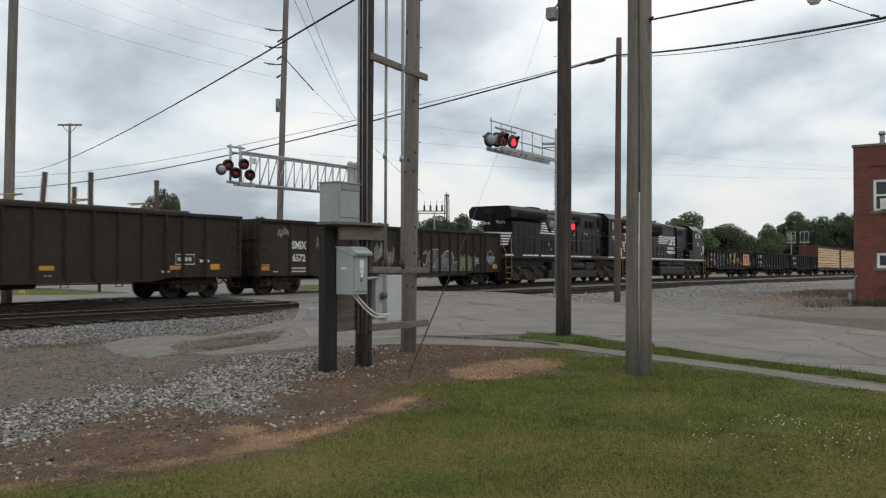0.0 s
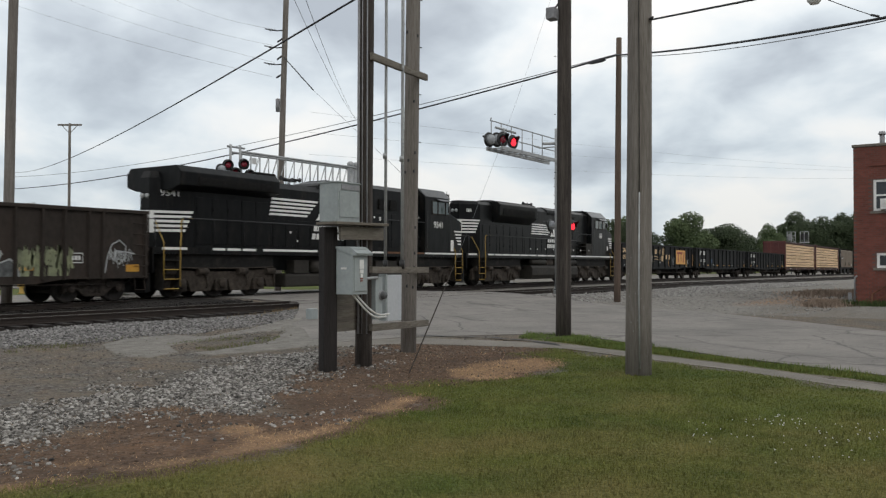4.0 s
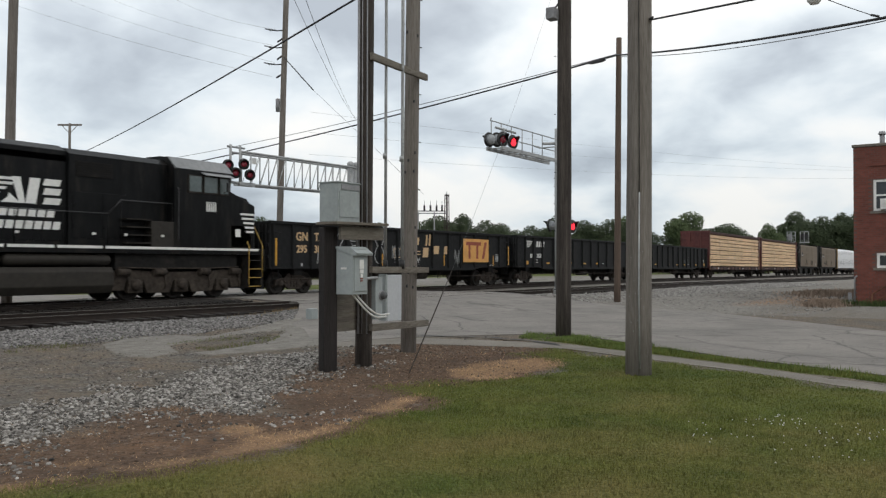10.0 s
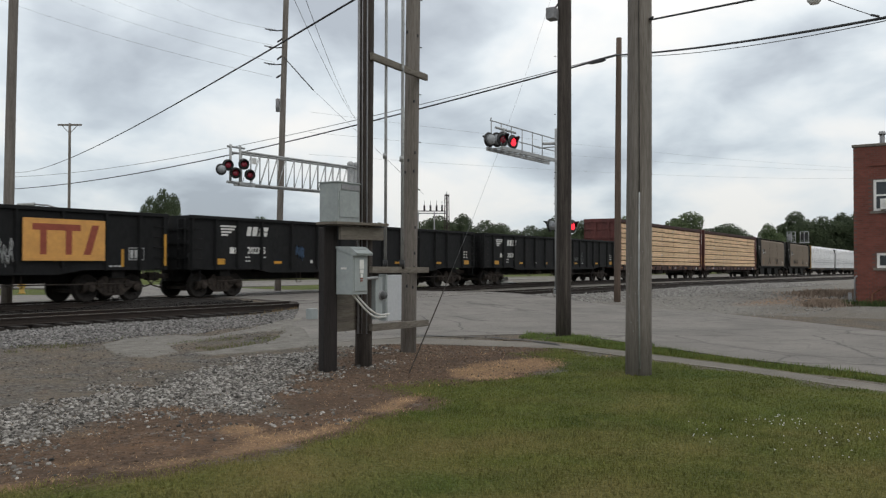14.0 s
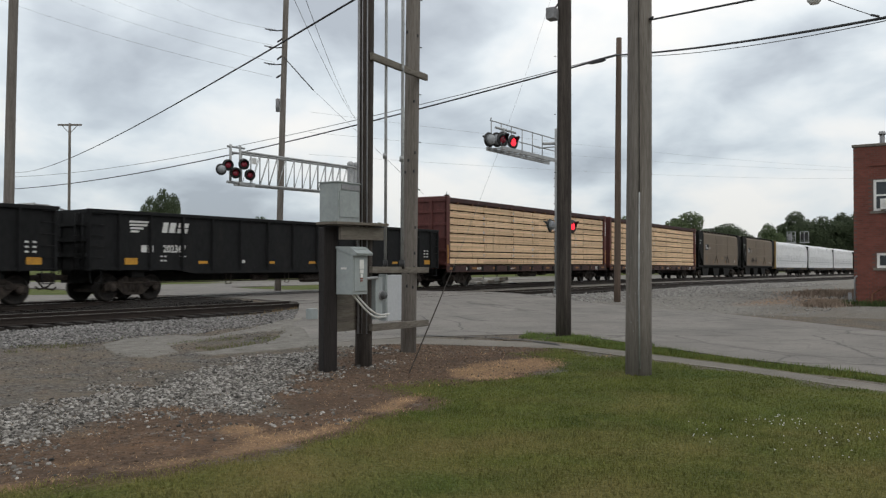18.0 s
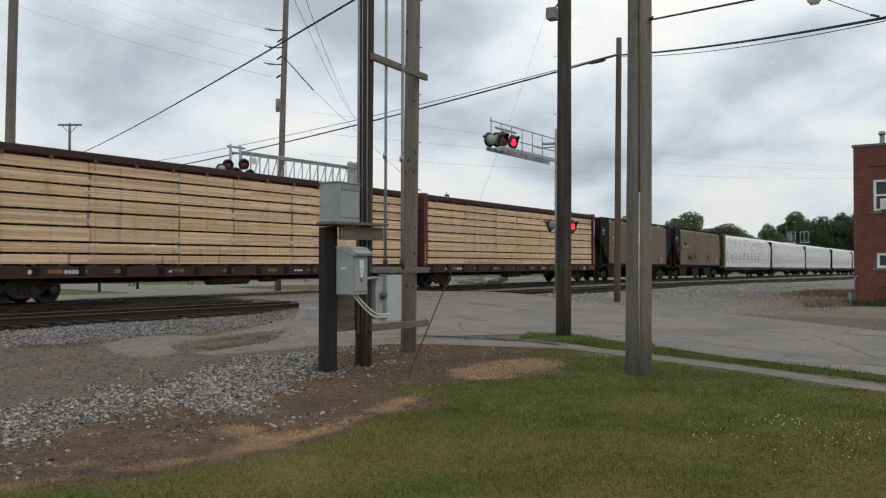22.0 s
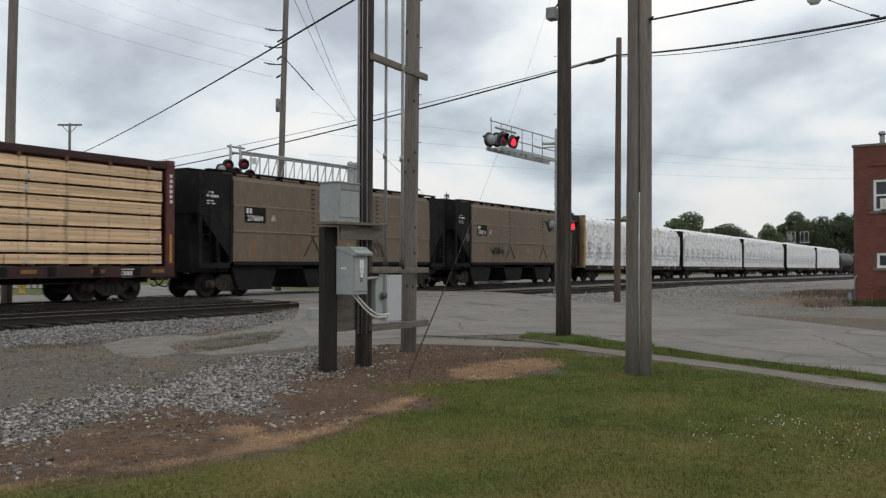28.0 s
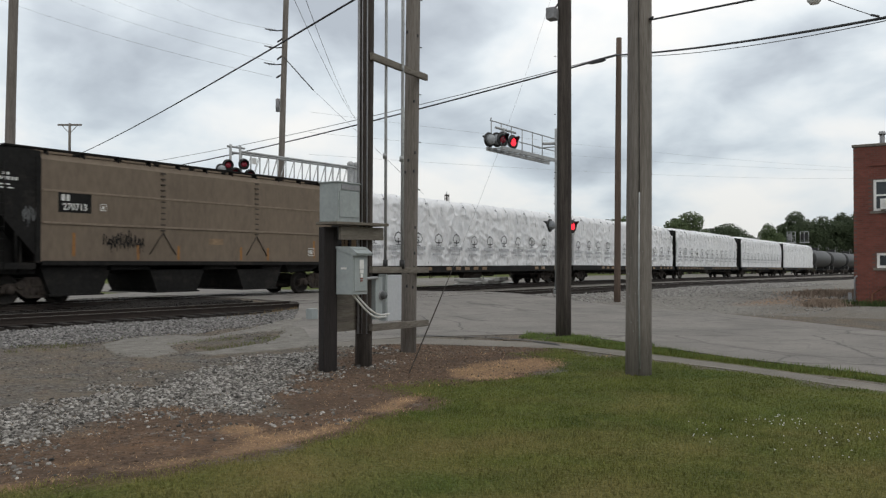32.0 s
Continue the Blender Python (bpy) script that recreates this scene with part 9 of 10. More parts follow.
def engine_two():
    half = 11.0
    car = add_car("diesel_locomotive", "black diesel locomotive with flared radiators and white stripes", "locomotive", -24.5, 7.1, "engines of the train")
    deck(car, half, [(-10.8, -9.9), (-8.6, -7.9), (-7.8, -7.0), (-6.9, -6.0), (-5.9, -4.7), (-4.6, -3.5), (-3.4, -2.4), (-2.2, -0.9), (-0.8, 0.4), (0.5, 2.0), (2.1, 3.7), (3.8, 10.7)])
    W = 1.0
    bm = B()
    tapered_hood(bm, W, 1.86, 4.93, 0.2, -9.95, 6.6, 0.33, 1.2)
    part("engine_hood", bm, M["loco_black"], car)
    bm = B()
    prism(bm, [(-1.0, 3.75), (-1.5, 4.15), (-1.54, 4.82), (-1.3, 5.0), (1.3, 5.0), (1.54, 4.82), (1.5, 4.15), (1.0, 3.75)], 0, -7.3, -2.3, bev=0.05)
    part("radiator_wing", bm, M["loco_black"], car, "flared black radiator housing")
    bm = B()
    prism(bm, [(-1.542, 4.76), (-1.3, 5.012), (-1.2, 5.012), (-1.52, 4.72)], 0, -7.2, -2.4)
    part("roof_edge", bm, M["tank_grime"], car)
    grille(car, -6.9, -2.7, 4.2, 4.6, -1.53, 8)
    bm = B()
    for x in (-6.3, -4.7, -3.2):
        lathe(bm, [(0.0, 0.0), (0.62, 0.0), (0.62, 0.1), (0.5, 0.14), (0, 0.14)], 20, "z", (x, 0, 5.0))
    part("fan", bm, M["loco_black"], car)
    horn(car, -0.95, 5.0)
    bm = B()
    prism(bm, chamfer(1.0, 4.5, 5.08, 0.4, 0.2), 0, 0.1, 2.7, bev=0.03)
    part("blower_housing", bm, M["loco_black"], car)
    bm = B()
    prism(bm, [(-0.45, 4.84), (0.12, 4.84), (0.12, 5.05)], 1, -0.7, 0.7)
    part("hood_fairing", bm, M["loco_black"], car)
    bm = B()
    prism(bm, chamfer(1.12, 1.86, 5.0, 0.3, 0.2), 0, 2.7, 6.6)
    part("cab_hood", bm, M["loco_black"], car)
    grille(car, 2.95, 4.3, 4.1, 4.6, -1.135, 7)
    hood_doors(car, -8.5, -2.6, 7, 2.0, 3.6, W)
    hood_doors(car, -2.4, 2.6, 6, 2.0, 3.1, W)
    hood_doors(car, 2.8, 5.0, 2, 2.1, 3.6, 1.12)
    bm = B()
    for k in range(4):
        box(bm, 4.6, 5.6, -1.5, -1.1, 1.95 + 0.27 * k, 2.0 + 0.27 * k)
    part("cab_steps", bm, M["loco_grime"], car)
    bm = B()
    box(bm, 5.6, 10.3, -1.49, -1.1, 1.86, 2.75, bev=0.02)
    part("battery_box", bm, M["tank_grime"], car)
    y = -W - 0.03
    paint_part("stripes", car, M["white"], lambda bm: (speed_stripes(bm, -2.15, (1.1, 0.25), 3.88, 3.2, y - 0.002), plain_mark(bm, 0.55, 3.12, 2.0, 0.8, y - 0.004)), "white stripes and plain white mark")
    paint_part("stripes", car, M["white"], lambda bm: (word_blocks(bm, 0.15, 2.3, 2.72, 0.25, 7, y - 0.012), word_blocks(bm, 0.05, 2.5, 2.34, 0.25, 8, y - 0.012)), "plain white blocks in two rows")
    rear_end(car, -9.95, 0.33, 1.2, W, 3.74, True)
    # this cab's roof colour carries the reflected sky
    cab(car, 6.55, 9.2, 10.6, 5.12, [(7.2, 7.75), (7.9, 8.5), (8.65, 9.05)], "roof_sky_sheen")
    paint_part("number", car, M["let_white"], lambda bm: bars(bm, 8.0, 3.2, 0.5, 0.36, 5, -1.512), "white number bars")
    def nose_marks(bm):
        for k in range(5):
            patch(bm, rect(9.7 + 0.08 * k, 10.42, 3.15 - 0.17 * k, 3.23 - 0.17 * k), -1.496)
        patch(bm, rect(9.45, 9.72, 2.3, 2.6), -1.496)
        for k in range(4):
            patch(bm, rect(10.15, 10.5, 3.15 - 0.17 * k, 3.22 - 0.17 * k), -1.16)
    paint_part("stripes", car, M["white"], nose_marks)
    bm = B()
    prism(bm, [(-1.45, 0.55), (-1.3, 0.3), (1.3, 0.3), (1.45, 0.55), (1.45, 1.0), (1.35, 1.16), (-1.35, 1.16), (-1.45, 1.0)], 0, -2.9, 4.15, bev=0.03)
    part("fuel_tank", bm, M["tank_grime"], car)
    for a, b in ((-2.85, -0.7), (0.45, 4.1)):
        bm = B()
        lathe(bm, [(0.0, a), (0.12, a + 0.02), (0.19, a + 0.1), (0.19, b - 0.1), (0.12, b - 0.02), (0.0, b)], 16, "x", (0, -1.25, 1.4))
        part("air_tank", bm, M["tank_grime"], car)
    bm = B()
    box(bm, -0.6, 0.35, -1.35, -0.9, 1.2, 1.6, bev=0.03)
    part("equipment_box", bm, M["truck"], car)
    steps_and_rails(car, -9.35, -1)
    steps_and_rails(car, 10.5, 1)
    handrails(car, -8.8, 3.9, 9)
    handrails(car, 4.4, 6.5, 2, 3.4)
    bm = B()
    for x in (-2.4, -1.4, -0.2, 1.0, 3.3, 4.5, 6.0):
        box(bm, x, x + 0.12, -1.035 if x < 2.7 else -1.505, -1.03 if x < 2.7 else -1.49, 2.2, 2.28)
    tagged(part("data_plate", bm, M["let_white"], car), kind="stuff")
    loco_gear(car, half, 7.1)


engine_one()
engine_two()

# ---------- trees ----------
def leaf_cloud(seed, lobes, n, size):
    """A crown of many small tilted leaf clumps, in uneven lobes with gaps."""
    rng = np.random.default_rng(seed)
    w = np.array([l[3] * l[4] * l[5] for l in lobes])
    pick = rng.choice(len(lobes), n, p=w / w.sum())
    L = np.array(lobes)[pick]
    v = rng.normal(size=(n, 3))
    v /= np.linalg.norm(v, axis=1)[:, None]
    r = rng.uniform(0.1, 1.06, n) ** 0.5
    c = L[:, :3] + v * L[:, 3:] * r[:, None]
    a = rng.normal(size=(n, 3)); a /= np.linalg.norm(a, axis=1)[:, None]
    b = np.cross(a, rng.normal(size=(n, 3))); b /= np.linalg.norm(b, axis=1)[:, None]
    s = size * rng.uniform(0.5, 1.3, n)[:, None]
    q = np.stack([c - a * s - b * s * 0.3, c - b * s * 0.75 + a * 0.2 * s, c + a * s, c + b * s * 0.8 - a * 0.1 * s], 1)
    return q.reshape(-1, 3), np.arange(4 * n).reshape(-1, 4)


def tree_kind(seed, h, wide, material, dense=4200):
    rng = random.Random(seed)
    t = thing("tree", "leafy green broad-leaved tree beyond the tracks", "tree", group="trees")
    bm = B()
    top = h * 0.55
    tube(bm, [(0, 0, -0.5), (0.1, 0, h * 0.2), (-0.05, 0.1, top)], [h * 0.03, h * 0.022, h * 0.012], 8)
    lobes = []
    for i in range(7):
        a = 2 * math.pi * i / 7 + rng.uniform(-0.4, 0.4)
        rr = wide * rng.uniform(0.25, 0.62)
        z = h * rng.uniform(0.38, 0.8)
        p = Vector((rr * math.cos(a), rr * math.sin(a), z))
        tube(bm, [(0, 0, h * rng.uniform(0.2, 0.45)), p * 0.55 + Vector((0, 0, z * 0.3)), p], [h * 0.012, h * 0.008, h * 0.003], 5)
        lobes.append((*p, wide * rng.uniform(0.3, 0.46), wide * rng.uniform(0.3, 0.46), h * rng.uniform(0.12, 0.2)))
    lobes.append((0, 0, h * 0.82, wide * 0.4, wide * 0.4, h * 0.17))
    lobes.append((0, 0, h * 0.45, wide * 0.72, wide * 0.72, h * 0.3))
    part("trunk", bm, M["bark"], t)
    co, fa = leaf_cloud(seed, lobes, int(dense * 4.6), h * 0.0155)
    me = bpy.data.meshes.new("crown")
    me.from_pydata(co.tolist(), [], fa.tolist())
    me.materials.append(material)
    ob = new("crown", me)
    ob.parent = t
    return t


def soften(m):
    """Leaves turn to the sky: their light is evened out."""
    nd, ln = m.node_tree.nodes, m.node_tree.links
    g = nd.new("ShaderNodeNewGeometry")
    up = nd.new("ShaderNodeVectorMath"); up.operation = "MULTIPLY_ADD"
    up.inputs[1].default_value, up.inputs[2].default_value = (0.6, 0.6, 0.6), (0, -0.15, 0.45)
    ln.new(g.outputs["Normal"], up.inputs[0])
    nn = nd.new("ShaderNodeVectorMath"); nn.operation = "NORMALIZE"
    ln.new(up.outputs[0], nn.inputs[0]); ln.new(nn.outputs[0], nd["Principled BSDF"].inputs["Normal"])


soften(M["leaf"])
soften(M["leaf_dark"])
KINDS = [tree_kind(1, 10, 4.6, M["leaf"]), tree_kind(2, 10, 5.2, M["leaf_dark"]), tree_kind(3, 10, 4.2, M["leaf_dark"]), tree_kind(4, 10, 5.4, M["leaf"])]


def unit_dir(u):
    """Bearing of a point u (tangent) to the right of the view's axis."""
    f = Vector((0.8393, 0.5436, 0)); r = Vector((0.5436, -0.8393, 0))
    return f + r * u


TREES = []
rt_ = random.Random(12)
# (sideways tangent, depth, height, width factor, kind)
PLANT = [(0.295, 190, 13.2, 1.15, 0), (0.341, 195, 11.0, 1.15, 1), (0.368, 200, 8.5, 1.0, 2), (0.388, 200, 11.3, 0.75, 0), (0.420, 300, 20.0, 0.95, 2), (0.452, 300, 18.5, 0.9, 1), (0.475, 300, 19.5, 0.9, 2), (0.502, 300, 21.0, 0.9, 1), (0.523, 300, 22.0, 0.95, 2), (0.545, 300, 22.0, 0.95, 1),
         (0.436, 330, 16, 1.3, 1), (0.464, 330, 16, 1.3, 2), (0.49, 330, 17, 1.3, 1), (0.515, 330, 17, 1.3, 2), (0.405, 320, 13, 1.4, 1), (0.54, 330, 17, 1.3, 2), (0.57, 320, 20, 1.2, 1),
         (0.024, 170, 11.3, 0.95, 2), (0.051, 170, 10.2, 0.95, 1), (0.066, 175, 8.8, 1.0, 2), (-0.006, 170, 11.0, 1.0, 1), (-0.077, 170, 9.6, 0.9, 2), (-0.062, 175, 9.0, 1.1, 1), (-0.035, 175, 8.5, 1.1, 2), (0.105, 180, 9.7, 0.95, 1), (0.135, 180, 11.6, 0.8, 2), (0.169, 185, 11.0, 1.0, 2), (0.2, 185, 11.3, 1.0, 1), (0.216, 188, 12.2, 0.9, 0), (0.186, 190, 9.0, 1.2, 1), (0.15, 190, 8.5, 1.2, 2), (0.245, 190, 9.0, 1.2, 1),
         (-0.334, 125, 12.0, 0.4, 1), (-0.357, 128, 10.0, 0.34, 2), (-0.326, 130, 9.0, 0.5, 1), (-0.306, 135, 8.2, 0.8, 2), (-0.427, 140, 10.0, 0.35, 2), (-0.412, 140, 9.5, 0.35, 1), (-0.218, 150, 9.6, 0.8, 1), (-0.205, 155, 9.0, 0.9, 2), (-0.272, 150, 8.8, 1.1, 2), (-0.245, 155, 8.5, 1.2, 1), (-0.18, 160, 8.8, 1.1, 2), (-0.15, 160, 8.6, 1.1, 1), (-0.11, 165, 8.6, 1.1, 2)]
for u, depth, h, w, k in PLANT:
    p = unit_dir(u) * depth
    z = land(p.x, p.y) - 0.2
    s = h / 10 * 1.1
    m = Matrix.Translation((p.x, p.y, z)) @ Matrix.Rotation(rt_.uniform(0, 6.28), 4, "Z")
    ob = copy_thing(KINDS[k], m)
    ob.scale = (s * w, s * w, s)
for k in KINDS:
    for o in list(k.children_recursive) + [k]:
        bpy.data.objects.remove(o)

# low scrub that closes the gaps under the far crowns
def scrub():
    lobes = []
    rng = random.Random(77)
    for u in np.arange(-0.5, 0.62, 0.012):
        d = 205 if u < 0.4 else 345
        p = unit_dir(u) * (d + rng.uniform(-8, 8))
        hh = rng.uniform(2.2, 3.6) * (1 if u < 0.4 else 2.6)
        lobes.append((p.x, p.y, hh * 0.5 - 1.0, 2.6, 2.6, hh * 0.6))
    co, fa = leaf_cloud(5, lobes, 9000, 0.55)
    me = bpy.data.meshes.new("woods")
    me.from_pydata(co.tolist(), [], fa.tolist())
    me.materials.append(M["leaf_dark"])
    tagged(new("far_scrub", me), "dark green scrub along the horizon", "bushes", kind="stuff")


scrub()


# ---------- loose stones, grass, weeds ----------
def stones(name, label, x, y, size, lift=0.0, material=None):
    n = len(x)
    rng = np.random.default_rng(n)
    ph = (1 + 5 ** 0.5) / 2
    base = np.array([(-1, ph, 0), (1, ph, 0), (-1, -ph, 0), (1, -ph, 0), (0, -1, ph), (0, 1, ph), (0, -1, -ph), (0, 1, -ph), (ph, 0, -1), (ph, 0, 1), (-ph, 0, -1), (-ph, 0, 1)]) / 1.9
    tri = np.array([(0, 11, 5), (0, 5, 1), (0, 1, 7), (0, 7, 10), (0, 10, 11), (1, 5, 9), (5, 11, 4), (11, 10, 2), (10, 7, 6), (7, 1, 8), (3, 9, 4), (3, 4, 2), (3, 2, 6), (3, 6, 8), (3, 8, 9), (4, 9, 5), (2, 4, 11), (6, 2, 10), (8, 6, 7), (9, 8, 1)])
    x, y = np.asarray(x), np.asarray(y)
    P = base[None] * rng.uniform(0.65, 1.2, (n, 12, 1)) * rng.uniform(0.6, 1.15, (n, 1, 3))
    a = rng.uniform(0, 6.28, n); ca, sa = np.cos(a), np.sin(a)
    b = rng.uniform(-0.9, 0.9, n); cb, sb = np.cos(b), np.sin(b)
    X = P[..., 0] * ca[:, None] - P[..., 1] * sa[:, None]
    Y = P[..., 0] * sa[:, None] + P[..., 1] * ca[:, None]
    Z = P[..., 2]
    Y, Z = Y * cb[:, None] - Z * sb[:, None], Y * sb[:, None] + Z * cb[:, None]
    s = (size * (0.55 + 1.35 * rng.uniform(0, 1, n) ** 2.4))[:, None]
    z = ground_z(x, y) + lift
    co = np.stack([X * s + x[:, None], Y * s + y[:, None], Z * s * 0.7 + z[:, None] + s * 0.2], -1).reshape(-1, 3)
    fa = (tri[None] + 12 * np.arange(n)[:, None, None]).reshape(-1, 3)
    me = bpy.data.meshes.new(name)
    me.from_pydata(co.tolist(), [], fa.tolist())
    me.materials.append(material or stone_material())
    return tagged(new(name, me), label, "stones", kind="stuff")


_stone = []


def stone_material():
    if _stone:
        return _stone[0]
    m = mat("loose_grey_stones", (0.158, 0.152, 0.144), (0.085, 0.081, 0.076), 0.92, scale=40, big=3, bump=0.3)
    nt = m.node_tree
    nd, ln = nt.nodes, nt.links
    bs = nd["Principled BSDF"]
    src = bs.inputs["Base Color"].links[0].from_socket
    g = nd.new("ShaderNodeNewGeometry")
    ramp = nd.new("ShaderNodeValToRGB")
    e = ramp.color_ramp.elements
    e[0].position, e[0].color = 0.0, (0.3, 0.285, 0.27, 1)
    e[1].position, e[1].color = 1.0, (3.2, 3.16, 3.1, 1)
    q = e.new(0.5); q.color = (1.25, 1.2, 1.15, 1)
    ln.new(g.outputs["Random Per Island"], ramp.inputs[0])
    x = nd.new("ShaderNodeMix"); x.data_type = "RGBA"; x.blend_type = "MULTIPLY"; x.inputs["Factor"].default_value = 1
    ln.new(src, x.inputs["A"]); ln.new(ramp.outputs[0], x.inputs["B"]); ln.new(x.outputs["Result"], bs.inputs["Base Color"])
    _stone.append(m)
    return m


def nature():
    rng = np.random.default_rng(3)
    # coarse pale stones in a band between the dirt and the fine gravel
    n = 150000
    x, y = rng.uniform(1.5, 13, n), rng.uniform(5.2, 10.6, n)
    d = depth_in(COARSE, x, y) + 0.35 * fbm(x, y, 1.3, 4, 2)
    dens = c01(d / 0.3 + 0.35) * c01(0.85 + 0.8 * fbm(x, y, 1.1, 3, 4)) + c01(0.02 + 0.35 * fbm(x, y, 1.7, 4, 21)) * c01(1.3 + d) * (d > -1.5)
    keep = (rng.uniform(0, 1, n) < dens) & ~inside(ROAD, x, y) & ~inside(WALK, x, y) & (depth_in(LAWN, x, y) < -0.1)
    x, y = x[keep], y[keep]
    stones("loose_stones", "coarse pale crushed stones strewn over dirt", x, y, 0.0082 + 0.00096 * np.hypot(x, y))
    # fine gravel and pebbles between the stones and the ballast
    n = 30000
    x, y = rng.uniform(2, 17, n), rng.uniform(7.5, 15.5, n)
    dens = c01(0.42 + 0.75 * fbm(x, y, 0.8, 4, 6))
    keep = (rng.uniform(0, 1, n) < dens) & ~inside(ROAD, x, y) & ~inside(WALK, x, y) & ((depth_in(PATCH, x, y) < 0.05) | (rng.uniform(0, 1, n) < 0.04) | (depth_in(NOTCH, x, y) > 0)) & (depth_in(EARTH, x, y) < 0.2)
    x, y = x[keep], y[keep]
    stones("fine_gravel", "fine brown and grey gravel between track and lawn", x, y, 0.004 + 0.0008 * np.hypot(x, y), -0.002, island_tint(mat("brown_grey_gravel", (0.17, 0.15, 0.128), (0.09, 0.08, 0.07), 0.95, scale=30, big=1.5, bump=0.3), 0.5, 1.75))
    # ballast along the nearer line
    n = 80000
    x = rng.uniform(7, 21.2, n)
    y = siding_y(x) + rng.uniform(-5.4, 1.9, n)
    edge = np.interp(x, [8, 9.3, 10.5, 11.9, 12.7, 13.9, 16.3, 18, 20, 21.2], [14.3, 14.6, 14.5, 14.8, 14.4, 14.7, 15.2, 16.4, 18.3, 19.5])
    keep = ~inside(ROAD, x, y) & (rng.uniform(0, 1, n) < c01((y - edge + 0.5 * fbm(x, y, 0.9, 3, 3)) / 0.5 + 0.3) * np.where(np.abs(y - siding_y(x)) < 1.3, 0.15, 1))
    x, y = x[keep], y[keep]
    stones("track_ballast", "grey crushed-stone ballast beside the rails", x, y, np.full(len(x), 0.023), 0.0, island_tint(mat("grey_ballast_stones", (0.175, 0.168, 0.163), (0.1, 0.094, 0.09), 0.92, scale=30, big=2, bump=0.3), 0.3, 2.0))
    n = 16000
    x = rng.uniform(29, 75, n)
    y = siding_y(x) + rng.uniform(-6.5, 0.0, n)
    keep = ~inside(ROAD, x, y)
    x, y = x[keep], y[keep]
    PALE = island_tint(mat("pale_yard_stones", (0.27, 0.26, 0.245), (0.2, 0.19, 0.178), 0.92, scale=20, big=1.5, bump=0.3), 0.62, 1.25)
    stones("track_ballast", "grey crushed-stone ballast beyond the road", x, y, 0.035 + 0.0004 * x, -0.008, PALE)
    n = 12000
    # dirty stones, with the train's shade added to their dark colour
    x = rng.uniform(11, 21.3, n)
    y = RAIL_Y + rng.uniform(-5.3, 2.4, n)
    stones("track_ballast", "dark oily ballast under the running line, shade in its colour", x, y, np.full(n, 0.04), -0.03, mat("oily_shaded_ballast", (0.022, 0.019, 0.017), (0.01, 0.009, 0.0085), 0.9, scale=9, big=1, bump=0.3))
    n = 14000
    x, y = rng.uniform(2.3, 13.5, n), rng.uniform(5.0, 9.6, n)
    keep = (rng.uniform(0, 1, n) < c01(0.35 + 1.1 * fbm(x, y, 1.0, 4, 12))) & (depth_in(EARTH, x, y) > -0.1) & (depth_in(LAWN, x, y) < -0.15) & ~inside(ROAD, x, y) & ~inside(WALK, x, y)
    stones("fine_gravel", "small pale pebbles scattered in the dirt", x[keep], y[keep], 0.002 + 0.0008 * np.hypot(x[keep], y[keep]), 0.0, island_tint(mat("brown_grey_pebbles", (0.17, 0.135, 0.105), (0.1, 0.078, 0.06), 0.95, scale=30, big=2, bump=0.2), 0.4, 1.9))
    # crumbs of earth and dead litter on the bare band
    n = 26000
    x, y = rng.uniform(2.3, 14.5, n), rng.uniform(4.8, 9.8, n)
    keep = (depth_in(EARTH, x, y) > -0.1) & (depth_in(LAWN, x, y) < 0) & (straw_at(x, y) < 0.35) & ~inside(ROAD, x, y) & ~inside(WALK, x, y)
    x, y = x[keep], y[keep]
    stones("earth_crumbs", "brown crumbs of dry earth and bark", x, y, 0.004 + 0.0007 * np.hypot(x, y), -0.002, island_tint(mat("dry_earth_crumbs", (0.12, 0.08, 0.055), (0.07, 0.048, 0.034), 0.95, scale=30, big=1.5, bump=0.2), 0.75, 1.7))
    # lawn: more blades where it is nearest
    n = 640000
    r = 3.3 + 13.5 * rng.uniform(0, 1, n) ** 1.35
    a = rng.uniform(0.2, 1.62, n)
    x, y = r * np.sin(a + 0.1), r * np.cos(a + 0.1)
    # thinner all round the tripod
    r2, a2 = 9.5 * rng.uniform(0, 1, 150000) ** 0.5, rng.uniform(0, 6.283, 150000)
    x, y = np.concatenate([x, r2 * np.sin(a2)]), np.concatenate([y, r2 * np.cos(a2)])
    n = len(x)
    n1 = fbm(x, y, 0.9)
    verge = depth_in(VERGE, x, y) > 0.0
    keep = ((depth_in(LAWN, x, y) + 0.45 * n1 > rng.uniform(-0.3, 0.2, n)) | verge) & ~inside(WALK, x, y) & ~inside(ROAD, x, y)
    x, y, verge = x[keep], y[keep], verge[keep]
    m = 45000
    vx, vy = rng.uniform(11.8, 17.3, m), rng.uniform(-1.5, 8.7, m)
    ok = (depth_in(VERGE, vx, vy) + 0.12 * fbm(vx, vy, 2.0, 3, 3) > 0.02) & ~inside(WALK, vx, vy)
    vx, vy = vx[ok], vy[ok]
    blades("verge_grass", "taller bright green grass between walk and road", vx, vy, rng, 0.035 + 0.05 * c01(0.5 + 1.2 * fbm(vx, vy, 2.5, 3, 7)), blade_material("verge_blades", (0.1, 0.142, 0.036), (0.16, 0.17, 0.05)))
    blades("grass", "short mown green lawn grass", x, y, rng, np.where(verge, 0.05, 0.024 + 0.01 * c01(0.5 + fbm(x, y, 2.0, 3, 8))), blade_material("grass_blades", None, (0.2, 0.17, 0.07)))
    # dead straw, lying flat at the lawn's edge
    n = 150000
    x, y = rng.uniform(2.3, 14, n), rng.uniform(4.6, 8.0, n)
    keep = (rng.uniform(0, 1, n) < 0.85 * straw_at(x, y) + 0.035) & (depth_in(LAWN, x, y) < 0.3) & ~inside(WALK, x, y) & ~inside(ROAD, x, y)
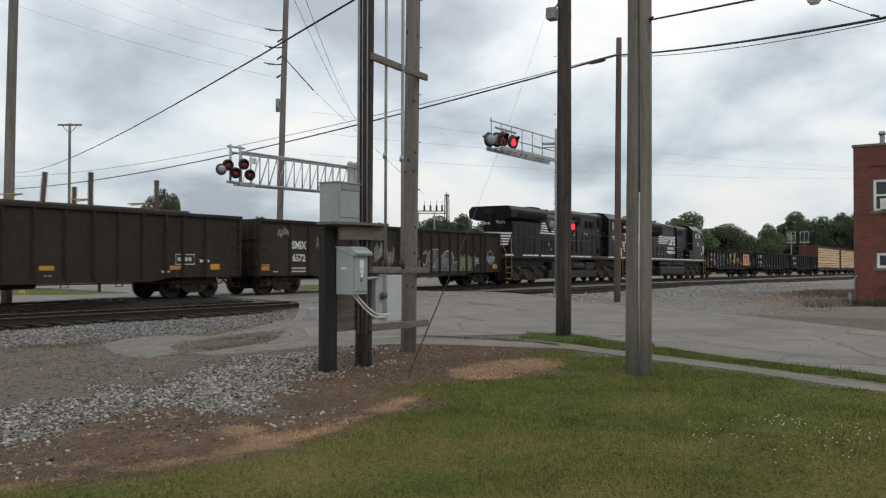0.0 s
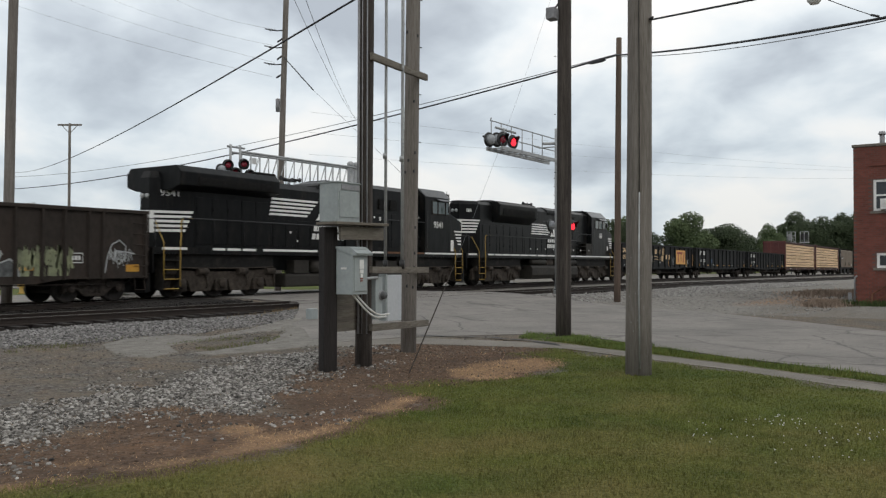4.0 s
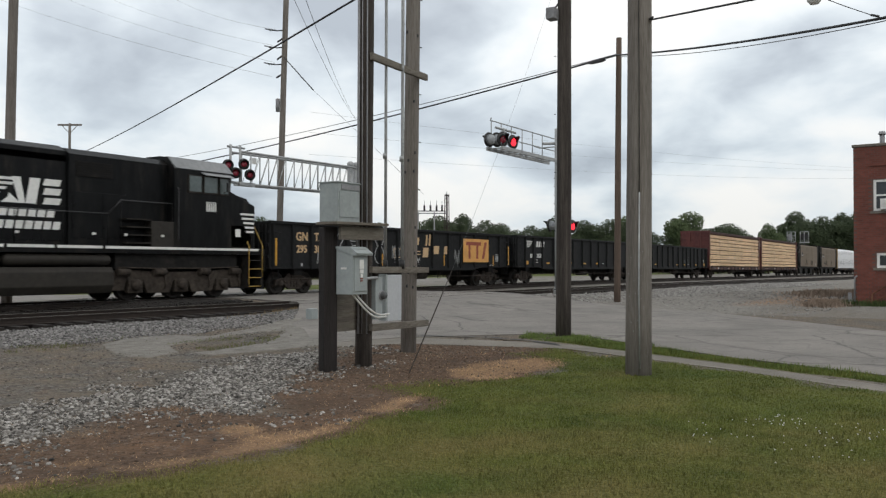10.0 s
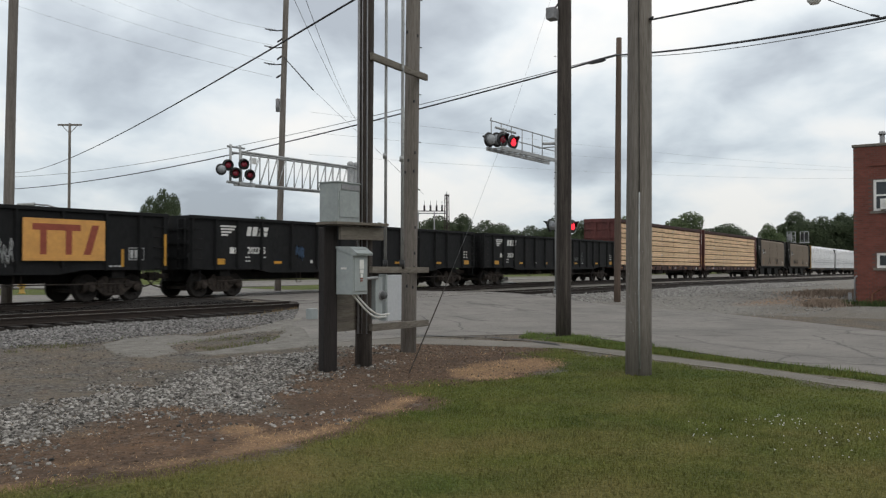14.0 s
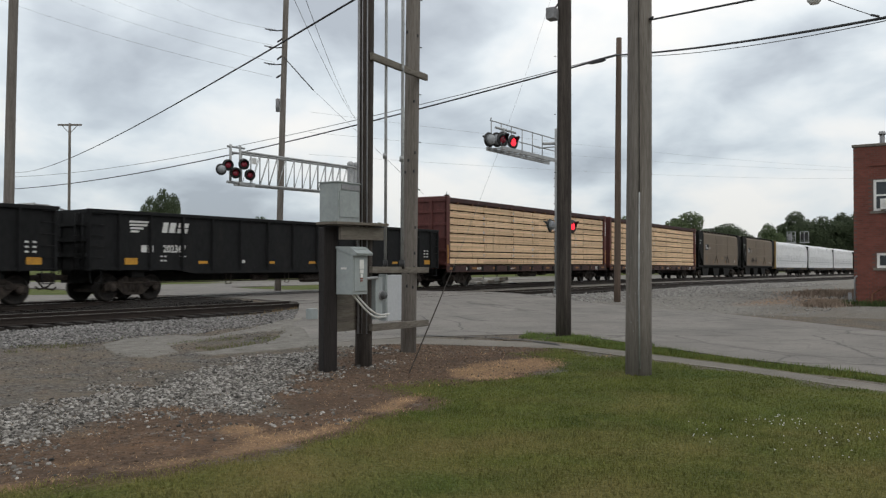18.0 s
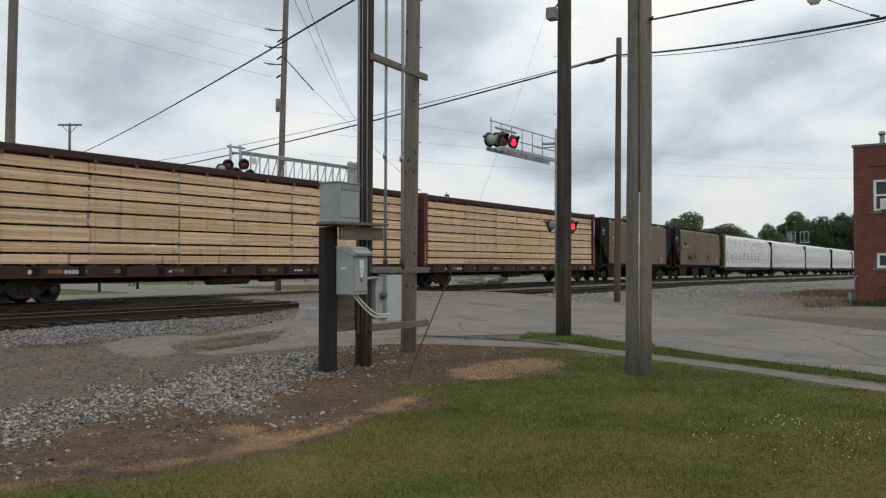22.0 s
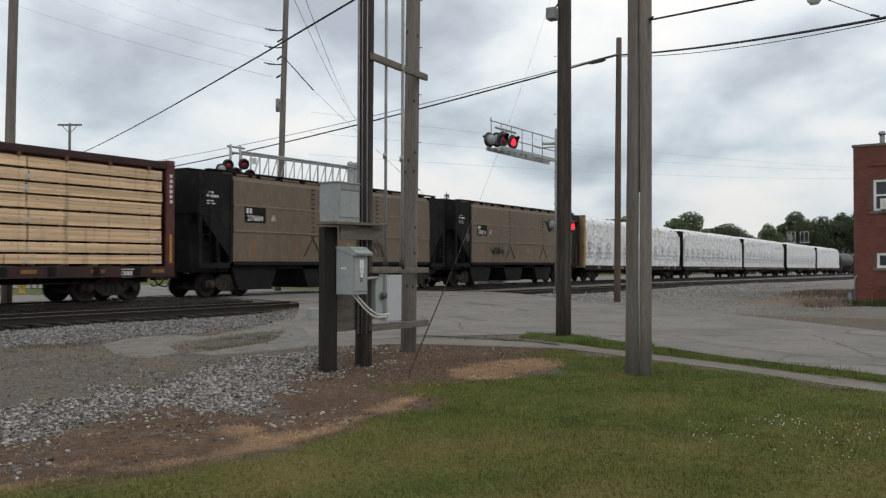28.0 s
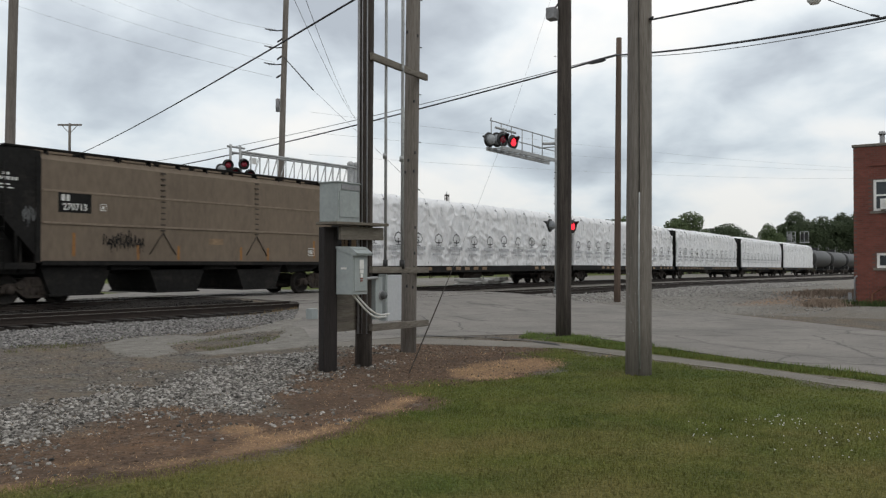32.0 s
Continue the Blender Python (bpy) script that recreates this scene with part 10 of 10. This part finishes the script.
    x, y = x[keep], y[keep]
    blades("dry_grass", "dead straw-coloured grass at the lawn edge", x, y, rng, np.full(len(x), 0.05), blade_material("dry_blades", (0.42, 0.275, 0.15), (0.19, 0.12, 0.075)), flat=True)
    # weeds by the rails and in the broken patch of asphalt
    m = 2200
    x = np.concatenate([rng.normal(19.6, 0.7, 260), rng.normal(17.8, 0.8, 120), rng.uniform(10.2, 13.9, m), rng.uniform(7, 14, m)])
    y = np.concatenate([rng.normal(18.0, 0.3, 260), rng.normal(17.2, 0.3, 120), rng.uniform(11.4, 13.6, m), rng.uniform(13.9, 15.0, m)])
    near = np.concatenate([np.zeros(380, bool), np.ones(2 * m, bool)])
    ok = np.where(near, (fbm(x, y, 1.2, 3, 4) > np.where(y < 13.8, -0.02, 0.2)) & ((y > 13.8) | (depth_in(NOTCH, x, y) > -0.1)), True)
    keep = ~inside(ROAD, x, y) & ok
    x, y, near = x[keep], y[keep], near[keep]
    blades("weeds", "low green and reddish weeds on the gravel", x[near], y[near], rng, np.full(near.sum(), 0.06), blade_material("weed_blades", (0.09, 0.105, 0.03), (0.13, 0.11, 0.04)))
    blades("weeds", "dry reddish weeds beside the rails", x[~near], y[~near], rng, np.full((~near).sum(), 0.13), blade_material("dry_weed_blades", (0.17, 0.12, 0.06), (0.24, 0.13, 0.08)))
    n = 9000
    x, y = rng.uniform(25, 50, n), rng.uniform(4.4, 14.0, n)
    keep = ~inside(ROAD, x, y) & (rng.uniform(0, 1, n) < c01(0.5 + 0.8 * fbm(x, y, 0.5, 3, 2)))
    stones("yard_gravel", "pale grey gravel of the yard beyond the road", x[keep], y[keep], 0.015 + 0.0005 * x[keep], -0.008, PALE)
    x = np.concatenate([rng.normal(34.6, 0.9, 3200), rng.normal(48.0, 2.4, 3600)])
    y = np.concatenate([rng.normal(5.0, 0.4, 3200), rng.normal(6.9, 0.8, 3600)])
    keep = ~inside(ROAD, x, y)
    blades("tall_dry_weeds", "tan and pinkish dry weeds near the brick building", x[keep], y[keep], rng, 0.12 + 0.12 * c01(0.5 + fbm(x[keep], y[keep], 1.2, 3, 5)), blade_material("tan_weed_blades", (0.25, 0.19, 0.145), (0.2, 0.145, 0.115)))
    x, y = rng.normal(34.7, 0.35, 900), rng.uniform(2.6, 4.6, 900)
    blades("weeds", "dark green weeds at the foot of the building", x, y, rng, np.full(900, 0.22), blade_material("green_weed_blades", (0.06, 0.085, 0.03), (0.12, 0.1, 0.05)))
    # clover heads in loose clusters
    x = np.concatenate([rng.normal(8.5, 0.22, 34), rng.normal(7.7, 0.3, 14), rng.normal(8.25, 0.25, 18), rng.normal(7.5, 0.35, 16), rng.normal(8.6, 0.15, 12)])
    y = np.concatenate([rng.normal(1.7, 0.16, 34), rng.normal(2.1, 0.2, 14), rng.normal(1.1, 0.2, 18), rng.normal(1.3, 0.25, 16), rng.normal(0.75, 0.15, 12)])
    flowers(x, y)


def island_tint(m, lo, hi):
    """Each loose piece a little lighter or darker."""
    nt = m.node_tree
    nd, ln = nt.nodes, nt.links
    bs = nd["Principled BSDF"]
    src = bs.inputs["Base Color"].links[0].from_socket
    g = nd.new("ShaderNodeNewGeometry")
    r = nd.new("ShaderNodeMapRange")
    r.inputs["To Min"].default_value, r.inputs["To Max"].default_value = lo, hi
    ln.new(g.outputs["Random Per Island"], r.inputs["Value"])
    x = nd.new("ShaderNodeMix"); x.data_type = "RGBA"; x.blend_type = "MULTIPLY"; x.inputs["Factor"].default_value = 1
    ln.new(src, x.inputs["A"]); ln.new(r.outputs[0], x.inputs["B"]); ln.new(x.outputs["Result"], bs.inputs["Base Color"])
    return m


def blade_material(name, a, b):
    """Thin soft blades, some of them dry; a turf scatters light like a level sheet, so normals lean upward."""
    m = mat(name, a or (0.1, 0.12, 0.03), tuple(c * 0.6 for c in a) if a else None, 0.85, scale=2.0, big=0.5, bump=0, spec=0.1)
    nt = m.node_tree
    nd, ln = nt.nodes, nt.links
    bs = nd["Principled BSDF"]
    src = bs.inputs["Base Color"].links[0].from_socket
    if a is None:
        src = grass_colour(nd, ln, nd.new("ShaderNodeTexCoord"))
    g = nd.new("ShaderNodeNewGeometry")
    v = nd.new("ShaderNodeMix"); v.data_type = "RGBA"; v.blend_type = "MULTIPLY"; v.inputs["Factor"].default_value = 1
    r0 = nd.new("ShaderNodeMapRange"); r0.inputs["To Min"].default_value, r0.inputs["To Max"].default_value = 0.8, 1.65
    ln.new(g.outputs["Random Per Island"], r0.inputs["Value"])
    ln.new(src, v.inputs["A"]); ln.new(r0.outputs[0], v.inputs["B"])
    x = nd.new("ShaderNodeMix"); x.data_type = "RGBA"
    x.inputs["B"].default_value = (*b, 1)
    r = nd.new("ShaderNodeMapRange"); r.inputs["From Min"].default_value = 0.82; r.inputs["To Max"].default_value = 0.6
    ln.new(g.outputs["Random Per Island"], r.inputs["Value"]); ln.new(r.outputs[0], x.inputs["Factor"])
    ln.new(v.outputs["Result"], x.inputs["A"]); ln.new(x.outputs["Result"], bs.inputs["Base Color"])
    up = nd.new("ShaderNodeVectorMath"); up.operation = "MULTIPLY_ADD"
    up.inputs[1].default_value, up.inputs[2].default_value = (0.45, 0.45, 0.45), (0, 0, 0.8)
    ln.new(g.outputs["Normal"], up.inputs[0])
    nn = nd.new("ShaderNodeVectorMath"); nn.operation = "NORMALIZE"
    ln.new(up.outputs[0], nn.inputs[0]); ln.new(nn.outputs[0], bs.inputs["Normal"])
    return m


def blades(name, label, x, y, rng, length, material, flat=False):
    n = len(x)
    z = ground_z(x, y) - 0.005
    a = rng.uniform(0, 6.28, n)
    lean = rng.uniform(0.2, 0.9, n) if not flat else rng.uniform(0.9, 2.2, n)
    L = length * rng.uniform(0.5, 1.4, n)
    w = 0.0008 + 0.00042 * np.hypot(x, y) * np.where(length > 0.1, 1.4, 1.0)
    dx, dy = np.cos(a), np.sin(a)
    px, py = -dy * w, dx * w
    tx, ty, tz = dx * L * np.sin(np.minimum(lean, 1.5)), dy * L * np.sin(np.minimum(lean, 1.5)), L * np.maximum(0.12, np.cos(np.minimum(lean, 1.5)))
    v = np.empty((n, 3, 3))
    v[:, 0] = np.stack([x - px, y - py, z], -1)
    v[:, 1] = np.stack([x + px, y + py, z], -1)
    v[:, 2] = np.stack([x + tx, y + ty, z + tz], -1)
    me = bpy.data.meshes.new(name)
    me.vertices.add(3 * n)
    me.vertices.foreach_set("co", v.reshape(-1).astype(np.float32))
    me.loops.add(3 * n)
    me.loops.foreach_set("vertex_index", np.arange(3 * n, dtype=np.int32))
    me.polygons.add(n)
    me.polygons.foreach_set("loop_start", np.arange(0, 3 * n, 3, dtype=np.int32))
    me.update(calc_edges=True)
    me.materials.append(material)
    return tagged(new(name, me), label, "weeds" if "weed" in name else "grass", kind="stuff")


def flowers(x, y):
    z = ground_z(x, y) + 0.05
    co, fa = [], []
    for a, b, c in zip(x, y, z):
        k = len(co)
        r = 0.006
        co += [(a + r, b, c), (a - r, b, c), (a, b + r, c), (a, b - r, c), (a, b, c + r), (a, b, c - r)]
        fa += [(k, k + 2, k + 4), (k + 2, k + 1, k + 4), (k + 1, k + 3, k + 4), (k + 3, k, k + 4), (k + 2, k, k + 5), (k + 1, k + 2, k + 5), (k + 3, k + 1, k + 5), (k, k + 3, k + 5)]
    me = bpy.data.meshes.new("clover")
    me.from_pydata(co, [], fa)
    me.materials.append(M["white"])
    tagged(new("clover_flowers", me), "tiny white clover flowers in the lawn", "flowers", kind="stuff")


nature()


def car_pose(s, half):
    """Where a car stands whose middle is s metres along the line."""
    a, b = line_at(s - half), line_at(s + half)
    d = Vector(b[:3]) - Vector(a[:3])
    return pose((a[0] + b[0]) / 2, (a[1] + b[1]) / 2, (a[2] + b[2]) / 2, 0, -math.degrees(math.atan2(d.z, d.x)), math.degrees(math.atan2(d.y, d.x)))


def gone(t):
    """Metres that the train has gone, towards lower x, since 16 s."""
    return SPEED * (t - 16) + GAIN * (t - 16) ** 2 / 2


# the car beyond the tracks: time, x, y, heading; it turns left on to the road and drives away
DRIVE = [(0.0, 13.3, 33.35, 0), (1.0, 16.1, 33.35, 0), (2.0, 18.9, 33.35, 0), (2.5, 20.25, 33.37, 2), (2.8, 21.1, 33.43, 5), (3.1, 21.95, 33.52, 9), (3.5, 23.0, 33.75, 16), (4.5, 25.4, 34.9, 34), (6.0, 28.3, 38.2, 60), (8.0, 30.5, 45.5, 74), (10.0, 33.2, 56, 76), (14.0, 41.0, 86, 76), (17.0, 44.5, 102, 77), (19.0, 45.0, 104, 77), (32.0, 45.0, 104, 77)]


def driven(t):
    """Metres that the car has gone since the start."""
    legs = [math.hypot(b[1] - a[1], b[2] - a[2]) for a, b in zip(DRIVE, DRIVE[1:])]
    return float(np.interp(t, [d[0] for d in DRIVE], np.concatenate([[0], np.cumsum(legs)])))


def motions():
    walk(ROAD_CAR, [(t, pose(x, y, land(x, y) + 0.02, 0, 0, h)) for t, x, y, h in DRIVE])
    for wheel, place in ROAD_WHEELS:
        walk(wheel, [(k / 20, pose(*place, 0, math.degrees(driven(k / 20) / 0.37))) for k in range(401)] + [(32.0, pose(*place, 0, math.degrees(driven(32.0) / 0.37)))])
    for wheels, place, r in WHEELS:
        walk(wheels, [(k / 10, pose(*place, 0, -math.degrees(gone(k / 10) / r))) for k in range(321)])
    for car, mid, half in CARS:
        walk(car, [(t, car_pose(mid - gone(t), half)) for t in range(0, 33, 2)])


motions()
